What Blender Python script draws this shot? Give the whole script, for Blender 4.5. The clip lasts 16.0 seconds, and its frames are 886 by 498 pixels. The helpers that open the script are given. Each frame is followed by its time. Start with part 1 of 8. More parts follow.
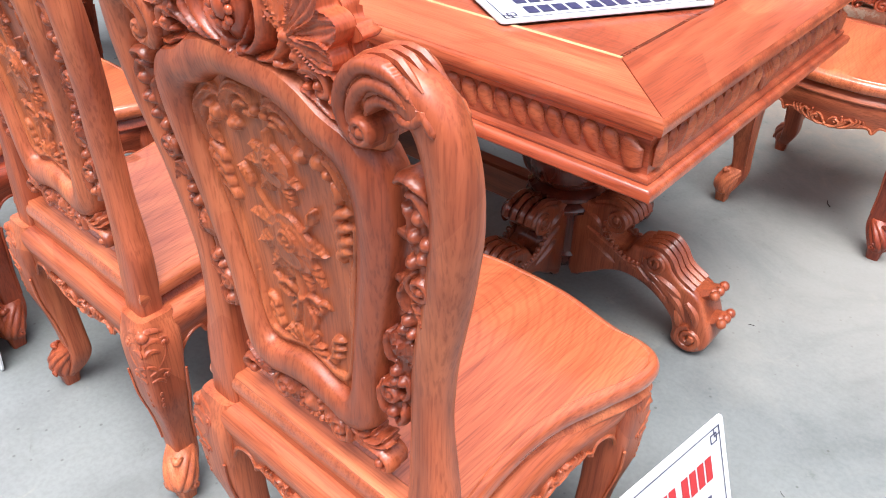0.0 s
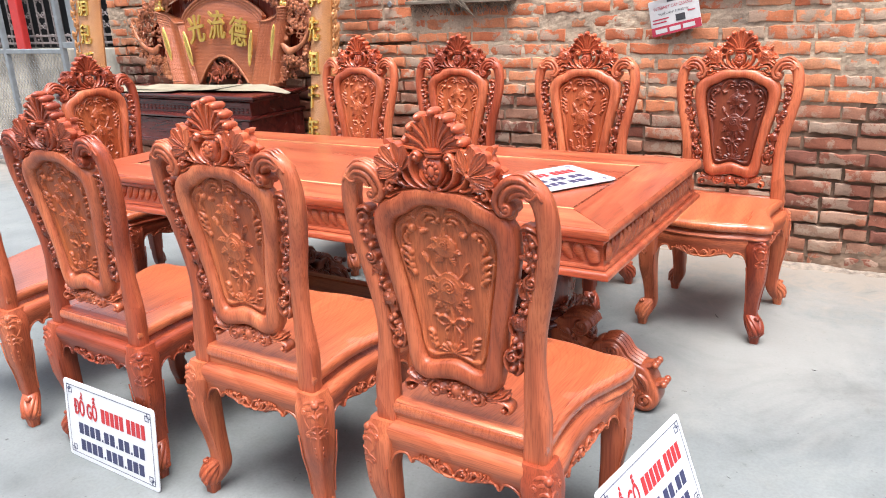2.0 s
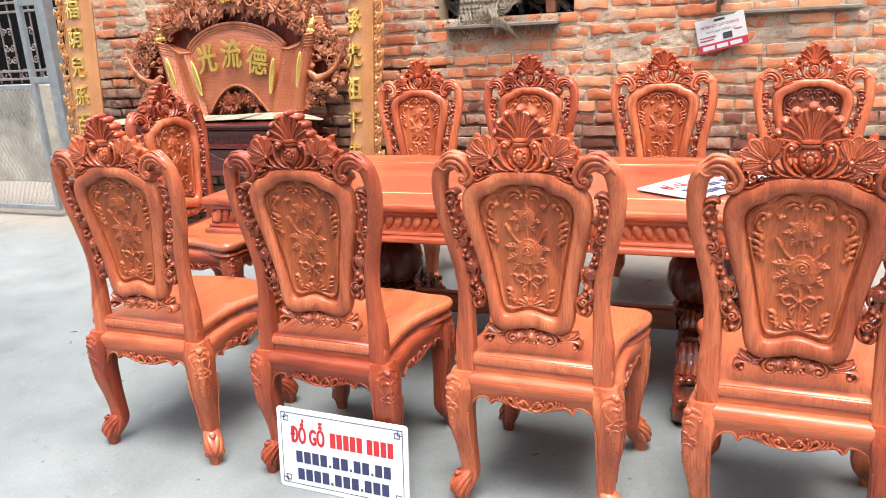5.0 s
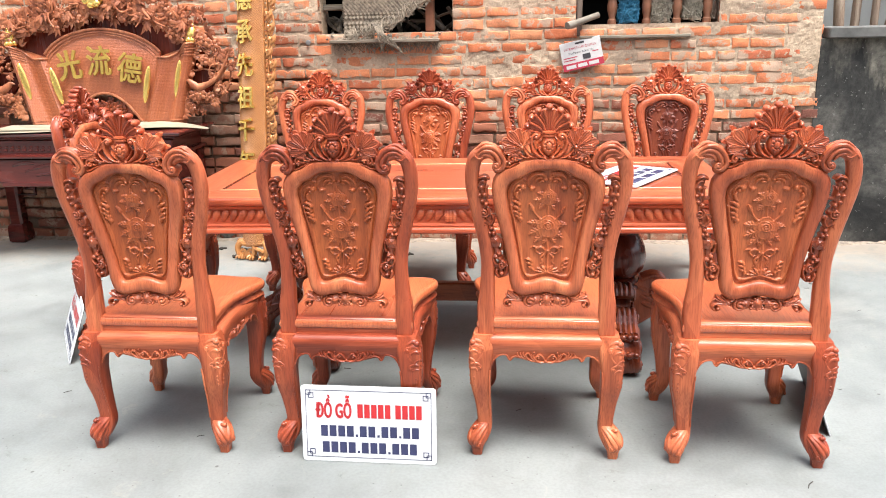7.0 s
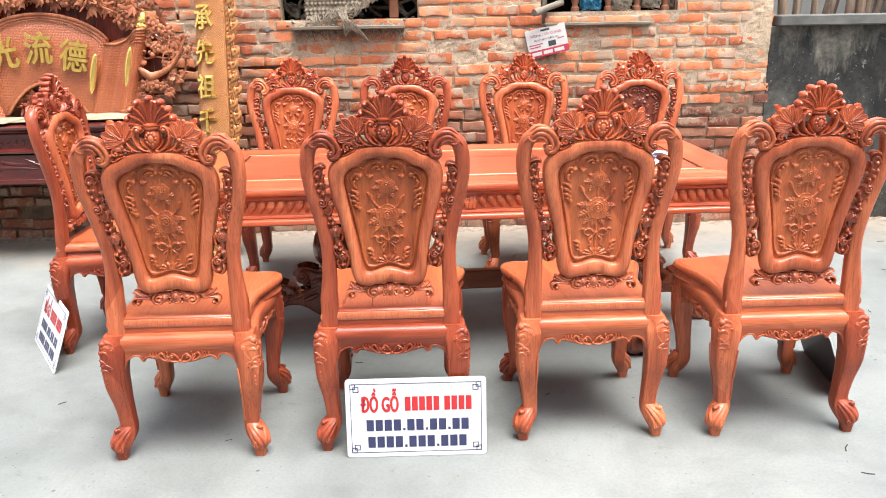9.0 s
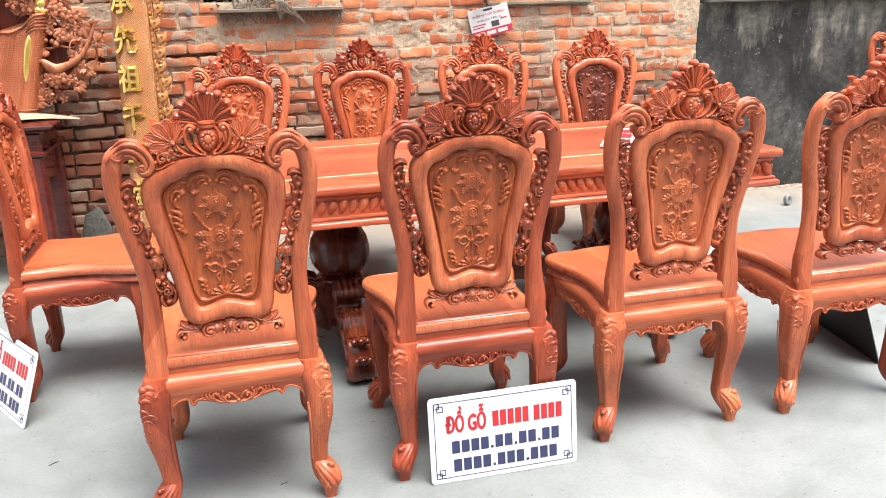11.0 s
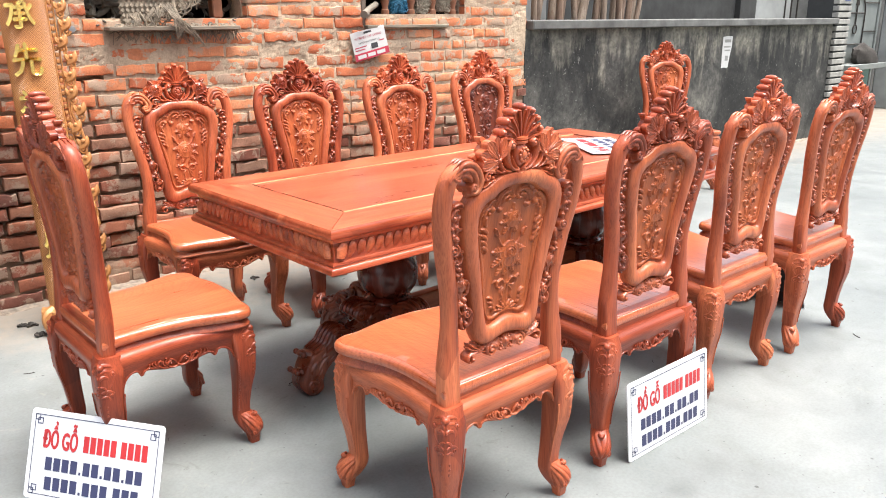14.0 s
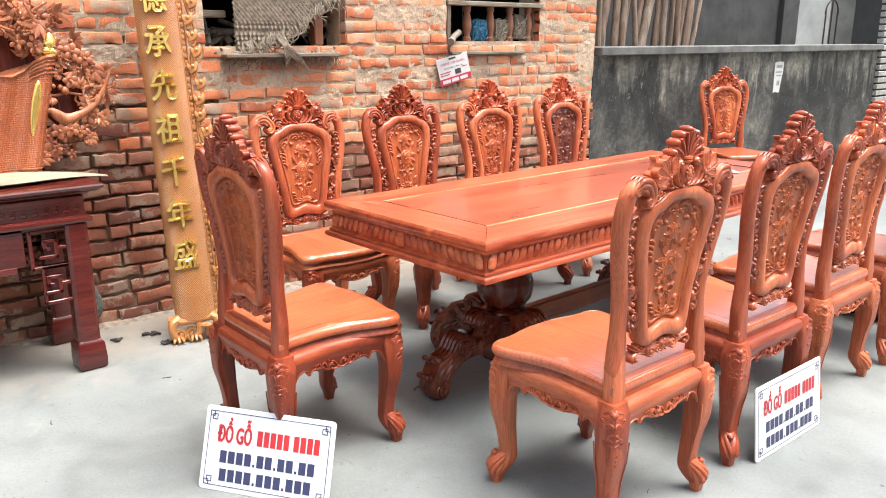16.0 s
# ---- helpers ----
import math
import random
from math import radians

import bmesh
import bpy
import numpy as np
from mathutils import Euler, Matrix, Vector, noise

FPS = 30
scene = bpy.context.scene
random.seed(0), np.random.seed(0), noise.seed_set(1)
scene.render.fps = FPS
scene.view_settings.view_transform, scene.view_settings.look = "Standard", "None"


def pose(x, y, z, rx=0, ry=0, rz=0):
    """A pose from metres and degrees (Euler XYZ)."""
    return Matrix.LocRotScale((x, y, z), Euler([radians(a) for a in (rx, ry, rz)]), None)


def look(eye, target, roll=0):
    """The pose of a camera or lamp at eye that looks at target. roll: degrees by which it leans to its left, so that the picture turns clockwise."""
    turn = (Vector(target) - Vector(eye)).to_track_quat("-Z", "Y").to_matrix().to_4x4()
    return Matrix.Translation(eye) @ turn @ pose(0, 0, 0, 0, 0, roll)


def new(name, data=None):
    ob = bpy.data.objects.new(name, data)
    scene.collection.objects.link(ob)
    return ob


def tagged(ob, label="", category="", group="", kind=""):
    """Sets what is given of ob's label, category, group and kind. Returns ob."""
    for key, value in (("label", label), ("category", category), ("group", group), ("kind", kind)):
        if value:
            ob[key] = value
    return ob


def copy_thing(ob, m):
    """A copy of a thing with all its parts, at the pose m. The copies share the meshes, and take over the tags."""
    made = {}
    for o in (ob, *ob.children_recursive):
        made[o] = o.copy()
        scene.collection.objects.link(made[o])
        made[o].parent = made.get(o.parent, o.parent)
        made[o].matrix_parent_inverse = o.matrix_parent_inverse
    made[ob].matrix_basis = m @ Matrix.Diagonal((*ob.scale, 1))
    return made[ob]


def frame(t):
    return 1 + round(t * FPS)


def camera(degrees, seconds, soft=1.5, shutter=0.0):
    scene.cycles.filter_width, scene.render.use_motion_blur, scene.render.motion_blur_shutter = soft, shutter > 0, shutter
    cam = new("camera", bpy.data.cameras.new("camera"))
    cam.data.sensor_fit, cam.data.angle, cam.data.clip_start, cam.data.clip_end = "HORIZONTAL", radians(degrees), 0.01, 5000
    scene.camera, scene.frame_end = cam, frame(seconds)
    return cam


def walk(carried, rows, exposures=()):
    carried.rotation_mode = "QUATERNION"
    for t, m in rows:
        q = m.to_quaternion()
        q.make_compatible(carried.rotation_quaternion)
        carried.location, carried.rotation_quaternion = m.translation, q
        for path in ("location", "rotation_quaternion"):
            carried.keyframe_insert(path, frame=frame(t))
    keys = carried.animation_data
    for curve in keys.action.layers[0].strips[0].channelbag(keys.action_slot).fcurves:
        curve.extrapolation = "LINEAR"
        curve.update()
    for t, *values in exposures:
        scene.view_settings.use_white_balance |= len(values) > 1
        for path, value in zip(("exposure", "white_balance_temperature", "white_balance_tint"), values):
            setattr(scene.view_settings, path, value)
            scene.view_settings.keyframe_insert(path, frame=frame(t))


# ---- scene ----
cam = camera(58.6, 16.0, soft=1.0)
PATH = [
    (0, (1.573, -1.55, 1.326), (0.498, -0.322, 0.17), 1.2),
    (0.5, (1.708, -1.767, 1.357), (0.617, -0.414, 0.367), -1.6),
    (1, (1.761, -2.02, 1.393), (0.713, -0.548, 0.534), -2.8),
    (1.5, (1.787, -2.293, 1.426), (0.771, -0.735, 0.691), -3.2),
    (2, (1.864, -2.476, 1.452), (0.812, -0.894, 0.826), -3.0),
    (2.5, (1.876, -2.61, 1.489), (0.804, -1.031, 0.89), -4.1),
    (3, (1.733, -2.815, 1.485), (0.692, -1.215, 0.886), -4.3),
    (3.5, (1.589, -2.926, 1.484), (0.601, -1.293, 0.887), -3.6),
    (4, (1.377, -2.964, 1.464), (0.418, -1.306, 0.888), -3.6),
    (4.2, (1.282, -2.979, 1.471), (0.333, -1.313, 0.9), -3.6),
    (6.3, (0.313, -3.42, 1.448), (-0.004, -1.529, 0.878), -1.8),
    (6.5, (0.242, -3.484, 1.455), (-0.03, -1.583, 0.895), -1.2),
    (7, (0.229, -3.634, 1.469), (0.018, -1.721, 0.923), -1.3),
    (7.5, (0.204, -3.704, 1.483), (0.021, -1.787, 0.941), -1.1),
    (8, (0.06, -3.7, 1.483), (-0.05, -1.776, 0.947), -1.0),
    (8.5, (-0.119, -3.657, 1.468), (-0.149, -1.736, 0.915), -1.3),
    (8.7, (-0.187, -3.637, 1.455), (-0.189, -1.717, 0.894), -1.2),
    (10.8, (-0.886, -3.314, 1.421), (-0.447, -1.459, 0.816), -1.4),
    (11, (-0.994, -3.251, 1.422), (-0.54, -1.401, 0.814), -1.6),
    (11.5, (-1.224, -3.119, 1.44), (-0.719, -1.282, 0.832), -2.0),
    (12, (-1.521, -3.019, 1.434), (-0.835, -1.245, 0.817), -2.4),
    (12.5, (-1.786, -2.879, 1.42), (-0.952, -1.165, 0.814), -1.0),
    (13, (-2.043, -2.668, 1.427), (-1.035, -1.041, 0.845), -0.6),
    (13.5, (-2.319, -2.55, 1.436), (-1.12, -1.055, 0.862), -0.4),
    (14, (-2.55, -2.561, 1.436), (-1.286, -1.118, 0.87), -0.1),
    (14.5, (-2.716, -2.57, 1.454), (-1.419, -1.159, 0.882), 0.2),
    (15, (-2.877, -2.508, 1.462), (-1.556, -1.11, 0.912), -0.3),
    (15.5, (-2.98, -2.457, 1.454), (-1.666, -1.046, 0.923), -0.6),
    (16, (-3.017, -2.43, 1.456), (-1.772, -0.95, 0.945), -0.1),
]
walk(cam, [(t, look(eye, target, roll)) for t, eye, target, roll in PATH], [(0.0, 1.18, 6120, 12), (1.0, 1.23, 6150, 12), (3.0, 1.39, 6180, 12), (7.0, 1.54, 6470, 10), (11.0, 1.57, 6490, 10), (16.0, 1.57, 6500, 10)])

# ---------- world, sun, exposure ----------
world = bpy.data.worlds.new("world")
scene.world = world
world.use_nodes = True
wn = world.node_tree
sky = wn.nodes.new("ShaderNodeTexSky")
sky.sky_type, sky.sun_disc = "NISHITA", False
sky.sun_elevation, sky.sun_rotation = radians(73), radians(145)
sky.air_density, sky.dust_density, sky.ozone_density = 1.0, 4.0, 1.0
soften = wn.nodes.new("ShaderNodeHueSaturation")
soften.inputs["Saturation"].default_value = 0.42
wn.links.new(sky.outputs[0], soften.inputs["Color"])
wn.links.new(soften.outputs[0], wn.nodes["Background"].inputs["Color"])
wn.nodes["Background"].inputs["Strength"].default_value = 0.138
sun = new("sun", bpy.data.lights.new("sun", "SUN"))
sun.data.energy, sun.data.angle, sun.data.color = 2.80, radians(38), (1.0, 0.965, 0.92)
sun.matrix_world = look((1.55, -2.25, 9.0), (0, 0, 0))


# ---------- materials ----------
def material(name, rough=0.5, metal=0.0, coat=0.0):
    m = bpy.data.materials.new(name)
    m.use_nodes = True
    b = m.node_tree.nodes["Principled BSDF"]
    b.inputs["Roughness"].default_value = rough
    b.inputs["Metallic"].default_value = metal
    b.inputs["Coat Weight"].default_value = coat
    b.inputs["Coat Roughness"].default_value = 0.2
    return m, m.node_tree, b


def node(nt, kind, **values):
    n = nt.nodes.new("ShaderNode" + kind)
    for key, value in values.items():
        n.inputs[key.replace("_", " ")].default_value = value
    return n


def ramp(nt, source, stops):
    r = nt.nodes.new("ShaderNodeValToRGB")
    e = r.color_ramp.elements
    while len(e) < len(stops):
        e.new(0.5)
    for item, (at, colour) in zip(e, stops):
        item.position, item.color = at, (*colour, 1)
    nt.links.new(source, r.inputs[0])
    return r.outputs[0]


def mix(nt, kind, fac, a, b):
    m = nt.nodes.new("ShaderNodeMix")
    m.data_type, m.blend_type = "RGBA", kind
    for socket, value in ((m.inputs[0], fac), (m.inputs[6], a), (m.inputs[7], b)):
        if isinstance(value, (int, float)):
            socket.default_value = value
        elif isinstance(value, tuple):
            socket.default_value = (*value, 1)
        else:
            nt.links.new(value, socket)
    return m.outputs[2]


def coords(nt, scale, random_shift=False):
    tc = nt.nodes.new("ShaderNodeTexCoord")
    mp = nt.nodes.new("ShaderNodeMapping")
    mp.inputs["Scale"].default_value = scale
    nt.links.new(tc.outputs["Object"], mp.inputs[0])
    if random_shift:
        info = nt.nodes.new("ShaderNodeObjectInfo")
        k = nt.nodes.new("ShaderNodeVectorMath")
        k.operation = "SCALE"
        k.inputs[0].default_value = (17.0, 31.0, 23.0)
        nt.links.new(info.outputs["Random"], k.inputs[3])
        nt.links.new(k.outputs[0], mp.inputs["Location"])
    return mp.outputs[0]


def noise_tex(nt, vec, scale, detail=4.0, rough=0.55, distort=0.0):
    n = node(nt, "TexNoise", Scale=scale, Detail=detail, Roughness=rough, Distortion=distort)
    nt.links.new(vec, n.inputs["Vector"])
    return n.outputs[0]


def bump(nt, b, height, strength, distance):
    n = node(nt, "Bump", Strength=strength, Distance=distance)
    nt.links.new(height, n.inputs["Height"])
    nt.links.new(n.outputs[0], b.inputs["Normal"])


def wood(name, axis, dark, mid, light, rough=0.39, coat=0.14, tone=0.7, blocks=True, growth=0.0):
    """Varnished timber: long grain along an axis, pores, slow figure, and a tone of its own for each piece."""
    m, nt, b = material(name, rough, 0.0, coat)
    long = [1.0, 1.0, 1.0]
    long[axis] = 0.10
    vec = coords(nt, tuple(long), True)
    figure = noise_tex(nt, vec, 9.0, 3.0, 0.55, 1.6)
    grain = noise_tex(nt, vec, 95.0, 3.0, 0.6, 0.4)
    wv = nt.nodes.new("ShaderNodeTexWave")
    wv.bands_direction = "DIAGONAL"
    for key, value in (("Scale", 6.0), ("Distortion", 9.0), ("Detail", 3.0), ("Detail Scale", 1.2)):
        wv.inputs[key].default_value = value
    nt.links.new(vec, wv.inputs["Vector"])
    col = ramp(nt, figure, [(0.28, dark), (0.5, mid), (0.72, light)])
    rings = ramp(nt, wv.outputs["Fac"], [(0.0, (0.66, 0.6, 0.56)), (0.35, (1, 1, 1)), (1.0, (1.06, 1.05, 1.03))])
    calm = 1.0 if blocks else 0.45
    col = mix(nt, "MULTIPLY", 0.55 * calm, col, rings)
    # dark heartwood streaks
    band = [1.0, 1.0, 1.0]
    band[axis] = 0.055
    streak = noise_tex(nt, coords(nt, tuple(band), True), 26.0, 5.0, 0.62, 0.7)
    col = mix(nt, "MULTIPLY", 0.36 * calm, col, ramp(nt, streak, [(0.33, (1.10, 1.14, 1.12)), (0.52, (1, 1, 1)), (0.61, (0.66, 0.56, 0.52)), (0.70, (0.52, 0.42, 0.38))]))
    fine = ramp(nt, grain, [(0.34, (0.6, 0.52, 0.48)), (0.5, (1, 1, 1))])
    col = mix(nt, "MULTIPLY", 0.36 * calm, col, fine)
    thin = [1.0, 1.0, 1.0]
    thin[axis] = 0.035
    pore = noise_tex(nt, coords(nt, tuple(thin), True), 330.0, 2.0, 0.5)
    col = mix(nt, "MULTIPLY", 0.48, col, ramp(nt, pore, [(0.36, (0.50, 0.40, 0.36)), (0.50, (1, 1, 1)), (0.7, (1.12, 1.14, 1.14))]))
    # the pieces that a member is glued up from
    block = [7.0, 7.0, 7.0]
    block[axis] = 3.1
    cell = node(nt, "TexVoronoi", Scale=1.0, Randomness=0.9)
    nt.links.new(coords(nt, tuple(block), True), cell.inputs["Vector"])
    lum = nt.nodes.new("ShaderNodeSeparateColor")
    nt.links.new(cell.outputs["Color"], lum.inputs[0])
    col = mix(nt, "MULTIPLY", 0.8 if blocks else 0.0, col, ramp(nt, lum.outputs[0], [(0.0, (0.70, 0.60, 0.55)), (0.25, (0.92, 0.88, 0.85)), (0.55, (1, 1, 1)), (1.0, (1.10, 1.20, 1.20))]))
    if growth:
        # growth rings of a wide flat-sawn board
        grow = [2.2, 2.2, 2.2]
        grow[axis] = 1.0
        ring = nt.nodes.new("ShaderNodeTexWave")
        ring.wave_type, ring.rings_direction = "RINGS", "Z"
        for key, value in (("Scale", 9.0), ("Distortion", 5.0), ("Detail", 2.0), ("Detail Scale", 0.9), ("Detail Roughness", 0.5)):
            ring.inputs[key].default_value = value
        shift = nt.nodes.new("ShaderNodeVectorMath")
        shift.operation = "ADD"
        own_place = nt.nodes.new("ShaderNodeObjectInfo")
        away = nt.nodes.new("ShaderNodeVectorMath")
        away.operation = "SCALE"
        away.inputs[0].default_value = (0.9, 0.7, 0.0)
        nt.links.new(own_place.outputs["Random"], away.inputs[3])
        nt.links.new(coords(nt, tuple(grow)), shift.inputs[0])
        nt.links.new(away.outputs[0], shift.inputs[1])
        nt.links.new(shift.outputs[0], ring.inputs["Vector"])
        col = mix(nt, "MULTIPLY", growth, col, ramp(nt, ring.outputs["Fac"], [(0.0, (0.62, 0.52, 0.48)), (0.22, (0.96, 0.95, 0.94)), (0.7, (1.04, 1.05, 1.05)), (1.0, (0.90, 0.86, 0.84))]))
    info = nt.nodes.new("ShaderNodeObjectInfo")
    own = ramp(nt, info.outputs["Random"], [(0.0, (0.80, 0.70, 0.66)), (0.3, (0.94, 0.90, 0.87)), (0.65, (1.02, 1.02, 1.0)), (1.0, (1.10, 1.17, 1.15))])
    col = mix(nt, "MULTIPLY", tone, col, own)
    nt.links.new(col, b.inputs["Base Color"])
    rr = nt.nodes.new("ShaderNodeMapRange")
    rr.inputs[3].default_value, rr.inputs[4].default_value = rough - 0.07, rough + 0.12
    nt.links.new(figure, rr.inputs[0])
    nt.links.new(rr.outputs[0], b.inputs["Roughness"])
    b.inputs["Specular IOR Level"].default_value = 0.38
    b.inputs["Coat Roughness"].default_value = 0.16
    bump(nt, b, mix(nt, "ADD", 1.0, grain, pore), 0.14, 0.001)
    return m


RED = ((0.345, 0.0760, 0.0335), (0.470, 0.1190, 0.0505), (0.570, 0.1720, 0.0735))
wood_x = wood("rosewood along x", 0, *RED)
wood_z = wood("rosewood upright", 2, *RED)
wood_seat = wood("seat rosewood", 1, (0.405, 0.093, 0.038), (0.470, 0.120, 0.048), (0.530, 0.152, 0.061), 0.28, 0.85, 0.5, False, 0.40)
DEEP = ((0.22, 0.037, 0.016), (0.31, 0.058, 0.024), (0.40, 0.088, 0.036))
red_x = wood("deep red rosewood along x", 0, *DEEP)
red_z = wood("deep red rosewood upright", 2, *DEEP)
TABLE = ((0.31, 0.058, 0.026), (0.43, 0.092, 0.040), (0.53, 0.138, 0.060))
table_x = wood("table rosewood along x", 0, *TABLE, 0.31, 0.6)
table_y = wood("table rosewood along y", 1, *TABLE, 0.31, 0.6)
table_field = wood("figured table field", 0, (0.27, 0.050, 0.024), (0.37, 0.078, 0.036), (0.46, 0.116, 0.052), 0.28, 0.7, 0.4, False, 0.35)
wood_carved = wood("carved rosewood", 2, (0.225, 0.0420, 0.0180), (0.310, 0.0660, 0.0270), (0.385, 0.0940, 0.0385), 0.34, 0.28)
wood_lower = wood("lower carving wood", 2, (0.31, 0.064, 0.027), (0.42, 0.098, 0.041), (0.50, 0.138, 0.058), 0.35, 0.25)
wood_panel = wood("panel rosewood", 2, (0.345, 0.074, 0.0265), (0.445, 0.108, 0.0380), (0.525, 0.146, 0.0520), 0.40, 0.06)
wood_panel_brown = wood("brown panel rosewood", 2, (0.270, 0.0560, 0.0175), (0.370, 0.0840, 0.0250), (0.450, 0.1180, 0.0360), 0.40, 0.06)
wood_panel_dark = wood("dark panel rosewood", 2, (0.1187, 0.0232, 0.0112), (0.1632, 0.0344, 0.0149), (0.2076, 0.0497, 0.0198), 0.40, 0.15)
wood_crest = wood("reddish crest wood", 2, (0.36, 0.064, 0.027), (0.47, 0.098, 0.039), (0.55, 0.136, 0.054), 0.32, 0.35)
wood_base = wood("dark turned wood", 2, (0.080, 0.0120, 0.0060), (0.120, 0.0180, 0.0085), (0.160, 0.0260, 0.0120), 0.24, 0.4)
wood_bracket = wood("shaded carved wood", 2, (0.120, 0.0220, 0.0092), (0.175, 0.0345, 0.0135), (0.235, 0.0510, 0.0195), 0.26, 0.45)
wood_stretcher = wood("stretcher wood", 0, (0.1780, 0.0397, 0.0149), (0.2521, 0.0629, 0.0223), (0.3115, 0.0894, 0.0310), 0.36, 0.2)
wood_light = wood("pale inlay wood", 0, (0.5184, 0.2736, 0.1224), (0.576, 0.3456, 0.1728), (0.6192, 0.4176, 0.2304), 0.34, 0.2, 0.2)
wood_raw = wood("unvarnished carved wood", 2, (0.29, 0.092, 0.042), (0.40, 0.140, 0.064), (0.48, 0.188, 0.088), 0.45, 0.15, 0.3)
lacquer = wood("maroon lacquer", 0, (0.066, 0.0092, 0.0080), (0.102, 0.0145, 0.0112), (0.140, 0.0220, 0.0155), 0.22, 0.45, 0.3)
weathered = wood("weathered timber", 2, (0.144, 0.108, 0.0864), (0.2448, 0.1872, 0.1476), (0.3312, 0.2592, 0.2016), 0.8, 0.0, 0.7)
weathered_x = wood("weathered sill timber", 0, (0.1584, 0.1368, 0.108), (0.2304, 0.2016, 0.1584), (0.3024, 0.2664, 0.216), 0.8, 0.0, 0.4)


def plain(name, colour, rough=0.5, metal=0.0, vary=0.12, scale=14.0, rel=0.0, coat=0.0):
    m, nt, b = material(name, rough, metal, coat)
    vec = coords(nt, (1, 1, 1))
    n = noise_tex(nt, vec, scale, 5.0, 0.6)
    lo = tuple(c * (1 - vary) for c in colour)
    hi = tuple(min(1.0, c * (1 + vary)) for c in colour)
    nt.links.new(ramp(nt, n, [(0.3, lo), (0.7, hi)]), b.inputs["Base Color"])
    if rel:
        bump(nt, b, noise_tex(nt, vec, scale * 5, 4.0, 0.6), 0.5, rel)
    return m


def woven_gold(name):
    """Stained wood chiselled in a basket weave, groove shade and ridge highlights painted in."""
    m, nt, b = material(name, 0.36, 0.0, 0.25)
    vec = coords(nt, (1, 1, 1))
    ch = nt.nodes.new("ShaderNodeTexChecker")
    ch.inputs["Scale"].default_value = 70.0
    nt.links.new(vec, ch.inputs["Vector"])
    stripes = []
    for turn in ((60, 0, 60), (60, 0, -60)):
        w = nt.nodes.new("ShaderNodeTexWave")
        w.inputs["Scale"].default_value = 1.0
        mp = nt.nodes.new("ShaderNodeMapping")
        mp.inputs["Scale"].default_value = (turn[0], 1, turn[2])
        nt.links.new(vec, mp.inputs[0])
        nt.links.new(mp.outputs[0], w.inputs["Vector"])
        w.bands_direction = "DIAGONAL"
        stripes.append(w.outputs["Fac"])
    h = mix(nt, "MIX", ch.outputs["Fac"], stripes[0], stripes[1])
    n = noise_tex(nt, vec, 7.0)
    base = ramp(nt, n, [(0.3, (0.39, 0.155, 0.050)), (0.7, (0.50, 0.227, 0.076))])
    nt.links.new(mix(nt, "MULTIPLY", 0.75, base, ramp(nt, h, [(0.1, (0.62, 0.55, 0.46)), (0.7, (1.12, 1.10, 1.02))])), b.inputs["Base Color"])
    bump(nt, b, h, 0.75, 0.005)
    return m


gold_weave = woven_gold("gilt basket weave")
gilt = plain("gold leaf", (0.86, 0.60, 0.17), 0.20, 0.75, 0.08, 30.0)
gilt_dull = plain("old gold leaf", (0.52, 0.36, 0.085), 0.32, 0.5, 0.2, 30.0)
gilt_wood = plain("gilt-washed carving", (0.432, 0.1872, 0.0612), 0.36, 0.15, 0.25, 25.0, 0.002)


def scroll_carving(name):
    m, nt, b = material(name, 0.38, 0.0, 0.25)
    vec = coords(nt, (1, 1, 1))
    v = node(nt, "TexVoronoi", Scale=105.0, Randomness=0.35)
    nt.links.new(vec, v.inputs["Vector"])
    n = noise_tex(nt, vec, 6.0)
    base = ramp(nt, n, [(0.3, (0.37, 0.105, 0.042)), (0.7, (0.49, 0.152, 0.062))])
    # colour darkens the rims between scales, as shade would
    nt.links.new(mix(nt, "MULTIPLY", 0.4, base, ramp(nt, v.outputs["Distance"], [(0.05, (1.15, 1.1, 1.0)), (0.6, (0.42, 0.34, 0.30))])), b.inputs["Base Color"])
    bump(nt, b, v.outputs["Distance"], 0.7, 0.006)
    return m


scroll_wood = scroll_carving("fish-scale chiselled wood")


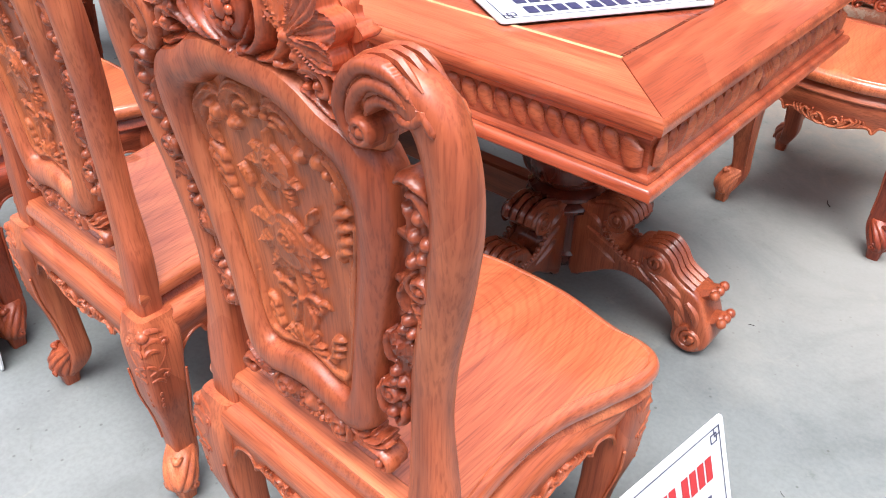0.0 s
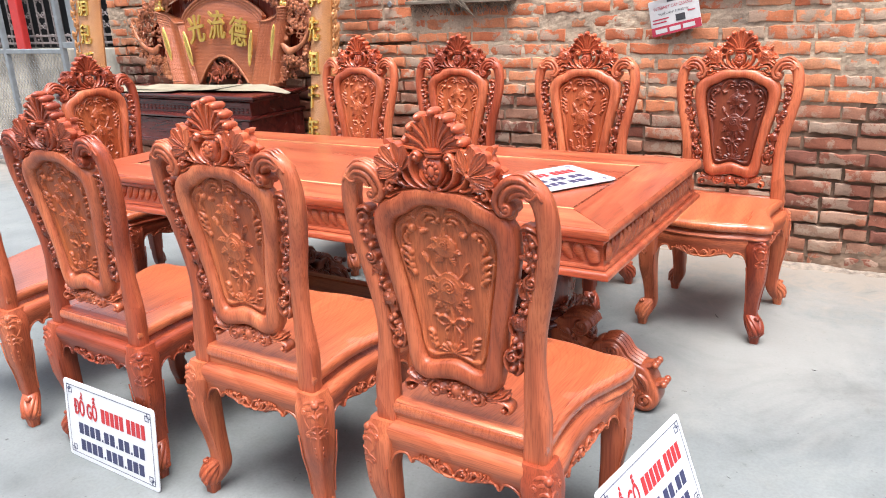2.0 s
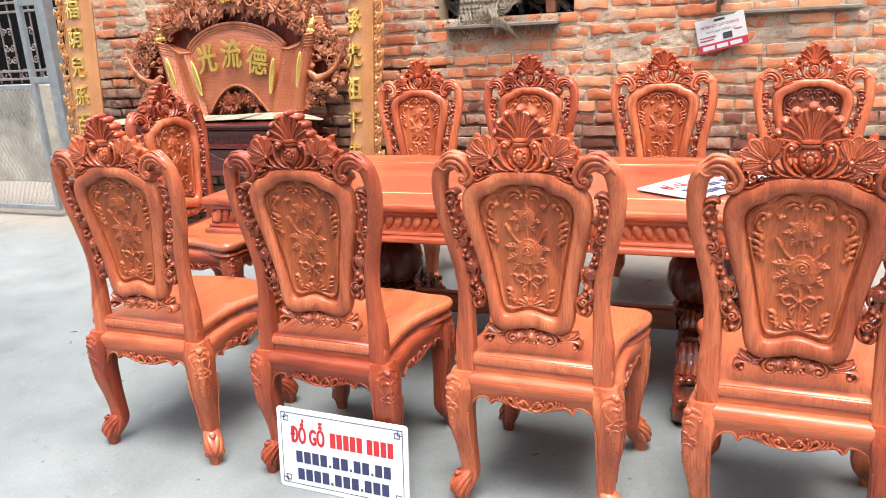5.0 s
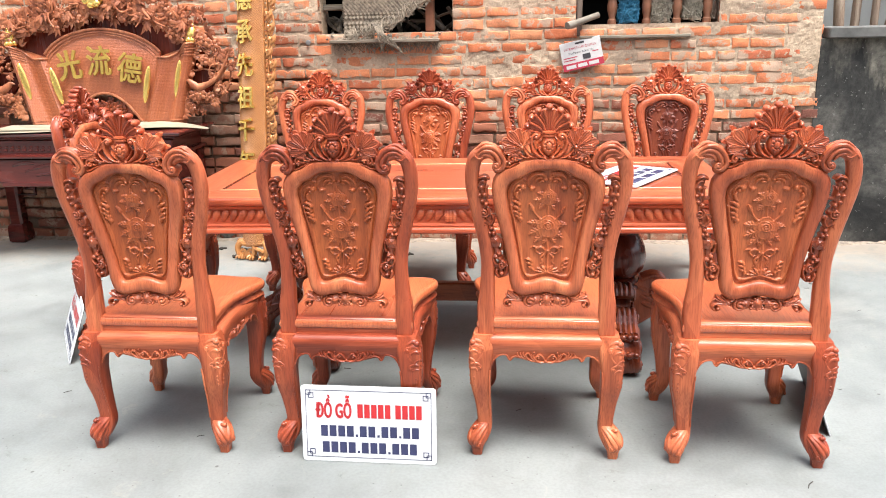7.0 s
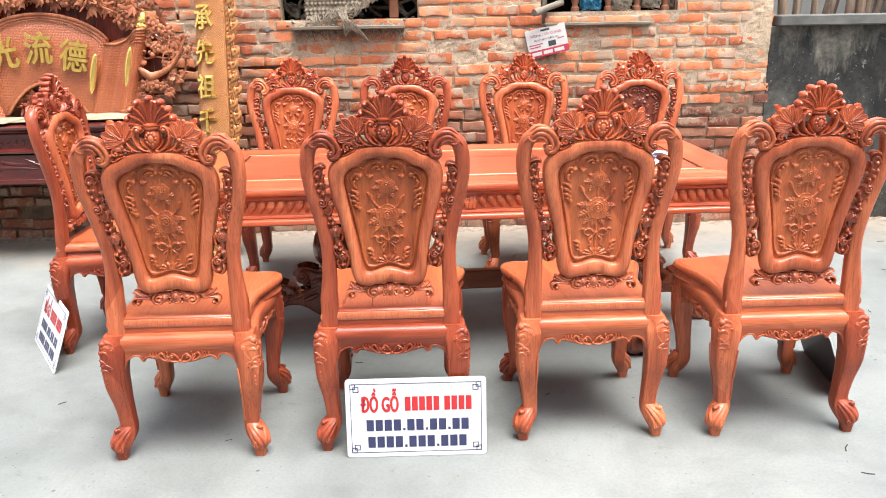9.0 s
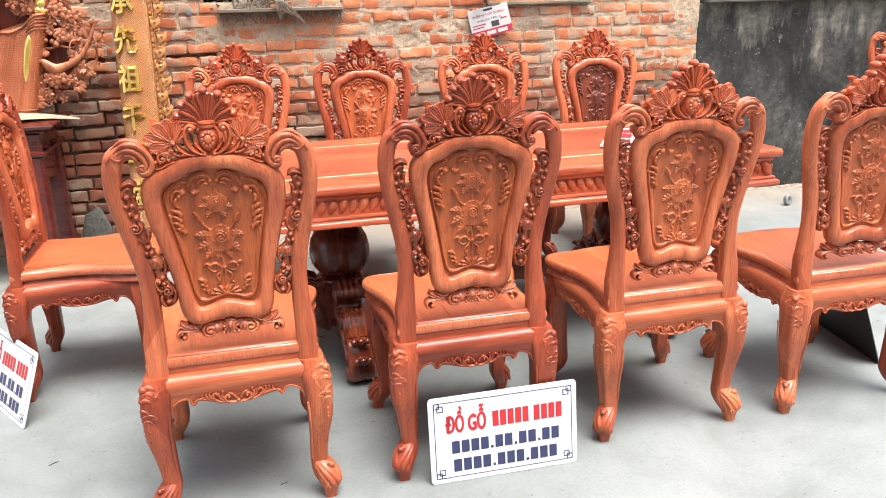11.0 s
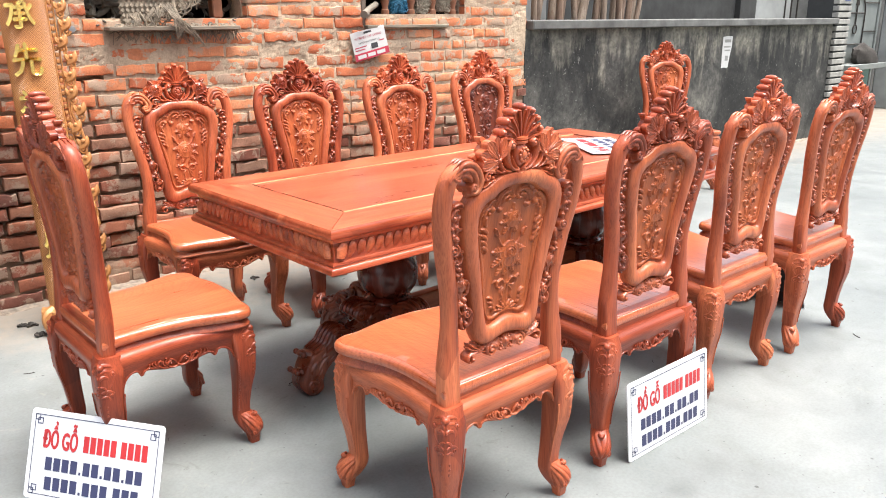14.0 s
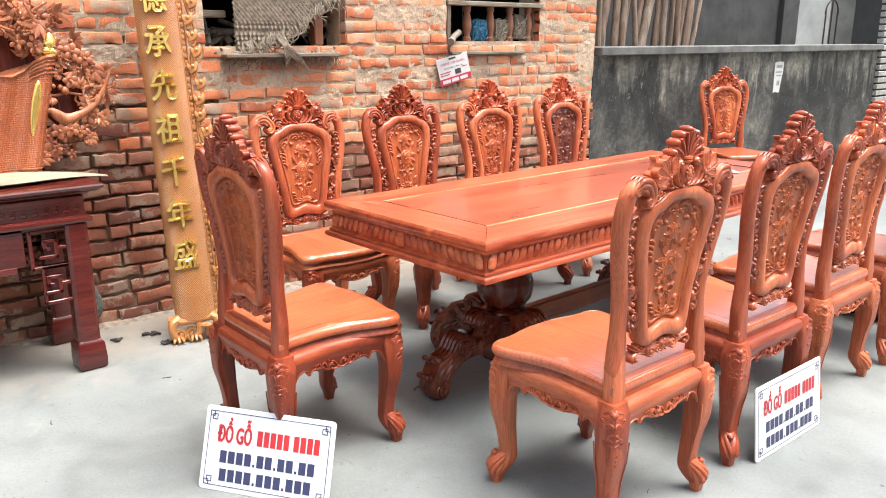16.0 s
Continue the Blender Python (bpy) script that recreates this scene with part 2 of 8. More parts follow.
def concrete_floor():
    m, nt, b = material("polished concrete", 0.62)
    vec = coords(nt, (1, 1, 1))
    big = noise_tex(nt, vec, 0.55, 5.0, 0.6, 0.6)
    mid = noise_tex(nt, vec, 4.0, 6.0, 0.65, 0.3)
    fine = noise_tex(nt, vec, 90.0, 3.0)
    spots = node(nt, "TexVoronoi", Scale=5.5, Randomness=1.0)
    nt.links.new(vec, spots.inputs["Vector"])
    col = ramp(nt, big, [(0.3, (0.126, 0.140, 0.139)), (0.5, (0.165, 0.179, 0.176)), (0.72, (0.212, 0.224, 0.219))])
    col = mix(nt, "MULTIPLY", 0.8, col, ramp(nt, mid, [(0.3, (0.80, 0.80, 0.80)), (0.5, (1, 1, 1)), (0.75, (1.05, 1.05, 1.04))]))
    col = mix(nt, "MULTIPLY", 0.85, col, ramp(nt, spots.outputs["Distance"], [(0.025, (0.28, 0.27, 0.25)), (0.045, (1, 1, 1))]))
    rings = node(nt, "TexVoronoi", Scale=1.7, Randomness=1.0)
    nt.links.new(vec, rings.inputs["Vector"])
    col = mix(nt, "MULTIPLY", 0.5, col, ramp(nt, rings.outputs["Distance"], [(0.05, (0.80, 0.80, 0.79)), (0.11, (1, 1, 1))]))
    worn = noise_tex(nt, vec, 1.6, 8.0, 0.72, 0.8)
    col = mix(nt, "MULTIPLY", 0.8, col, ramp(nt, worn, [(0.36, (0.84, 0.84, 0.82)), (0.5, (1, 1, 1)), (0.64, (1.10, 1.10, 1.08))]))
    # dried splashes with sharp rims, pale scuffs and grit
    splash = noise_tex(nt, vec, 6.5, 9.0, 0.70, 1.2)
    col = mix(nt, "MULTIPLY", 0.8, col, ramp(nt, splash, [(0.33, (0.72, 0.72, 0.69)), (0.37, (0.95, 0.95, 0.94)), (0.50, (1, 1, 1)), (0.63, (1.0, 1.0, 1.0)), (0.67, (1.13, 1.12, 1.08))]))
    grit = node(nt, "TexVoronoi", Scale=21.0, Randomness=1.0)
    nt.links.new(vec, grit.inputs["Vector"])
    col = mix(nt, "MULTIPLY", 0.7, col, ramp(nt, grit.outputs["Distance"], [(0.05, (0.45, 0.43, 0.40)), (0.09, (1, 1, 1))]))
    col = mix(nt, "MULTIPLY", 0.35, col, ramp(nt, fine, [(0.35, (0.75, 0.75, 0.75)), (0.6, (1.05, 1.05, 1.05))]))
    # brown dust that drifts out from the wall's foot
    split = nt.nodes.new("ShaderNodeSeparateXYZ")
    nt.links.new(vec, split.inputs[0])
    reach = nt.nodes.new("ShaderNodeMapRange")
    for k, value in ((1, 0.75), (2, 1.75), (3, 0.0), (4, 0.62)):
        reach.inputs[k].default_value = value
    nt.links.new(split.outputs[1], reach.inputs[0])
    lie = nt.nodes.new("ShaderNodeMath")
    lie.operation = "ADD"
    nt.links.new(reach.outputs[0], lie.inputs[0])
    nt.links.new(splash, lie.inputs[1])
    col = mix(nt, "MIX", ramp(nt, lie.outputs[0], [(0.62, (0, 0, 0)), (0.92, (0.5, 0.5, 0.5)), (1.0, (0.8, 0.8, 0.8))]), col, (0.255, 0.215, 0.172))
    # pale, slightly dusty patch beyond the table's end: brighter light painted into the floor
    away = nt.nodes.new("ShaderNodeVectorMath")
    away.operation = "DISTANCE"
    away.inputs[1].default_value = (1.30, 0.62, 0.0)
    nt.links.new(vec, away.inputs[0])
    near = nt.nodes.new("ShaderNodeMapRange")
    for k, value in ((1, 0.20), (2, 0.95), (3, 0.55), (4, 0.0)):
        near.inputs[k].default_value = value
    nt.links.new(away.outputs["Value"], near.inputs[0])
    bright_patch = nt.nodes.new("ShaderNodeMath")
    bright_patch.operation = "ADD"
    nt.links.new(near.outputs[0], bright_patch.inputs[0])
    nt.links.new(worn, bright_patch.inputs[1])
    col = mix(nt, "MIX", ramp(nt, bright_patch.outputs[0], [(0.62, (0, 0, 0)), (1.0, (0.50, 0.50, 0.50))]), col, (0.275, 0.262, 0.235))
    nt.links.new(col, b.inputs["Base Color"])
    nt.links.new(ramp(nt, mid, [(0.3, (0.45, 0.45, 0.45)), (0.7, (0.7, 0.7, 0.7))]), b.inputs["Roughness"])
    bump(nt, b, mid, 0.12, 0.004)
    return m


floor_mat = concrete_floor()
dirt_mat = plain("sandy dirt", (0.235, 0.190, 0.148), 0.9, 0, 0.5, 26.0, 0.006)


def brick_mat(name, stops, grime):
    m, nt, b = material(name, 0.85)
    info = nt.nodes.new("ShaderNodeObjectInfo")
    geo = nt.nodes.new("ShaderNodeNewGeometry")
    add = nt.nodes.new("ShaderNodeMath")
    add.operation = "ADD"
    nt.links.new(info.outputs["Random"], add.inputs[0])
    nt.links.new(geo.outputs["Random Per Island"], add.inputs[1])
    fr = nt.nodes.new("ShaderNodeMath")
    fr.operation = "FRACT"
    nt.links.new(add.outputs[0], fr.inputs[0])
    tone = ramp(nt, fr.outputs[0], stops)
    pos = nt.nodes.new("ShaderNodeMapping")
    nt.links.new(geo.outputs["Position"], pos.inputs[0])
    blot = noise_tex(nt, pos.outputs[0], 11.0, 6.0, 0.65, 0.5)
    fine = noise_tex(nt, pos.outputs[0], 120.0, 4.0, 0.6)
    col = mix(nt, "MULTIPLY", 0.8, tone, ramp(nt, blot, [(0.3, (0.62, 0.58, 0.56)), (0.55, (1, 1, 1)), (0.8, (1.12, 1.1, 1.05))]))
    smear = noise_tex(nt, pos.outputs[0], 6.5, 9.0, 0.72, 0.3)
    col = mix(nt, "MIX", ramp(nt, smear, [(0.51, (0, 0, 0)), (0.55, (grime, grime, grime))]), col, (0.405, 0.318, 0.235))
    col = mix(nt, "MULTIPLY", 0.5, col, ramp(nt, fine, [(0.3, (0.7, 0.68, 0.66)), (0.6, (1.08, 1.05, 1.02))]))
    nt.links.new(col, b.inputs["Base Color"])
    bump(nt, b, mix(nt, "ADD", 0.5, blot, fine), 0.55, 0.008)
    return m


brick_new = brick_mat("orange brick", [(0.0, (0.43, 0.118, 0.054)), (0.2, (0.55, 0.165, 0.068)), (0.6, (0.63, 0.222, 0.098)), (1.0, (0.65, 0.285, 0.145))], 0.85)
brick_old = brick_mat("old purple brick", [(0.0, (0.155, 0.056, 0.038)), (0.3, (0.265, 0.088, 0.052)), (0.7, (0.370, 0.135, 0.072)), (1.0, (0.290, 0.180, 0.125))], 0.55)


def mortar_mat():
    m, nt, b = material("lime mortar", 0.92)
    geo = nt.nodes.new("ShaderNodeNewGeometry")
    n = noise_tex(nt, geo.outputs["Position"], 3.0, 6.0, 0.65)
    f = noise_tex(nt, geo.outputs["Position"], 60.0, 5.0, 0.7)
    col = ramp(nt, n, [(0.3, (0.29, 0.220, 0.162)), (0.45, (0.42, 0.325, 0.232)), (0.6, (0.52, 0.405, 0.288)), (0.75, (0.56, 0.445, 0.325))])
    nt.links.new(mix(nt, "MULTIPLY", 0.7, col, ramp(nt, f, [(0.3, (0.62, 0.6, 0.58)), (0.6, (1.08, 1.06, 1.04))])), b.inputs["Base Color"])
    bump(nt, b, f, 0.7, 0.006)
    return m


mortar = mortar_mat()
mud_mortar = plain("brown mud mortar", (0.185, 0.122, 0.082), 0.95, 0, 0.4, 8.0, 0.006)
cement_dark = plain("coarse grey cement", (0.122, 0.119, 0.104), 0.95, 0, 0.5, 60.0, 0.012)


def stained_render():
    """Cement render blackened by damp, streaked downward, with pale scars."""
    m, nt, b = material("damp-blackened render", 0.85)
    geo = nt.nodes.new("ShaderNodeNewGeometry")
    mp = nt.nodes.new("ShaderNodeMapping")
    mp.inputs["Scale"].default_value = (1.0, 1.0, 0.22)
    nt.links.new(geo.outputs["Position"], mp.inputs[0])
    streak = noise_tex(nt, mp.outputs[0], 4.5, 7.0, 0.62, 0.1)
    blot = noise_tex(nt, geo.outputs["Position"], 2.1, 7.0, 0.66, 0.6)
    speck = noise_tex(nt, geo.outputs["Position"], 42.0, 3.0, 0.6)
    scar = noise_tex(nt, geo.outputs["Position"], 6.0, 7.0, 0.66, 0.3)
    wide = noise_tex(nt, geo.outputs["Position"], 0.75, 4.0, 0.55)
    # rain has washed pale runs down from the coping, and soot lies between them
    sep = nt.nodes.new("ShaderNodeSeparateXYZ")
    nt.links.new(geo.outputs["Position"], sep.inputs[0])
    run = nt.nodes.new("ShaderNodeMath")
    run.operation = "MULTIPLY_ADD"
    run.inputs[1].default_value, run.inputs[2].default_value = 0.42, -0.44
    nt.links.new(sep.outputs["Z"], run.inputs[0])
    reach = nt.nodes.new("ShaderNodeMath")
    reach.operation = "ADD"
    nt.links.new(run.outputs[0], reach.inputs[0])
    nt.links.new(streak, reach.inputs[1])
    base = ramp(nt, blot, [(0.34, (0.008, 0.008, 0.008)), (0.45, (0.028, 0.028, 0.025)), (0.55, (0.064, 0.062, 0.056)), (0.68, (0.144, 0.137, 0.119))])
    pale = ramp(nt, scar, [(0.35, (0.150, 0.140, 0.117)), (0.62, (0.33, 0.306, 0.246))])
    col = mix(nt, "MIX", ramp(nt, reach.outputs[0], [(0.50, (0, 0, 0)), (0.62, (0.92, 0.92, 0.92))]), base, pale)
    rain = noise_tex(nt, geo.outputs["Position"], 24.0, 6.0, 0.7)
    col = mix(nt, "MULTIPLY", 0.7, col, ramp(nt, rain, [(0.35, (0.34, 0.34, 0.34)), (0.55, (1.1, 1.1, 1.1)), (0.7, (1.5, 1.5, 1.45))]))
    col = mix(nt, "MULTIPLY", 0.75, col, ramp(nt, wide, [(0.40, (0.28, 0.29, 0.29)), (0.52, (0.9, 0.9, 0.9)), (0.66, (1.7, 1.66, 1.55))]))
    col = mix(nt, "MIX", ramp(nt, scar, [(0.665, (0, 0, 0)), (0.70, (0.7, 0.7, 0.7))]), col, (0.216, 0.209, 0.19))
    col = mix(nt, "MIX", ramp(nt, speck, [(0.665, (0, 0, 0)), (0.70, (0.8, 0.8, 0.8))]), col, (0.187, 0.187, 0.173))
    nt.links.new(col, b.inputs["Base Color"])
    bump(nt, b, mix(nt, "ADD", 0.5, blot, speck), 0.6, 0.008)
    return m


black_render = stained_render()
cap_mat = plain("grey coping cement", (0.1224, 0.1224, 0.1152), 0.85, 0, 0.4, 5.0, 0.006)
sky_blocker_mat = plain("sky blocker plaster", (0.216, 0.2016, 0.18), 0.9, 0, 0.2, 2.0, 0.004)
cement = plain("bare grey cement", (0.2448, 0.2448, 0.2304), 0.88, 0, 0.3, 3.0, 0.006)
pale_wall = plain("pale painted wall", (0.288, 0.3024, 0.2988), 0.8, 0, 0.25, 2.0, 0.003)
dark_wall = plain("dark mossy render", (0.036, 0.0374, 0.0367), 0.9, 0, 0.5, 2.5, 0.006)
# near-black colour puts the rooms' lack of light into their walls
dark_room = plain("near-black room shade", (0.018, 0.0173, 0.0166), 0.9, 0, 0.3, 3.0)
steel = plain("galvanised steel", (0.3024, 0.3168, 0.324), 0.42, 0.6, 0.15, 12.0)
mossy = plain("stained beige render", (0.27, 0.245, 0.200), 0.9, 0, 0.6, 2.6, 0.006)
gate_pale = plain("pale green gate paint", (0.1944, 0.2124, 0.2016), 0.6, 0, 0.15, 4.0)
gate_teal = plain("teal gate paint", (0.1584, 0.2664, 0.2448), 0.6, 0, 0.2, 4.0)
pillar_brick = plain("pale cement brick", (0.3024, 0.2952, 0.2664), 0.85, 0, 0.3, 9.0, 0.004)
dusty_rubble = plain("dusty brown rubble", (0.10, 0.088, 0.072), 0.95, 0, 0.5, 25.0, 0.006)
rusty = plain("rusted grille iron", (0.1944, 0.162, 0.1512), 0.7, 0.2, 0.35, 25.0, 0.001)
red_paint = plain("red painted steel", (0.432, 0.0252, 0.0216), 0.45, 0, 0.15, 8.0)
white_sign = plain("white enamel sheet", (0.62, 0.63, 0.65), 0.35, 0, 0.02, 5.0, 0.0, 0.2)
sign_red = plain("red vinyl", (0.4464, 0.0216, 0.0252), 0.4, 0, 0.08, 20.0)
sign_navy = plain("navy vinyl", (0.0324, 0.036, 0.0936), 0.4, 0, 0.1, 20.0)
sign_back = plain("bare dark sheet back", (0.0252, 0.0252, 0.0274), 0.5, 0, 0.2, 9.0)
paper = plain("printed cardboard", (0.25, 0.22, 0.155), 0.8, 0, 0.25, 9.0, 0.001)
paper_white = plain("bill paper", (0.5184, 0.5184, 0.504), 0.8, 0, 0.08, 30.0)
ad_red = plain("poster red", (0.396, 0.0288, 0.054), 0.6, 0, 0.1, 20.0)
plate_blue = plain("blue enamel", (0.03, 0.07, 0.30), 0.35, 0, 0.08, 20.0, 0.0, 0.2)
ink = plain("black ink", (0.036, 0.036, 0.0396), 0.6, 0, 0.2, 20.0)
bamboo = plain("grey split bamboo", (0.180, 0.145, 0.104), 0.8, 0, 0.55, 38.0, 0.001)
straw = plain("dry straw tangle", (0.288, 0.2592, 0.2016), 0.9, 0, 0.4, 40.0)
blue_net = plain("blue nylon net", (0.0288, 0.1728, 0.288), 0.6, 0, 0.3, 40.0)
terracotta = plain("glazed terracotta", (0.2304, 0.1008, 0.054), 0.45, 0, 0.2, 15.0)
debris_mat = plain("dark wood scrap", (0.036, 0.0302, 0.0252), 0.85, 0, 0.4, 40.0)
leaf_mat = plain("dry yellow leaf", (0.3024, 0.2376, 0.072), 0.8, 0, 0.3, 40.0)
pipe_mat = plain("dusty plastic pipe", (0.19, 0.165, 0.130), 0.7, 0, 0.2, 12.0)


# ---------- mesh building ----------
def spline(points, n, closed=False):
    """n samples of a smooth curve through the points."""
    p = np.array(points, float)
    k = len(p)
    t = np.linspace(0, k, n, endpoint=False) if closed else np.linspace(0, k - 1, n)
    i = np.minimum(t.astype(int), k - 1 if closed else k - 2)
    f = (t - i)[:, None]
    if closed:
        a, b, c, d = p[(i - 1) % k], p[i % k], p[(i + 1) % k], p[(i + 2) % k]
    else:
        ext = np.vstack([2 * p[0] - p[1], p, 2 * p[-1] - p[-2]])
        a, b, c, d = ext[i], ext[i + 1], ext[i + 2], ext[i + 3]
    return 0.5 * (2 * b + (c - a) * f + (2 * a - 5 * b + 4 * c - d) * f**2 + (3 * b - a - 3 * c + d) * f**3)


class Shape:
    """Vertices and faces that grow piece by piece into one mesh."""

    def __init__(self):
        self.v, self.f = [], []

    def add(self, verts, faces):
        at = len(self.v)
        self.v += [tuple(float(c) for c in p) for p in verts]
        self.f += [tuple(i + at for i in face) for face in faces]
        return self

    def loft(self, rings, ends=True, loop=False):
        rings = [np.asarray(r, float) for r in rings]
        n, m = len(rings[0]), len(rings)
        faces = []
        for a in range(m if loop else m - 1):
            b = (a + 1) % m
            faces += [(a * n + i, a * n + (i + 1) % n, b * n + (i + 1) % n, b * n + i) for i in range(n)]
        if ends and not loop:
            faces += [tuple(range(n))[::-1], tuple(range((m - 1) * n, m * n))]
        return self.add(np.vstack(rings), faces)

    def tube(self, path, r, n=8, flat=1.0, up=(0, 1, 0), power=2.0, twist=0.0):
        """A tapering tube; r is the half width across the path, flat * r its half height along up."""
        p = np.array(path, float)
        r = np.broadcast_to(np.asarray(r, float), (len(p),)) if np.ndim(r) else np.full(len(p), float(r))
        flat = np.broadcast_to(np.asarray(flat, float), (len(p),))
        t = np.gradient(p, axis=0)
        t /= np.linalg.norm(t, axis=1)[:, None] + 1e-12
        side = np.cross(t, np.array(up, float))
        bad = np.linalg.norm(side, axis=1) < 1e-3
        side[bad] = np.cross(t[bad], (1.0, 0.02, 0.01))
        side /= np.linalg.norm(side, axis=1)[:, None] + 1e-12
        top = np.cross(side, t)
        a = np.arange(n) * 2 * np.pi / n + twist
        c, s = np.cos(a), np.sin(a)
        c, s = np.sign(c) * np.abs(c) ** (2 / power), np.sign(s) * np.abs(s) ** (2 / power)
        rings = [p[i] + r[i] * (np.outer(c, side[i]) + flat[i] * np.outer(s, top[i])) for i in range(len(p))]
        return self.loft(rings)

    def ball(self, c, r, n=8, m=5, turn=None):
        r = np.array(r if np.ndim(r) else (r, r, r), float)
        verts = [(0, 0, -1)]
        for j in range(1, m):
            z, q = -math.cos(math.pi * j / m), math.sin(math.pi * j / m)
            verts += [(q * math.cos(2 * math.pi * i / n), q * math.sin(2 * math.pi * i / n), z) for i in range(n)]
        verts.append((0, 0, 1))
        pts = np.array(verts) * r
        if turn is not None:
            pts = pts @ np.array(Euler([radians(x) for x in turn]).to_matrix()).T
        last = len(verts) - 1
        faces = [(0, 1 + (i + 1) % n, 1 + i) for i in range(n)]
        for j in range(m - 2):
            o = 1 + j * n
            faces += [(o + i, o + (i + 1) % n, o + n + (i + 1) % n, o + n + i) for i in range(n)]
        o = 1 + (m - 2) * n
        faces += [(o + i, o + (i + 1) % n, last) for i in range(n)]
        return self.add(pts + np.array(c, float), faces)

    def box(self, lo, hi, bevel=0.003, m=None):
        lo, hi = np.array(lo, float), np.array(hi, float)
        c, h = (lo + hi) / 2, (hi - lo) / 2
        b = min(bevel, *(h * 0.9))
        rings = []
        for z, ins in ((-h[2], b), (-h[2] + b, 0), (h[2] - b, 0), (h[2], b)):
            x, y = h[0] - ins, h[1] - ins
            k = b if ins == 0 else b * 0.4
            rings.append([(x - k, -y, z), (x, -y + k, z), (x, y - k, z), (x - k, y, z), (-x + k, y, z), (-x, y - k, z), (-x, -y + k, z), (-x + k, -y, z)])
        rings = [np.array(q) + c for q in rings]
        if m is not None:
            rings = [np.array([m @ Vector(p) for p in q]) for q in rings]
        return self.loft(rings)

    def lathe(self, profile, c=(0, 0, 0), n=24):
        a = np.arange(n) * 2 * np.pi / n
        ring = np.stack([np.cos(a), np.sin(a), 0 * a], 1)
        return self.loft([ring * r + np.array(c) + (0, 0, z) for r, z in profile])

    def plate(self, outline, y0, y1, bevel=0.004, steps=2):
        """An outline in x and z, thick from y0 to y1, with rounded rims."""
        p = np.array(outline, float)
        if np.sum(p[:, 0] * np.roll(p[:, 1], -1) - np.roll(p[:, 0], -1) * p[:, 1]) < 0:
            p = p[::-1]
        e = np.roll(p, -1, 0) - np.roll(p, 1, 0)
        nrm = np.stack([e[:, 1], -e[:, 0]], 1)
        nrm /= np.linalg.norm(nrm, axis=1)[:, None] + 1e-12
        rings = []
        for k in range(steps + 1):
            a = math.pi / 2 * k / steps
            q = p - nrm * bevel * (1 - math.sin(a))
            rings.append(np.stack([q[:, 0], np.full(len(q), y0 + bevel * (1 - math.cos(a))), q[:, 1]], 1))
        for k in range(steps, -1, -1):
            a = math.pi / 2 * k / steps
            q = p - nrm * bevel * (1 - math.sin(a))
            rings.append(np.stack([q[:, 0], np.full(len(q), y1 - bevel * (1 - math.cos(a))), q[:, 1]], 1))
        return self.loft(rings)

    def mirror(self, axis=0):
        other = [tuple(-c if k == axis else c for k, c in enumerate(p)) for p in self.v]
        return self.add(other, [face[::-1] for face in list(self.f)])

    def moved(self, how):
        self.v = [tuple(how(*p)) for p in self.v]
        return self

    def by(self, m):
        self.v = [tuple(m @ Vector(p)) for p in self.v]
        return self

    def join(self, other, m=None):
        return self.add([m @ Vector(p) for p in other.v] if m is not None else other.v, other.f)

    def mesh(self, name, mat, smooth=40, turn=True):
        me = bpy.data.meshes.new(name)
        me.from_pydata(self.v, [], self.f)
        if turn:
            bm = bmesh.new()
            bm.from_mesh(me)
            bmesh.ops.recalc_face_normals(bm, faces=bm.faces)
            bm.to_mesh(me)
            bm.free()
        me.materials.append(mat)
        if smooth:
            me.shade_smooth()
            me.set_sharp_from_angle(angle=radians(smooth))
        return me


def part(name, shape, mat, parent=None, label="", smooth=40, m=None):
    ob = new(name, shape if isinstance(shape, bpy.types.Mesh) else shape.mesh(name, mat, smooth))
    if parent is not None:
        ob.parent = parent
    if m is not None:
        ob.matrix_basis = m
    return tagged(ob, label) if label else ob


def thing(name, label, category, group="", kind="", m=None):
    ob = new(name)
    ob.empty_display_size = 0.05
    if m is not None:
        ob.matrix_basis = m
    return tagged(ob, label, category, group, kind)


def structure(name, shape, mat, label, category, smooth=30):
    return tagged(part(name, shape, mat, None, "", smooth), label, category, "", "structure")


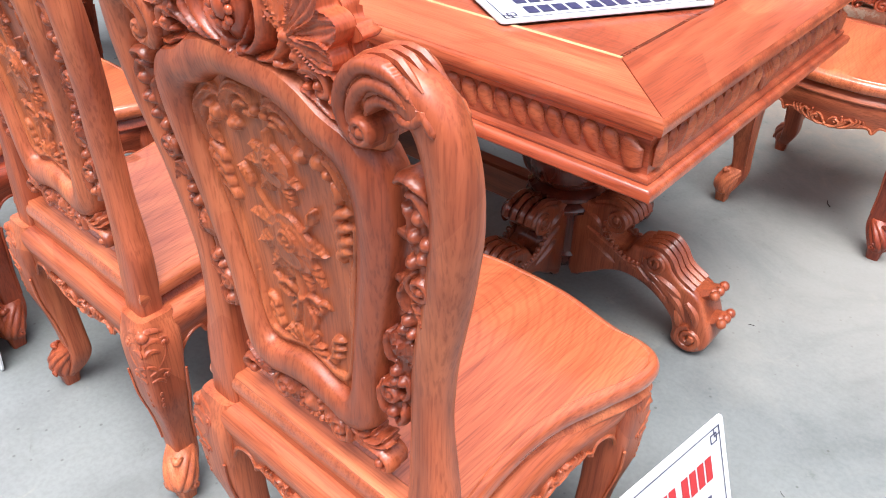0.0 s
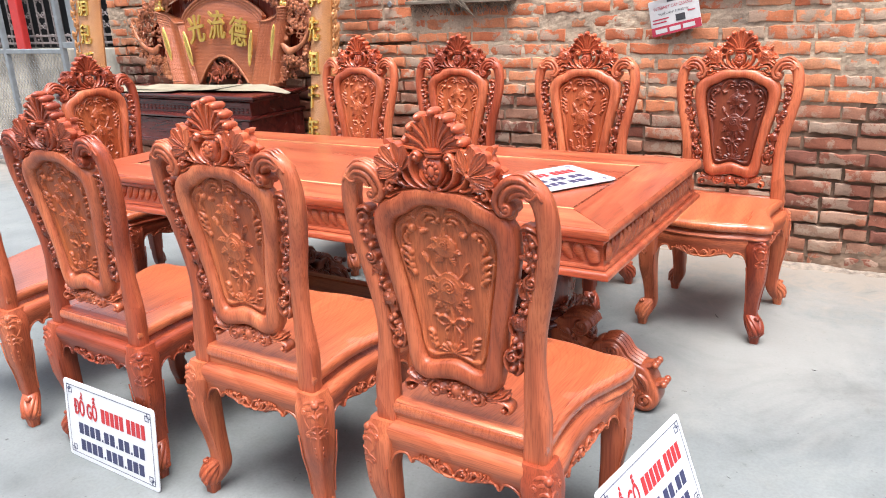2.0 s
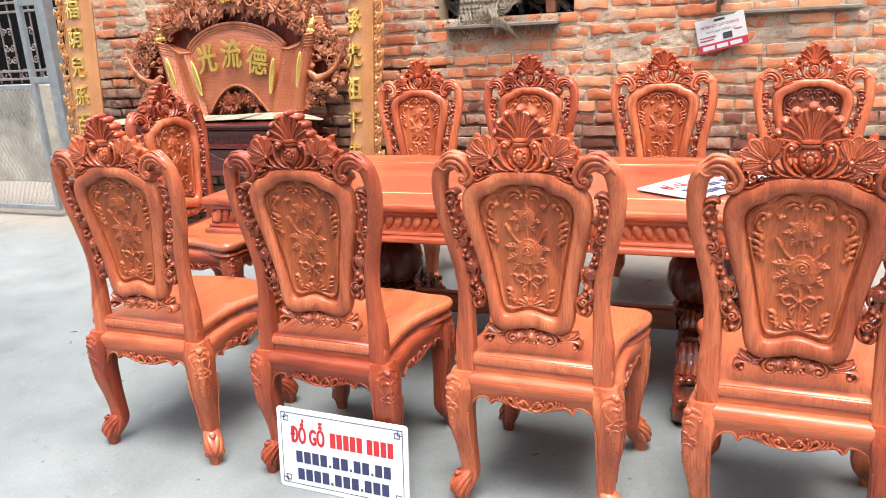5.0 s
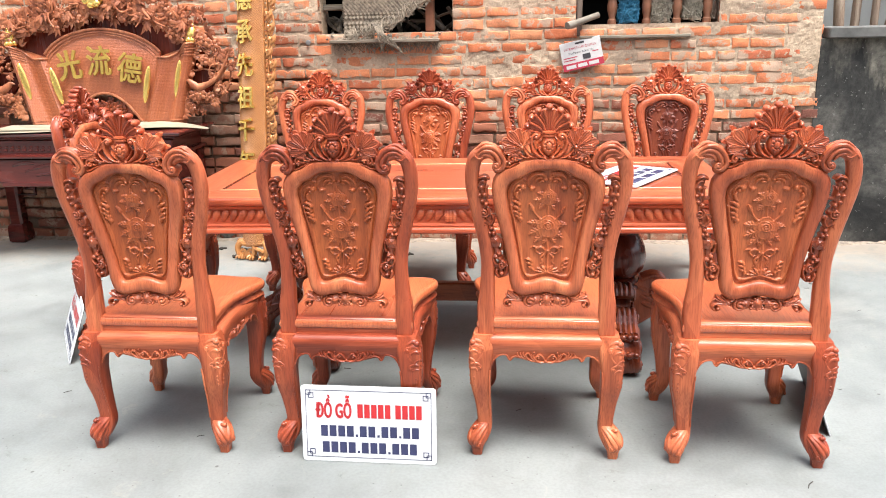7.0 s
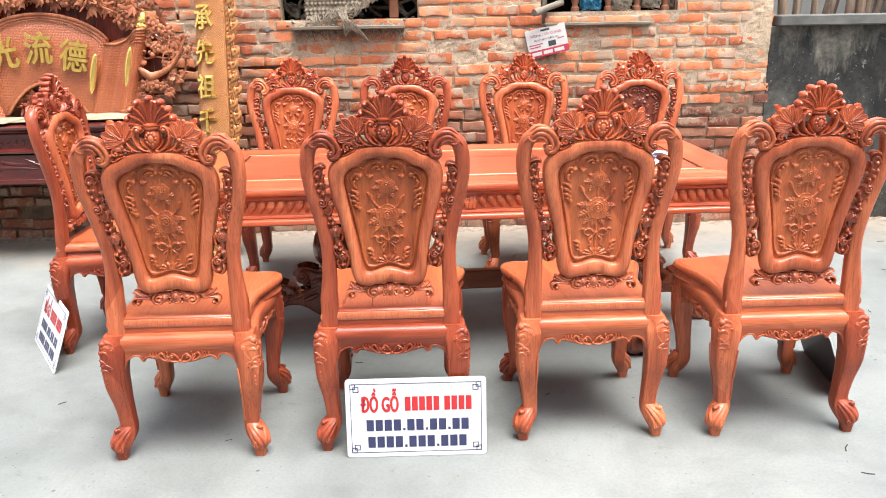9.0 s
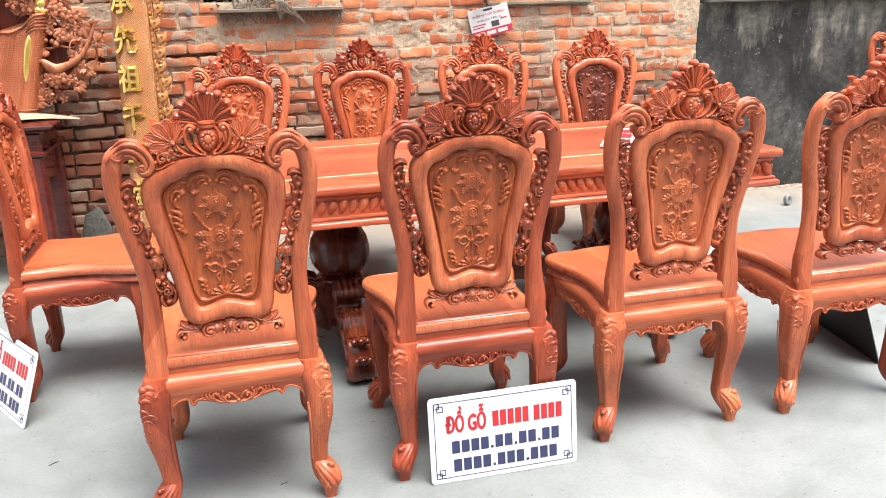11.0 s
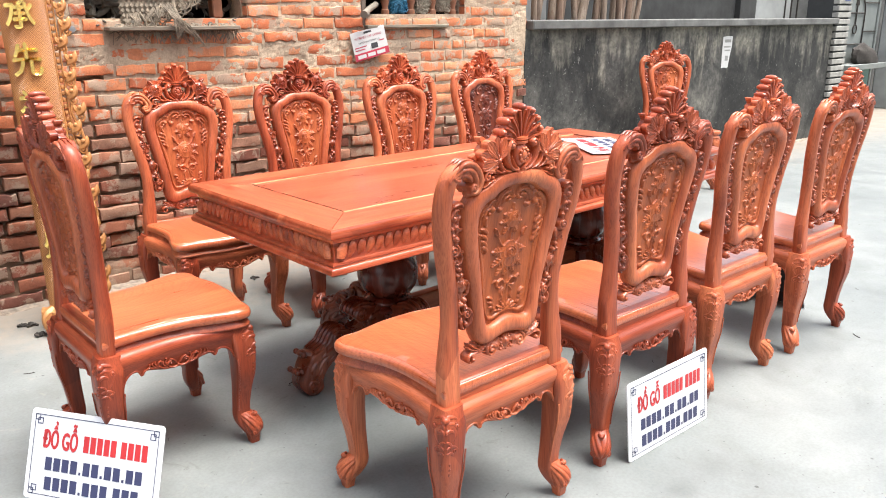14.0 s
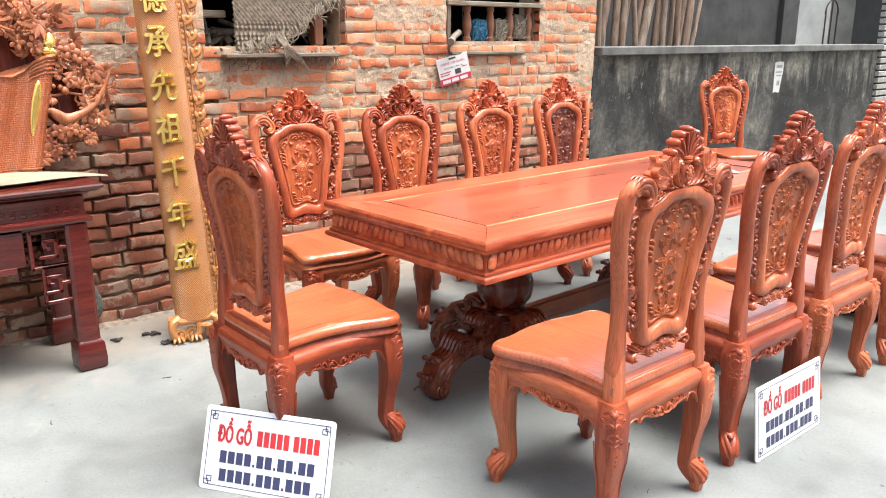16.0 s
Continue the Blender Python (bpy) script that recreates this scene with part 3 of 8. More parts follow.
class Relief:
    """Chiselled relief over a field in x and z: heights built from strokes, leaves, roses and beads, then meshed."""

    def __init__(self, x0, x1, z0, z1, step, ground=None):
        self.x = np.arange(x0, x1 + step * 0.5, step)
        self.z = np.arange(z0, z1 + step * 0.5, step)
        self.h = np.full((len(self.z), len(self.x)), -1.0 if ground is None else ground)
        self.step = step

    def window(self, lo, hi):
        i0, i1 = np.searchsorted(self.x, (lo[0], hi[0]))
        j0, j1 = np.searchsorted(self.z, (lo[1], hi[1]))
        gx, gz = np.meshgrid(self.x[i0:i1], self.z[j0:j1])
        return (slice(j0, j1), slice(i0, i1)), gx, gz

    def lay(self, part_of, height, inside):
        old = self.h[part_of]
        self.h[part_of] = np.where(inside, np.maximum(old, height), old)

    def stroke(self, pts, w, h, flutes=0, base=0.0, ends=(0.25, 0.12), both=True):
        """A tapering stroke w half wide; flutes cut that many grooves along it."""
        for mx in ((1, -1) if both else (1,)):
            run = sum(math.dist(a, b) for a, b in zip(pts, pts[1:]))
            n = int(min(160, max(24, run / (w * 0.28))))
            p = spline([(x * mx, z) for x, z in pts], n)
            s = np.linspace(0, 1, n)
            r = w * np.clip(np.minimum(ends[0] + s * 4.0, ends[1] + (1 - s) * 2.2), 0, 1)
            at, gx, gz = self.window(p.min(0) - w, p.max(0) + w)
            if gx.size == 0:
                continue
            dx, dz = gx[..., None] - p[:, 0], gz[..., None] - p[:, 1]
            d = dx * dx + dz * dz
            k = np.argmin(d, -1)
            t = np.gradient(p, axis=0)
            t /= np.linalg.norm(t, axis=1)[:, None] + 1e-12
            cx, cz = gx - p[k, 0], gz - p[k, 1]
            u = (cx * -t[k, 1] + cz * t[k, 0]) / (r[k] + 1e-9)
            dist = np.sqrt(np.take_along_axis(d, k[..., None], -1)[..., 0]) / (r[k] + 1e-9)
            f = np.sqrt(np.clip(1 - dist * dist, 0, 1))
            if flutes:
                f = f * (0.74 + 0.26 * np.cos(u * math.pi * flutes))
            self.lay(at, base + h * (0.35 + 0.65 * r[k] / w) * f, dist < 1)

    def bead(self, c, r, h, base=0.0, both=True, rz=None):
        rz = rz or r
        for mx in ((1, -1) if both else (1,)):
            at, gx, gz = self.window((c[0] * mx - r, c[1] - rz), (c[0] * mx + r, c[1] + rz))
            q = ((gx - c[0] * mx) / r) ** 2 + ((gz - c[1]) / rz) ** 2
            self.lay(at, base + h * np.sqrt(np.clip(1 - q, 0, 1)), q < 1)

    def spiral(self, c, r, start, turns, w, h, base=0.0, both=True):
        k = np.linspace(0, 1, 14)
        a = radians(start) + turns * 2 * math.pi * k
        q = r * (1 - 0.80 * k)
        self.stroke(np.stack([c[0] + q * np.cos(a), c[1] + q * np.sin(a)], 1), w, h, 0, base, (0.7, 0.7), both)
        self.bead((c[0] + q[-1] * math.cos(a[-1]), c[1] + q[-1] * math.sin(a[-1])), w * 1.5, h * 1.15, base, both)

    def blade(self, base, tip, w, h, teeth=3, ground=0.0, both=False, full=0.75, nick=0.28):
        """A toothed leaf with a raised midrib and cut side veins."""
        for mx in ((1, -1) if both else (1,)):
            b, t = np.array((base[0] * mx, base[1])), np.array((tip[0] * mx, tip[1]))
            ln = np.linalg.norm(t - b)
            d = (t - b) / ln
            at, gx, gz = self.window(np.minimum(b, t) - w, np.maximum(b, t) + w)
            s = ((gx - b[0]) * d[0] + (gz - b[1]) * d[1]) / ln
            v = np.abs((gx - b[0]) * -d[1] + (gz - b[1]) * d[0])
            edge = w * np.sin(np.clip(s, 0, 1) ** full * math.pi) ** 0.8 * (1 - nick + nick * ((s * teeth) % 1.0))
            if full > 1:
                edge = w * np.where(s < 0.68, np.clip(s / 0.68, 0, 1) ** 0.9, np.sqrt(np.clip(1 - ((s - 0.68) / 0.32) ** 2, 0, 1)))
            u = v / (edge + 1e-6)
            vein = 0.82 + 0.18 * np.cos((s * 1.0 - v / w * 0.30) * math.pi * 2 * teeth)
            f = (0.55 + 0.45 * np.clip(1 - u, 0, 1) ** 0.7) * vein
            if full > 1:
                f = (0.74 + 0.26 * u) * (0.86 + 0.14 * np.cos(u * math.pi * 4))
            else:
                f = np.where(v < w * 0.09, 1.0, f)
            self.lay(at, ground + h * f, (s > 0) & (s < 1) & (u < 1))

    def bloom(self, c, r, h, ground=0.0, both=False, seed=0):
        """A rose: five lipped petals, a ribbed cup and a heart wound in a spiral."""
        rr = random.Random(seed)
        for mx in ((1, -1) if both else (1,)):
            x, z = c[0] * mx, c[1]
            at, gx, gz = self.window((x - r * 1.1, z - r * 1.1), (x + r * 1.1, z + r * 1.1))
            for i, (deg, q, size, lift) in enumerate(((20, 0.60, 0.44, 0.55), (160, 0.60, 0.44, 0.52), (92, 0.55, 0.46, 0.58), (-52, 0.60, 0.45, 0.56), (-128, 0.60, 0.45, 0.60), (-90, 0.50, 0.48, 0.68), (42, 0.34, 0.42, 0.72), (138, 0.34, 0.42, 0.74))):
                a = radians(deg + rr.uniform(-8, 8))
                px, pz = gx - x - r * q * math.cos(a), gz - z - r * q * math.sin(a)
                al = (px * math.cos(a) + pz * math.sin(a)) / (r * size * 0.85)
                ac = (-px * math.sin(a) + pz * math.cos(a)) / (r * size * 1.12)
                d = np.sqrt(al * al + ac * ac + 1e-9)
                lip = lift - 0.16 * np.clip(al, -1, 1) - 0.14 * ac * ac + 0.10 * np.clip((d - 0.70) / 0.2, 0, 1)
                self.lay(at, ground + h * np.where(d < 0.96, lip, lip * 0.6), d < 1 + 0.05 * np.cos(5 * np.arctan2(ac, al)))
            rho = np.hypot(gx - x, gz - z - r * 0.12) / (r * 0.42)
            th = np.arctan2(gz - z - r * 0.12, gx - x)
            wind = 0.84 + 0.16 * np.cos(th - 2 * math.pi * 2.1 * rho)
            self.lay(at, ground + h * (0.98 + 0.14 * (1 - rho)) * wind, rho < 1)

    def side(self, sd, body=0.0, outline=None, cap=False, upright=False):
        """The relief as a mesh on one side of y = 0, body thick below its ground, with its rim closed."""
        keep = self.h > -0.5
        gx, gz = np.meshgrid(self.x, self.z)
        if outline is not None:
            o = np.asarray(outline)
            inside = np.zeros(gx.shape, bool)
            for (ax, az), (bx, bz) in zip(o, np.roll(o, -1, 0)):
                cross = (az > gz) != (bz > gz)
                inside ^= cross & (gx < (bx - ax) * (gz - az) / (bz - az + 1e-12) + ax)
            keep &= inside
        cell = keep[:-1, :-1] & keep[1:, :-1] & keep[:-1, 1:] & keep[1:, 1:]
        used = np.zeros(keep.shape, bool)
        for a, b in ((0, 0), (1, 0), (0, 1), (1, 1)):
            used[a:a + cell.shape[0], b:b + cell.shape[1]] |= cell
        index = np.full(keep.shape, -1)
        index[used] = np.arange(used.sum())
        xs, zs, hs = gx[used].copy(), gz[used].copy(), self.h[used] + body
        jj, ii = np.nonzero(cell)
        quads = np.stack([index[jj, ii], index[jj, ii + 1], index[jj + 1, ii + 1], index[jj + 1, ii]], 1)
        if sd > 0:
            quads = quads[:, ::-1]
        edges = {}
        for n in range(4):
            for a, b in zip(quads[:, n].tolist(), quads[:, (n + 1) % 4].tolist()):
                if (b, a) in edges:
                    del edges[(b, a)]
                else:
                    edges[(a, b)] = 1
        near = {}
        for a, b in edges:
            near.setdefault(a, []).append(b)
            near.setdefault(b, []).append(a)
        for _ in range(3):
            move = {a: (np.mean([xs[b] for b in nb] + [xs[a]]), np.mean([zs[b] for b in nb] + [zs[a]])) for a, nb in near.items()}
            for a, (mx, mz) in move.items():
                xs[a], zs[a] = mx, mz
        tilt = np.zeros(len(zs)) if upright else np.interp(zs, LEAN_Z, LEAN_Y)
        sh = Shape()
        verts = np.stack([xs, hs * sd + tilt, zs], 1)
        rim = sorted(near)
        low = {a: len(verts) + n for n, a in enumerate(rim)}
        skirt = np.stack([xs[rim], tilt[rim] - 0.0005 * sd, zs[rim]], 1) if rim else np.zeros((0, 3))
        sh.v = [tuple(p) for p in np.vstack([verts, skirt]).tolist()]
        if cap:
            flat = len(sh.v)
            sh.v += [(a, b, c) for a, b, c in zip(xs.tolist(), (tilt - 0.001 * sd).tolist(), zs.tolist())]
        sh.f = ([tuple(i + flat for i in q[::-1]) for q in quads.tolist()] if cap else []) + [tuple(q) for q in quads.tolist()] + [(b, a, low[a], low[b]) for a, b in edges]
        return sh


LEAN_Z, LEAN_Y = (0.44, 0.60, 0.72, 0.85, 1.0, 1.10, 1.23), (-0.210, -0.202, -0.203, -0.213, -0.232, -0.245, -0.248)


# carving strokes, drawn in x and z at a depth y
def frond(sh, pts, w, y, h=0.6, n=9, side=1):
    """A leaf-like stroke, thin at its ends, that stands proud of the depth y."""
    p = spline(pts, n)
    r = w * np.clip(np.sin(np.linspace(0.12, 1, n) * math.pi) ** 0.6, 0.12, 1)
    sh.tube(np.stack([p[:, 0], np.full(n, y * side), p[:, 1]], 1), r, 6, h)


def curl(sh, c, r, start, turns, y, w, side=1, n=16, h=0.8):
    """A spiral scroll that winds inwards and ends in a bead."""
    k = np.linspace(0, 1, n)
    a = radians(start) + turns * 2 * math.pi * k
    q = r * (1 - 0.78 * k)
    pts = np.stack([c[0] + q * np.cos(a), y * side + 0.25 * w * k * side, c[1] + q * np.sin(a)], 1)
    sh.tube(pts, w * (1 - 0.35 * k), 6, h)
    sh.ball(pts[-1], w * 1.25, 6, 4)


def lean(z):
    """How far back the chair's back stands at a height."""
    return float(np.interp(z, LEAN_Z, LEAN_Y))


def leaned(sh):
    return sh.moved(lambda x, y, z: (x, y + lean(z), z))


LEG_Z = (0.452, 0.43, 0.40, 0.36, 0.31, 0.265, 0.21, 0.165, 0.133, 0.10, 0.075, 0.05, 0.03, 0.02)
LEG_OUT = (0.211, 0.214, 0.2185, 0.2215, 0.2235, 0.2220, 0.2165, 0.2125, 0.2105, 0.2095, 0.213, 0.221, 0.230, 0.234)
LEG_HALF = (0.034, 0.038, 0.0415, 0.040, 0.0365, 0.0345, 0.0285, 0.0258, 0.0248, 0.0248, 0.0235, 0.020, 0.016, 0.014)


def leg_shape(sx, sy, only):
    """A square cabriole leg: knee out, ankle in; with its swirled scroll foot and the leaves on its knee."""
    sh = Shape()
    mirror = lambda q: q.moved(lambda x, y, z: (x * sx, y * sy, z))
    if only == "leg":
        keys = spline(list(zip(LEG_Z, LEG_OUT, LEG_HALF)), 40)
        a = np.arange(20) * 2 * np.pi / 20 + np.pi / 20
        c, s = np.cos(a), np.sin(a)
        c, s = np.sign(c) * np.abs(c) ** 0.34, np.sign(s) * np.abs(s) ** 0.34
        sh.loft([np.stack([o + h * c, o + h * s, np.full(20, z)], 1) for z, o, h in keys])
        return mirror(sh)
    if only == "claw":
        # a bulb fluted in slanting swirls that part at its toe, on a small square block
        keys = spline([(0.118, 0.212, 0.0250), (0.111, 0.216, 0.0275), (0.100, 0.224, 0.0310), (0.086, 0.231, 0.0335), (0.070, 0.236, 0.0345), (0.055, 0.238, 0.0335), (0.042, 0.2375, 0.0300), (0.031, 0.236, 0.0240), (0.023, 0.235, 0.0180)], 26)
        rings = []
        for z, c, r in keys:
            ring = []
            for i in range(96):
                a = 2 * math.pi * i / 96
                off = abs((a - math.pi / 4 + math.pi) % (2 * math.pi) - math.pi)
                swirl = abs(math.sin(4.6 * off - 62.0 * (z - 0.02) + 0.6))
                depth = 0.17 * min(1.0, max(0.0, (0.115 - z) / 0.02)) * min(1.0, max(0.0, (z - 0.024) / 0.012))
                q = r * (1.02 - depth + depth * swirl ** 0.8)
                ring.append((c + q * math.cos(a), c + q * math.sin(a), z))
            rings.append(ring)
        sh.loft(rings)
        sh.tube([(0.236, 0.236, 0.0), (0.236, 0.236, 0.014), (0.2355, 0.2355, 0.034)], (0.0170, 0.0185, 0.0225), 8, 1.0, (0, 1, 0), 5.0, math.pi / 8)
        for k in (0, 1):
            q = Shape()
            curl(q, (0.228, 0.047), 0.0115, 100, -1.4, 0.2665, 0.0042, 1, 18)
            curl(q, (0.236, 0.107), 0.0080, -60, 1.2, 0.2450, 0.0040, 1, 12)
            sh.join(q.moved((lambda x, y, z: (y, x, z)) if k else (lambda x, y, z: (x, y, z))))
        sh.ball((0.244, 0.244, 0.107), (0.009, 0.009, 0.008), 10, 7)
        return mirror(sh)
    # leaves on both outer faces, fanning from the corner, an ear at the top and a run of small beads
    edge = lambda z: float(np.interp(z, LEG_Z[::-1], np.array(LEG_OUT[::-1]) + np.array(LEG_HALF[::-1])))
    for face in (0, 1):
        q = Shape()
        for pts, w in (([(0.252, 0.428), (0.238, 0.436), (0.222, 0.432), (0.208, 0.420)], 0.0062), ([(0.254, 0.412), (0.240, 0.420), (0.226, 0.415), (0.214, 0.400)], 0.0062), ([(0.256, 0.395), (0.246, 0.402), (0.234, 0.398), (0.226, 0.384)], 0.0058),
                       ([(0.256, 0.374), (0.244, 0.366), (0.240, 0.352), (0.246, 0.342)], 0.0055), ([(0.254, 0.352), (0.240, 0.356), (0.226, 0.350), (0.218, 0.338)], 0.0058), ([(0.254, 0.336), (0.243, 0.338), (0.233, 0.330), (0.230, 0.318)], 0.0052),
                       ([(0.214, 0.400), (0.220, 0.380), (0.231, 0.366), (0.240, 0.360)], 0.0046)):
            frond(q, pts, w, 0.0, 0.62, 11)
        curl(q, (0.216, 0.407), 0.0095, 60, 1.2, 0.0, 0.0042, 1, 12)
        curl(q, (0.226, 0.341), 0.0085, 90, 1.2, 0.0, 0.0038, 1, 12)
        for k in range(3):
            q.ball((0.243, 0.0, 0.302 - 0.015 * k), (0.0046, 0.0034, 0.0060), 6, 4)
        q.moved(lambda x, y, z: (min(x, edge(z) - 0.004), y + edge(z) - 0.0012, z))
        # thin raised line down the inner edge of the face
        line = [(o - h + 0.0035, o + h, z) for z, o, h in spline(list(zip(LEG_Z, LEG_OUT, LEG_HALF)), 30) if 0.125 < z < 0.345]
        q.tube(line, 0.0030, 5, 0.8, (0, 1, 0))
        sh.join(q.moved((lambda x, y, z: (y, x, z)) if face else (lambda x, y, z: (x, y, z))))
    sh.ball((0.2465, 0.2465, 0.428), (0.012, 0.012, 0.011), 10, 7)
    return mirror(sh)


SCALLOP = [(0.0, 0.354), (0.022, 0.3545), (0.045, 0.3575), (0.072, 0.366), (0.100, 0.3725), (0.110, 0.369), (0.115, 0.3615), (0.120, 0.3605), (0.1245, 0.367), (0.129, 0.3765), (0.138, 0.380), (0.152, 0.3775), (0.165, 0.369), (0.175, 0.355), (0.182, 0.335)]


def apron_shape(half, bow=0.0):
    """An apron along x that faces +y: a rolled upper edge, a scalloped and beaded lower one, and a carved spray."""
    sh = Shape()
    run = spline(SCALLOP, 49) * (half / 0.182, 1.0)
    run = np.vstack([run[:0:-1] * (-1, 1), run])
    bend = lambda x: bow * math.cos(min(1.0, abs(x / half)) * math.pi / 2) ** 1.4
    rings = []
    for x, zb in run:
        b = bend(x)
        prof = [(0.185, 0.450), (0.222, 0.453), (0.238, 0.450), (0.2475, 0.442), (0.2520, 0.430), (0.2515, 0.414), (0.2470, 0.400), (0.2435, 0.390), (0.2425, zb + 0.004), (0.240, zb), (0.226, zb), (0.217, zb + 0.008), (0.200, 0.43)]
        rings.append([(x, y + b, z) for y, z in prof])
    sh.loft(rings)
    rim = Shape().tube([(x, 0.2425 + bend(x), zb + 0.0022) for x, zb in run], 0.0034, 6, 1.0, (0, 1, 0))
    sh.join(rim)
    k = half / 0.182
    rel = Relief(-half * 0.96, half * 0.96, 0.350, 0.412, 0.0016)
    rel.stroke([(0.004 * k, 0.3585), (0.018 * k, 0.3575), (0.031 * k, 0.3635), (0.034 * k, 0.374), (0.026 * k, 0.3805), (0.019 * k, 0.3755)], 0.0042, 0.0095, 0, 0.0, (0.6, 0.6))
    rel.bead((0.0245 * k, 0.3735), 0.0042, 0.0105)
    rel.stroke([(0.005 * k, 0.366), (0.010 * k, 0.377), (0.018 * k, 0.3845), (0.028 * k, 0.387)], 0.0038, 0.0085, 0, 0.0, (0.5, 0.5))
    rel.stroke([(0.026 * k, 0.3605), (0.046 * k, 0.3625), (0.060 * k, 0.371), (0.066 * k, 0.382), (0.060 * k, 0.390), (0.052 * k, 0.387)], 0.0042, 0.0092, 0, 0.0, (0.4, 0.7))
    rel.bead((0.055 * k, 0.3865), 0.0040, 0.0100)
    for x, z, e in ((0.040, 0.374, 1.0), (0.048, 0.374, 1.0), (0.074, 0.382, 0.95), (0.083, 0.382, 0.9), (0.092, 0.381, 0.8)):
        rel.stroke([((x - 0.012) * k, z - 0.010), ((x - 0.003) * k, z - 0.004), ((x + 0.002) * k, z + 0.006), ((x - 0.002) * k, z + 0.015)], 0.0040 * e, 0.0085, 0, 0.0, (0.5, 0.4))
    rel.bead((0.039 * k, 0.3935), 0.0042, 0.0095)
    rel.stroke([(0.060 * k, 0.3685), (0.078 * k, 0.3735), (0.094 * k, 0.3785), (0.106 * k, 0.3775)], 0.0038, 0.0080, 0, 0.0, (0.5, 0.4))
    rel.stroke([(0.106 * k, 0.3765), (0.114 * k, 0.372), (0.116 * k, 0.365), (0.120 * k, 0.364)], 0.0034, 0.0070, 0, 0.0, (0.6, 0.7))
    rel.bead((0.0, 0.3615), 0.0050, 0.0105, 0.0, False, 0.0060)
    q = rel.side(1, 0.0, None, False, True).moved(lambda x, y, z: (x, y + float(np.interp(z, (0.35, 0.390, 0.400, 0.412), (0.2415, 0.2425, 0.2455, 0.2500))) + bend(x), z))
    return sh.join(q)


def seat_outline(inset=0.0):
    keys = [(0.0, 0.287), (0.070, 0.284), (0.130, 0.272), (0.182, 0.262), (0.226, 0.262), (0.258, 0.248), (0.271, 0.220), (0.266, 0.176), (0.245, 0.110), (0.226, 0.045), (0.218, -0.025), (0.220, -0.100), (0.228, -0.170), (0.234, -0.228)]
    half = spline(keys, 46)
    pts = np.vstack([half, [(-x, y) for x, y in half[:0:-1]]])
    d = pts - np.array([0.0, 0.02])
    return pts - inset * d / np.linalg.norm(d, axis=1)[:, None]


def seat_shape():
    rings = []
    for ins, z in ((0.034, 0.4705), (0.010, 0.4705), (0.003, 0.474), (0.0, 0.482), (0.0005, 0.490), (0.004, 0.498), (0.010, 0.5025), (0.0165, 0.5040), (0.0185, 0.5028), (0.0205, 0.5045), (0.06, 0.5048), (0.16, 0.5035)):
        p = seat_outline(ins)
        rings.append(np.column_stack([p, np.full(len(p), z)]))
    return Shape().loft(rings)


def rail_shape():
    rings = []
    for ins, z in ((0.06, 0.441), (0.009, 0.441), (0.006, 0.446), (0.010, 0.453), (0.018, 0.460), (0.0215, 0.466), (0.022, 0.473), (0.06, 0.473)):
        p = seat_outline(ins)
        rings.append(np.column_stack([p, np.full(len(p), z)]))
    return Shape().loft(rings)


STILE = [(0.203, 0.446), (0.203, 0.50), (0.203, 0.552), (0.200, 0.588), (0.197, 0.64), (0.1965, 0.70), (0.202, 0.76), (0.214, 0.82), (0.228, 0.88), (0.240, 0.94),
         (0.2445, 0.985), (0.241, 1.03), (0.228, 1.064), (0.198, 1.080), (0.168, 1.074), (0.147, 1.052), (0.146, 1.028), (0.163, 1.018), (0.172, 1.032)]
STILE_R = [0.029, 0.029, 0.0295, 0.0265, 0.0245, 0.0235, 0.0240, 0.0240, 0.0235, 0.0235, 0.0235, 0.0235, 0.024, 0.0245, 0.024, 0.021, 0.017, 0.013, 0.009]


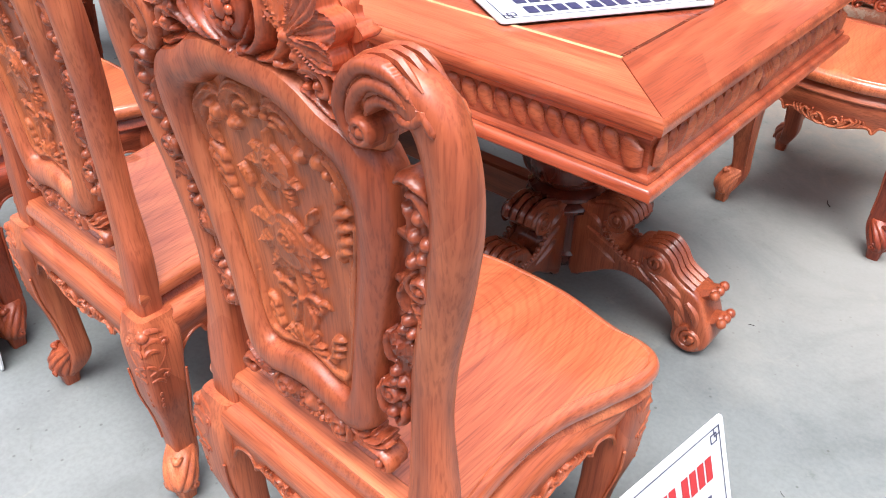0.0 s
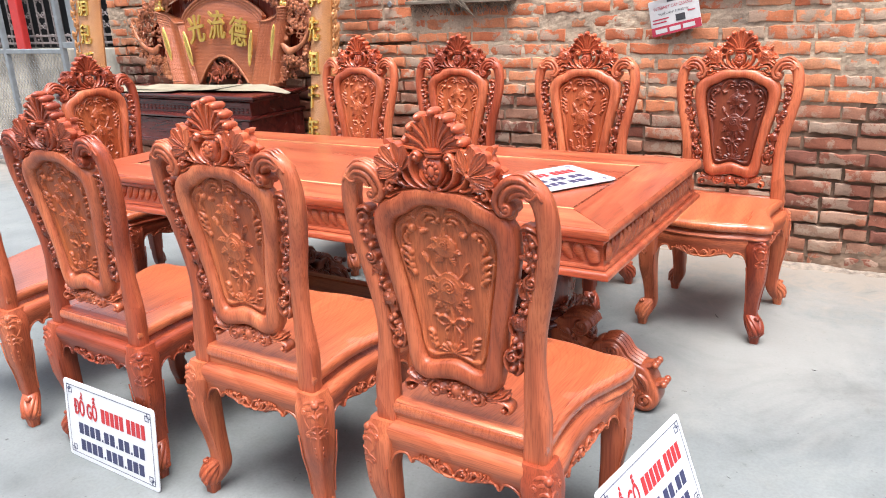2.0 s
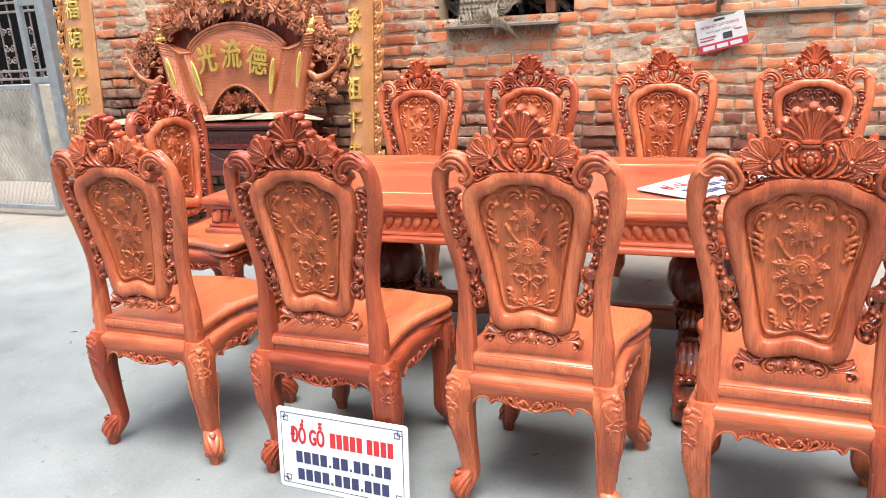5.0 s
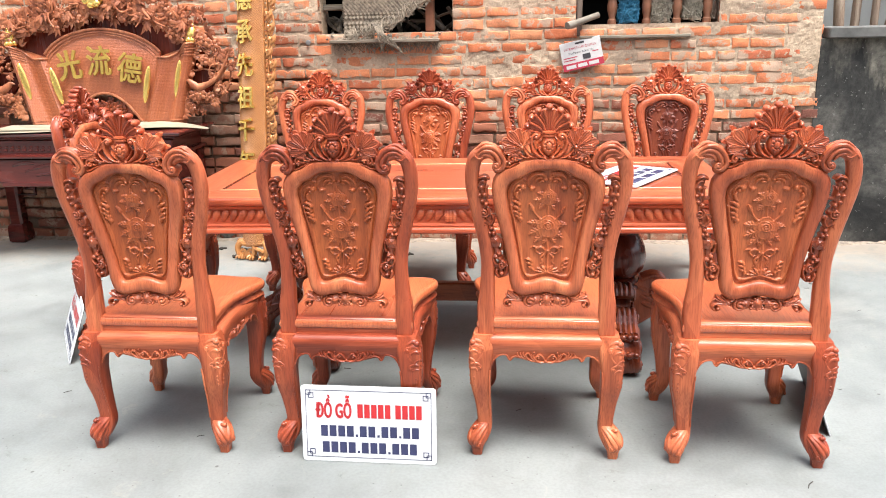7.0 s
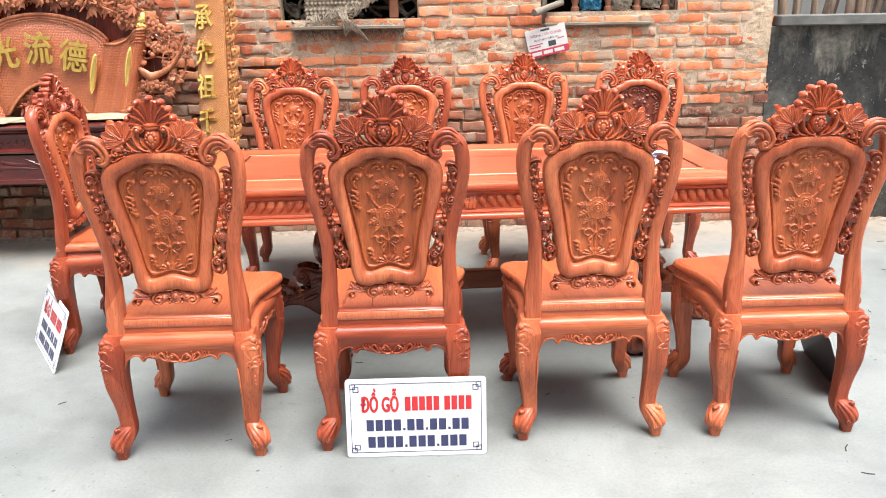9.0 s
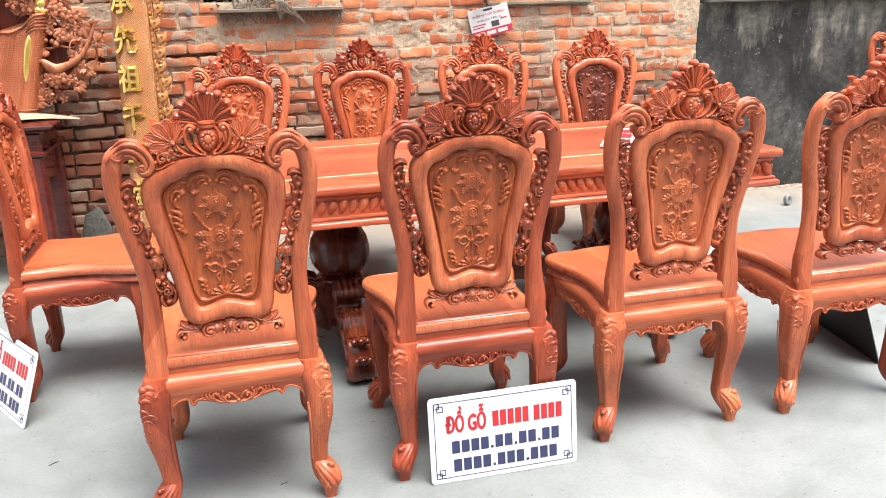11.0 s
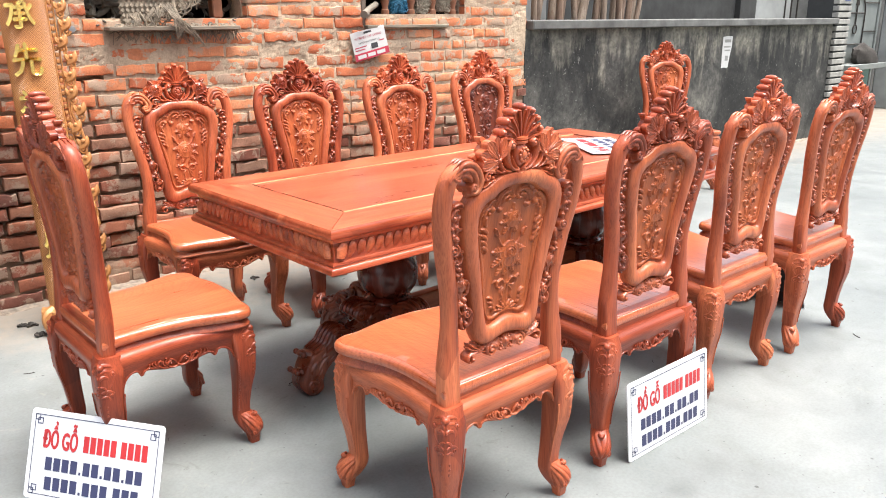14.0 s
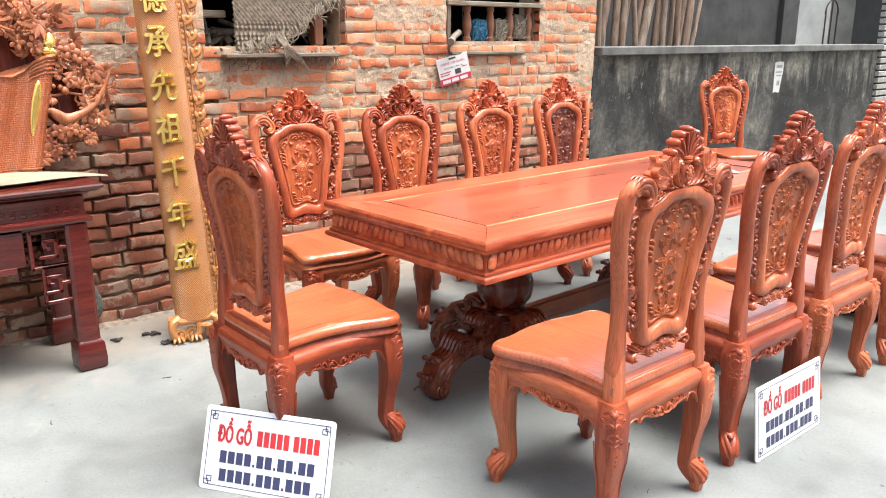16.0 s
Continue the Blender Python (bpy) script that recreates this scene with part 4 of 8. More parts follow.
def stile_shape(s):
    """A back post, and the leaf scrolls carved over its curled end, one for each face."""
    sh = Shape()
    leaves = []
    def flip(q):
        return q.moved(lambda x, y, z: (x * s, y, z))
    n = 64
    p = spline(STILE, n)
    r = np.interp(np.linspace(0, 1, n), np.linspace(0, 1, len(STILE_R)), STILE_R)
    sq = np.interp(p[:, 1], (0.5, 0.66), (1.0, 0.0))
    tops = p[:, 1]
    path = np.stack([p[:, 0], np.zeros(n), p[:, 1]], 1)
    t = np.gradient(path, axis=0)
    t /= np.linalg.norm(t, axis=1)[:, None]
    side = np.cross(t, (0, 1, 0))
    a = np.arange(14) * 2 * np.pi / 14
    rings = []
    for i in range(n):
        e = 2 / (2.3 + 3.0 * sq[i])
        c = np.sign(np.cos(a)) * np.abs(np.cos(a)) ** e
        q = np.sign(np.sin(a)) * np.abs(np.sin(a)) ** e
        rings.append(path[i] + np.outer(c * r[i], side[i]) + np.outer(q * min(r[i], 0.0225) * (1.0 if tops[i] < 1.06 else 1.05), (0, 1, 0)))
    sh.loft(rings)
    leaned(sh)
    # leaf-like scroll chiselled over the curled end, on both faces
    for sd, step in ((-1, 0.0019), (1, 0.0028)):
        q = Relief(0.120, 0.262, 1.005, 1.110, step)
        q.stroke([(0.232, 1.072), (0.206, 1.094), (0.176, 1.094), (0.152, 1.074), (0.140, 1.046), (0.152, 1.022), (0.172, 1.022)], 0.0085, 0.011, 0, 0.0, (0.2, 0.6), False)
        q.stroke([(0.226, 1.066), (0.204, 1.082), (0.180, 1.080), (0.162, 1.062), (0.156, 1.042), (0.166, 1.032)], 0.0075, 0.012, 0, 0.0, (0.2, 0.6), False)
        q.stroke([(0.214, 1.066), (0.198, 1.070), (0.182, 1.064), (0.172, 1.050)], 0.0062, 0.010, 0, 0.0, (0.2, 0.5), False)
        q.stroke([(0.238, 1.076), (0.228, 1.062), (0.216, 1.058), (0.206, 1.064)], 0.0050, 0.009, 0, 0.0, (0.3, 0.5), False)
        q.stroke([(0.246, 1.052), (0.238, 1.066), (0.224, 1.078)], 0.0045, 0.008, 0, 0.0, (0.3, 0.3), False)
        q.spiral((0.165, 1.034), 0.0135, 200, 1.4, 0.0052, 0.013, 0.0, False)
        leaves.append(flip(Shape().join(q.side(sd, 0.0165))))
    for y in (-0.012, 0.0, 0.012):
        ridge = Shape().tube(spline([(0.232, y * 1.2, 1.086), (0.205, y, 1.105), (0.172, y * 0.9, 1.098), (0.146, y * 0.8, 1.074)], 8), 0.0045 * np.array([0.3, 0.8, 1, 1, 1, 1, 0.8, 0.4]), 6)
        leaves[0].join(flip(leaned(ridge)))
    return flip(sh), leaves


FRAME_OUT = [(0.0, 1.060), (0.045, 1.062), (0.085, 1.052), (0.115, 1.034), (0.150, 1.022), (0.176, 0.990), (0.181, 0.945), (0.172, 0.885), (0.156, 0.820), (0.140, 0.750), (0.129, 0.690), (0.124, 0.635), (0.110, 0.598), (0.078, 0.584), (0.040, 0.592)]
FRAME_IN = [(0.0, 1.020), (0.032, 1.019), (0.062, 1.010), (0.085, 0.994), (0.112, 0.984), (0.128, 0.962), (0.131, 0.930), (0.124, 0.880), (0.112, 0.820), (0.100, 0.755), (0.091, 0.700), (0.084, 0.662), (0.074, 0.640), (0.052, 0.640), (0.026, 0.649)]


def closed_outline(half, low, n=72):
    pts = list(half) + [(0.0, low)] + [(-x, z) for x, z in half[:0:-1]]
    return spline(pts, n, True)


def frame_shape():
    o, i = closed_outline(FRAME_OUT, 0.598), closed_outline(FRAME_IN, 0.654)
    rings = []
    for s, y in ((0.06, -0.014), (0.16, -0.0235), (0.38, -0.0285), (0.62, -0.0280), (0.84, -0.0255), (0.94, -0.0205), (0.985, -0.0125), (1.04, -0.003),
                 (1.04, 0.003), (0.985, 0.0125), (0.94, 0.0205), (0.84, 0.0255), (0.62, 0.0280), (0.38, 0.0285), (0.16, 0.0235), (0.06, 0.014), (0.0, 0.006), (0.0, -0.006)):
        p = o * (1 - s) + i * s
        rings.append(np.stack([p[:, 0], np.full(len(p), y), p[:, 1]], 1))
    return leaned(Shape().loft(rings, loop=True))


def panel_shape():
    """The shield's panel: leaf-scroll border, two roses on a tied stem, carved on both faces."""
    inner = closed_outline(FRAME_IN, 0.654, 120)
    mid = np.array([0.0, 0.83])
    sh = Shape()
    for sd, step in ((-1, 0.0017), (1, 0.0020)):
        q = Relief(-0.134, 0.134, 0.640, 1.024, step, 0.0)
        ring = mid + (inner - mid) * 0.925
        rim = [p for p in ring if p[1] < 0.905 and p[0] > 0.0]
        q.stroke(rim[::6] + [rim[-1]], 0.0042, 0.0055, 0, 0.0, (1, 1))
        q.stroke([(x - 0.008, z) for x, z in rim[:-20:6] if z > 0.70], 0.0024, 0.0035, 0, 0.0, (0.5, 0.2))
        q.stroke([(0.0, 0.668), (0.022, 0.664), (0.046, 0.656), (0.066, 0.658)], 0.0042, 0.0055, 0, 0.0, (1, 1))
        # crowning leaves
        q.stroke([(0.005, 0.984), (0.016, 1.003), (0.038, 1.005), (0.056, 0.992), (0.064, 0.970), (0.056, 0.958)], 0.0085, 0.0088, 2)
        q.stroke([(0.014, 0.988), (0.028, 0.992), (0.040, 0.984), (0.044, 0.972)], 0.0060, 0.0075, 1)
        q.stroke([(0.012, 0.978), (0.022, 0.982), (0.031, 0.975)], 0.0045, 0.0065)
        q.bead((0.008, 0.988), 0.0065, 0.008)
        q.bead((0.052, 0.958), 0.0085, 0.0095)
        q.bead((0.044, 0.960), 0.0055, 0.007)
        # shoulder scrolls
        q.stroke([(0.066, 0.984), (0.082, 0.990), (0.100, 0.978), (0.116, 0.962), (0.124, 0.936), (0.121, 0.905)], 0.0082, 0.0085, 2, 0.0, (0.3, 0.2))
        q.stroke([(0.082, 0.966), (0.098, 0.966), (0.108, 0.948), (0.108, 0.926)], 0.0062, 0.0075, 1)
        q.bead((0.080, 0.962), 0.0100, 0.0098)
        q.bead((0.090, 0.952), 0.0065, 0.008)
        q.stroke([(0.094, 0.948), (0.101, 0.938), (0.098, 0.925), (0.089, 0.920)], 0.0056, 0.0075)
        for k, (x, z) in enumerate(((0.099, 0.905), (0.100, 0.888), (0.099, 0.871), (0.094, 0.855))):
            q.stroke([(x + 0.014, z + 0.011), (x + 0.002, z + 0.007), (x - 0.007, z - 0.002), (x - 0.004, z - 0.009)], 0.0062, 0.0078, 0, 0.0, (0.3, 0.6))
        q.stroke([(0.110, 0.868), (0.103, 0.83), (0.094, 0.79), (0.086, 0.745), (0.080, 0.705)], 0.0042, 0.0055)
        # corner commas and the lotus at the foot
        for x, z in ((0.062, 0.706), (0.060, 0.692), (0.056, 0.678)):
            q.stroke([(x + 0.008, z + 0.009), (x - 0.003, z + 0.007), (x - 0.009, z), (x - 0.005, z - 0.006)], 0.0050, 0.0070, 0, 0.0, (0.3, 0.6))
        q.blade((0.0, 0.668), (0.0, 0.698), 0.010, 0.0065, 2)
        for tip, w in (((0.020, 0.694), 0.008), ((0.034, 0.684), 0.007), ((0.042, 0.672), 0.006)):
            q.blade((0.002, 0.669), tip, w, 0.006, 2, 0.0, True)
        # stem, ribbon and buds
        q.stroke([(0.0, 0.695), (0.003, 0.74), (-0.002, 0.785), (0.0, 0.83), (0.001, 0.90)], 0.0034, 0.0045, 0, 0.0, (1, 1), False)
        q.stroke([(-0.016, 0.700), (-0.008, 0.73), (0.0, 0.752)], 0.0034, 0.0050, 0, 0.0, (1, 1), False)
        q.stroke([(0.004, 0.742), (0.020, 0.757), (0.038, 0.748), (0.028, 0.734), (0.010, 0.738)], 0.0040, 0.0062)
        q.stroke([(0.030, 0.746), (0.042, 0.758), (0.054, 0.752)], 0.0040, 0.0058)
        q.stroke([(0.006, 0.736), (0.020, 0.720), (0.016, 0.704), (0.026, 0.696)], 0.0036, 0.0055)
        q.bead((0.001, 0.744), 0.0065, 0.0075, 0.0, False)
        for a, b, c, w in (((-0.016, 0.845), (-0.036, 0.866), (-0.050, 0.888), 0.0030), ((0.018, 0.845), (0.034, 0.860), (0.046, 0.876), 0.0030)):
            q.stroke([a, b, c], w, 0.0045, 0, 0.0, (1, 1), False)
            e = np.sign(c[0]) * 0.010
            q.blade((c[0] - e * 0.4, c[1] - 0.006), (c[0] + e, c[1] + 0.020), 0.0085, 0.0085, 1)
            q.blade((c[0] - e * 0.4, c[1] - 0.004), (c[0] + e * 0.1, c[1] + 0.012), 0.0055, 0.0065, 1)
        q.blade((0.0, 0.948), (0.001, 0.972), 0.0065, 0.0065, 1)
        # leaves round the two roses
        for a, b, w in (((-0.022, 0.838), (-0.066, 0.842), 0.014), ((-0.022, 0.820), (-0.062, 0.800), 0.015), ((-0.012, 0.805), (-0.044, 0.772), 0.014), ((-0.004, 0.80), (-0.014, 0.764), 0.010),
                        ((0.024, 0.836), (0.062, 0.836), 0.013), ((0.020, 0.814), (0.050, 0.786), 0.014), ((0.006, 0.80), (0.026, 0.768), 0.011),
                        ((-0.014, 0.922), (-0.046, 0.920), 0.011), ((-0.010, 0.908), (-0.030, 0.886), 0.012), ((0.012, 0.920), (0.040, 0.914), 0.011), ((0.008, 0.906), (0.022, 0.884), 0.011), ((-0.014, 0.934), (-0.034, 0.944), 0.009)):
            q.blade(a, b, w, 0.0058, 4)
        q.bloom((0.002, 0.828), 0.041, 0.0105, 0.0, False, 3)
        q.bloom((0.001, 0.928), 0.029, 0.0095, 0.0, False, 8)
        q.h *= 1.22
        sh.join(q.side(sd, 0.0075, mid + (inner - mid) * 1.03))
    return sh


def side_carving_shape(s):
    """The pierced vine between a post and the shield."""
    sh = Shape()
    for sd, step in ((-1, 0.0019), (1, 0.0028)):
        q = Relief(0.118, 0.246, 0.638, 1.004, step)
        one = dict(both=False)
        core = [(0.206, 0.985), (0.212, 0.950), (0.205, 0.915), (0.206, 0.885), (0.190, 0.85), (0.186, 0.815), (0.168, 0.78), (0.166, 0.74), (0.151, 0.71), (0.152, 0.68), (0.146, 0.658)]
        q.stroke(core, 0.0105, 0.005, 1, 0.0, (1, 1), False)
        # leaf that crowns it
        q.stroke([(0.186, 0.985), (0.200, 0.998), (0.220, 0.992), (0.230, 0.976)], 0.0075, 0.012, 1, **one)
        q.stroke([(0.196, 0.978), (0.212, 0.984), (0.226, 0.962), (0.222, 0.945)], 0.0075, 0.011, 1, **one)
        q.stroke([(0.190, 0.968), (0.200, 0.955), (0.198, 0.930), (0.206, 0.905)], 0.0065, 0.009, 1, **one)
        for x, z, r in ((0.214, 0.962, 0.0095), (0.220, 0.936, 0.0085), (0.205, 0.938, 0.0080), (0.213, 0.916, 0.0080), (0.199, 0.905, 0.0085), (0.183, 0.822, 0.0085), (0.176, 0.806, 0.0080), (0.188, 0.806, 0.0075), (0.158, 0.733, 0.0085), (0.168, 0.722, 0.0080), (0.156, 0.716, 0.0075)):
            q.bead((x, z), r, 0.013, 0.0, False)
        q.spiral((0.205, 0.876), 0.0165, 120, 1.6, 0.0048, 0.012, 0.0, False)
        q.stroke([(0.216, 0.895), (0.222, 0.876), (0.212, 0.856), (0.198, 0.852)], 0.006, 0.010, 1, **one)
        q.stroke([(0.182, 0.872), (0.176, 0.852), (0.184, 0.836), (0.196, 0.838)], 0.0065, 0.011, 1, **one)
        q.blade((0.196, 0.858), (0.208, 0.826), 0.013, 0.012, 3)
        q.bloom((0.170, 0.776), 0.0205, 0.014, 0.0, False, 5)
        q.stroke([(0.188, 0.795), (0.192, 0.775), (0.184, 0.757), (0.170, 0.752)], 0.006, 0.010, 1, **one)
        q.stroke([(0.150, 0.790), (0.146, 0.768), (0.150, 0.748), (0.162, 0.742)], 0.006, 0.010, 1, **one)
        q.stroke([(0.172, 0.735), (0.178, 0.715), (0.170, 0.697), (0.156, 0.692)], 0.0065, 0.011, 1, **one)
        q.spiral((0.150, 0.694), 0.0145, 60, 1.5, 0.0046, 0.012, 0.0, False)
        q.stroke([(0.134, 0.705), (0.131, 0.682), (0.138, 0.660), (0.152, 0.650)], 0.0075, 0.012, 1, **one)
        q.stroke([(0.164, 0.685), (0.168, 0.668), (0.160, 0.652), (0.148, 0.648)], 0.0070, 0.011, 1, **one)
        q.bead((0.150, 0.664), 0.0090, 0.013, 0.0, False)
        for z, x0, x1 in ((0.925, 0.172, 0.238), (0.862, 0.165, 0.222), (0.775, 0.142, 0.204), (0.690, 0.122, 0.195)):
            q.stroke([(x0, z + 0.004), ((x0 + x1) / 2, z), (x1, z - 0.003)], 0.0062, 0.003, 0, 0.0, (1, 1), False)
        q.h = np.where(q.h > 0, q.h * 1.25, q.h)
        sh.join(q.side(sd, 0.007))
    return sh.moved(lambda x, y, z: (x * s, y, z))


def lower_carving_shape():
    """Scrolled leaves either side of a beaded boss, below the shield."""
    sh = Shape()
    for sd, step in ((-1, 0.0019), (1, 0.0028)):
        q = Relief(-0.196, 0.196, 0.510, 0.612, step)
        q.stroke([(0.0, 0.582), (0.04, 0.579), (0.08, 0.578), (0.118, 0.586)], 0.0105, 0.004, 0, 0.0, (1, 0.7))
        q.bead((0.0, 0.574), 0.0185, 0.012, 0.0, False, 0.0200)
        for a in range(12):
            q.bead((0.0180 * math.cos(a * math.pi / 6), 0.574 + 0.0200 * math.sin(a * math.pi / 6)), 0.0050, 0.011, 0.0, False)
        q.bead((0.0, 0.576), 0.0110, 0.016, 0.0, False, 0.0130)
        q.bloom((0.037, 0.571), 0.0165, 0.015, 0.0, True, 4)
        q.spiral((0.055, 0.567), 0.0190, 60, -1.5, 0.0055, 0.013)
        q.stroke([(0.060, 0.590), (0.088, 0.582), (0.106, 0.590), (0.114, 0.606)], 0.0075, 0.012, 2)
        q.stroke([(0.074, 0.579), (0.102, 0.580), (0.124, 0.590), (0.134, 0.604)], 0.0075, 0.012, 2)
        q.stroke([(0.076, 0.572), (0.100, 0.575), (0.124, 0.582), (0.145, 0.594)], 0.0062, 0.011, 1)
        q.stroke([(0.068, 0.560), (0.094, 0.569), (0.120, 0.573), (0.138, 0.566), (0.139, 0.552), (0.127, 0.546), (0.120, 0.553)], 0.0066, 0.012, 1)
        q.bead((0.123, 0.554), 0.0080, 0.013)
        for x, z in ((0.072, 0.558), (0.020, 0.556), (0.076, 0.588)):
            q.bead((x, z), 0.0062, 0.012)
        q.h = np.where(q.h > 0, q.h * 1.15, q.h)
        sh.join(q.side(sd, 0.006))
    return sh


def crest_carving_shape():
    """Pierced scrolls that hold the urn, with a veined leaf behind or a rose in front on either hand."""
    sh = Shape()
    for sd, step in ((-1, 0.0017), (1, 0.0026)):
        q = Relief(-0.178, 0.178, 1.020, 1.180, step)
        q.stroke([(0.0, 1.060), (0.050, 1.057), (0.090, 1.046), (0.132, 1.030)], 0.0068, 0.004, 0, 0.0, (1, 0.6))
        # the pair of C-scrolls on either side of the urn
        q.stroke([(0.006, 1.058), (0.028, 1.064), (0.046, 1.080), (0.054, 1.102), (0.052, 1.124), (0.042, 1.135), (0.033, 1.129), (0.036, 1.119)], 0.0088, 0.017, 1, 0.0, (0.4, 0.7))
        q.bead((0.040, 1.125), 0.0095, 0.019)
        q.stroke([(0.004, 1.062), (0.018, 1.070), (0.030, 1.084), (0.036, 1.102)], 0.0058, 0.014, 1, 0.0, (0.5, 0.3))
        # leaves that sweep up beneath the side leaf
        q.stroke([(0.026, 1.058), (0.054, 1.063), (0.072, 1.078), (0.080, 1.100)], 0.0070, 0.015, 1, 0.0, (0.4, 0.4))
        q.stroke([(0.050, 1.058), (0.076, 1.062), (0.094, 1.074), (0.100, 1.092)], 0.0060, 0.013, 1, 0.0, (0.4, 0.4))
        q.stroke([(0.052, 1.118), (0.070, 1.116), (0.088, 1.108)], 0.0068, 0.010, 0, 0.0, (0.8, 0.8))
        # scrolls that run down to the posts
        q.stroke([(0.086, 1.060), (0.106, 1.070), (0.122, 1.066), (0.125, 1.053), (0.115, 1.048), (0.109, 1.055)], 0.0055, 0.014, 0, 0.0, (0.5, 0.7))
        q.bead((0.1145, 1.0565), 0.0062, 0.016)
        q.stroke([(0.098, 1.086), (0.122, 1.084), (0.140, 1.070), (0.147, 1.050), (0.140, 1.035)], 0.0066, 0.014, 1, 0.0, (0.5, 0.4))
        q.stroke([(0.082, 1.046), (0.104, 1.040), (0.124, 1.030), (0.140, 1.033)], 0.0056, 0.012, 1, 0.0, (0.6, 0.5))
        for x, z, r in ((0.012, 1.060, 0.0085), (0.064, 1.062, 0.0060), (0.090, 1.076, 0.0056), (0.132, 1.048, 0.0060), (0.006, 1.053, 0.0060), (0.100, 1.052, 0.0050)):
            q.bead((x, z), r, 0.016)
        if sd < 0:
            # a broad veined leaf of seven lobes
            for k, (deg, ln, w) in enumerate(((132, 0.048, 0.0125), (104, 0.058, 0.0140), (76, 0.064, 0.0150), (48, 0.070, 0.0160), (20, 0.072, 0.0160), (-8, 0.062, 0.0150), (-36, 0.044, 0.0125))):
                a = radians(deg)
                q.blade((0.082, 1.092), (0.082 + ln * math.cos(a), 1.092 + ln * math.sin(a)), w, 0.0080 + 0.0018 * (k % 2), 3, 0.0060, True, 1.7, 0.05)
            q.bead((0.084, 1.093), 0.0080, 0.018)
        else:
            q.bloom((0.104, 1.112), 0.0360, 0.022, 0.0, True, 6)
            for a, b in (((0.086, 1.136), (0.070, 1.156)), ((0.118, 1.138), (0.136, 1.156)), ((0.134, 1.108), (0.160, 1.104)), ((0.126, 1.094), (0.148, 1.080))):
                q.blade(a, b, 0.0120, 0.014, 3, 0.0, True)
        q.h = np.where(q.h > 0, q.h * 1.15, q.h)
        sh.join(q.side(sd, 0.007, None, True))
    return sh


def shell_shape():
    """A fan of seven hollow flutes between thin ribs, each ending in a knob."""
    top = Shape()
    tips = [((0.0, 0.034, 0.055, 0.067)[abs(k)] * (1 if k > 0 else -1), 1.138 + (0.080, 0.069, 0.048, 0.022)[abs(k)]) for k in range(-3, 4)]
    fan = [(-0.020, 1.130), (-0.036, 1.138)] + [(x * 0.97, z - 0.003) for x, z in tips] + [(0.036, 1.138), (0.020, 1.130)]
    top.plate(spline(fan, 60, True), -0.0115, 0.0115, 0.003, 1)
    edges = [(tips[0][0] * 1.06, tips[0][1] - 0.013)] + [((a[0] + b[0]) / 2 * 1.0, (a[1] + b[1]) / 2 - 0.001) for a, b in zip(tips, tips[1:])] + [(tips[-1][0] * 1.06, tips[-1][1] - 0.013)]
    for k, e in enumerate(edges):
        b = (0.0052 * (k - 3.5), 1.134)
        m = (b[0] + (e[0] - b[0]) * 0.36, b[1] + (e[1] - b[1]) * 0.54)
        p = spline([b, m, e], 9)
        for sd in (-1, 1):
            top.tube(np.stack([p[:, 0], sd * np.linspace(0.010, 0.017, 9), p[:, 1]], 1), np.linspace(0.0022, 0.0040, 9), 6, 1.5)
    for k, t in enumerate(tips):
        lean_ = math.degrees(math.atan2(t[0], t[1] - 1.118))
        top.ball((t[0], 0.001, t[1]), (0.0112, 0.0250, 0.0104), 12, 10, (0, lean_, 0))
        b = (0.0052 * (k - 3), 1.136)
        p = spline([b, (b[0] + (t[0] - b[0]) * 0.38, b[1] + (t[1] - b[1]) * 0.55), (t[0] * 0.95, t[1] - 0.010)], 7)
        top.tube(np.stack([p[:, 0], np.full(7, -0.0120), p[:, 1]], 1), np.linspace(0.0012, 0.0028, 7), 5, 1.0)
    return leaned(top)


def urn_shape():
    """The turned urn under the shell, with a beaded medallion on both faces."""
    urn = Shape().lathe([(0.006, 1.062), (0.016, 1.068), (0.0245, 1.086), (0.0265, 1.102), (0.022, 1.118), (0.018, 1.124), (0.025, 1.128), (0.026, 1.133), (0.0215, 1.135), (0.026, 1.138), (0.0255, 1.143), (0.014, 1.146)], (0, 0, 0), 24)
    for sd in (-1, 1):
        for a in range(10):
            w = a * math.pi / 5
            urn.ball((0.0140 * math.cos(w), 0.0240 * sd, 1.099 + 0.0170 * math.sin(w)), (0.0050, 0.0045, 0.0050), 7, 5)
        urn.ball((0, 0.0235 * sd, 1.099), (0.0100, 0.006, 0.0125), 12, 7)
    return leaned(urn)


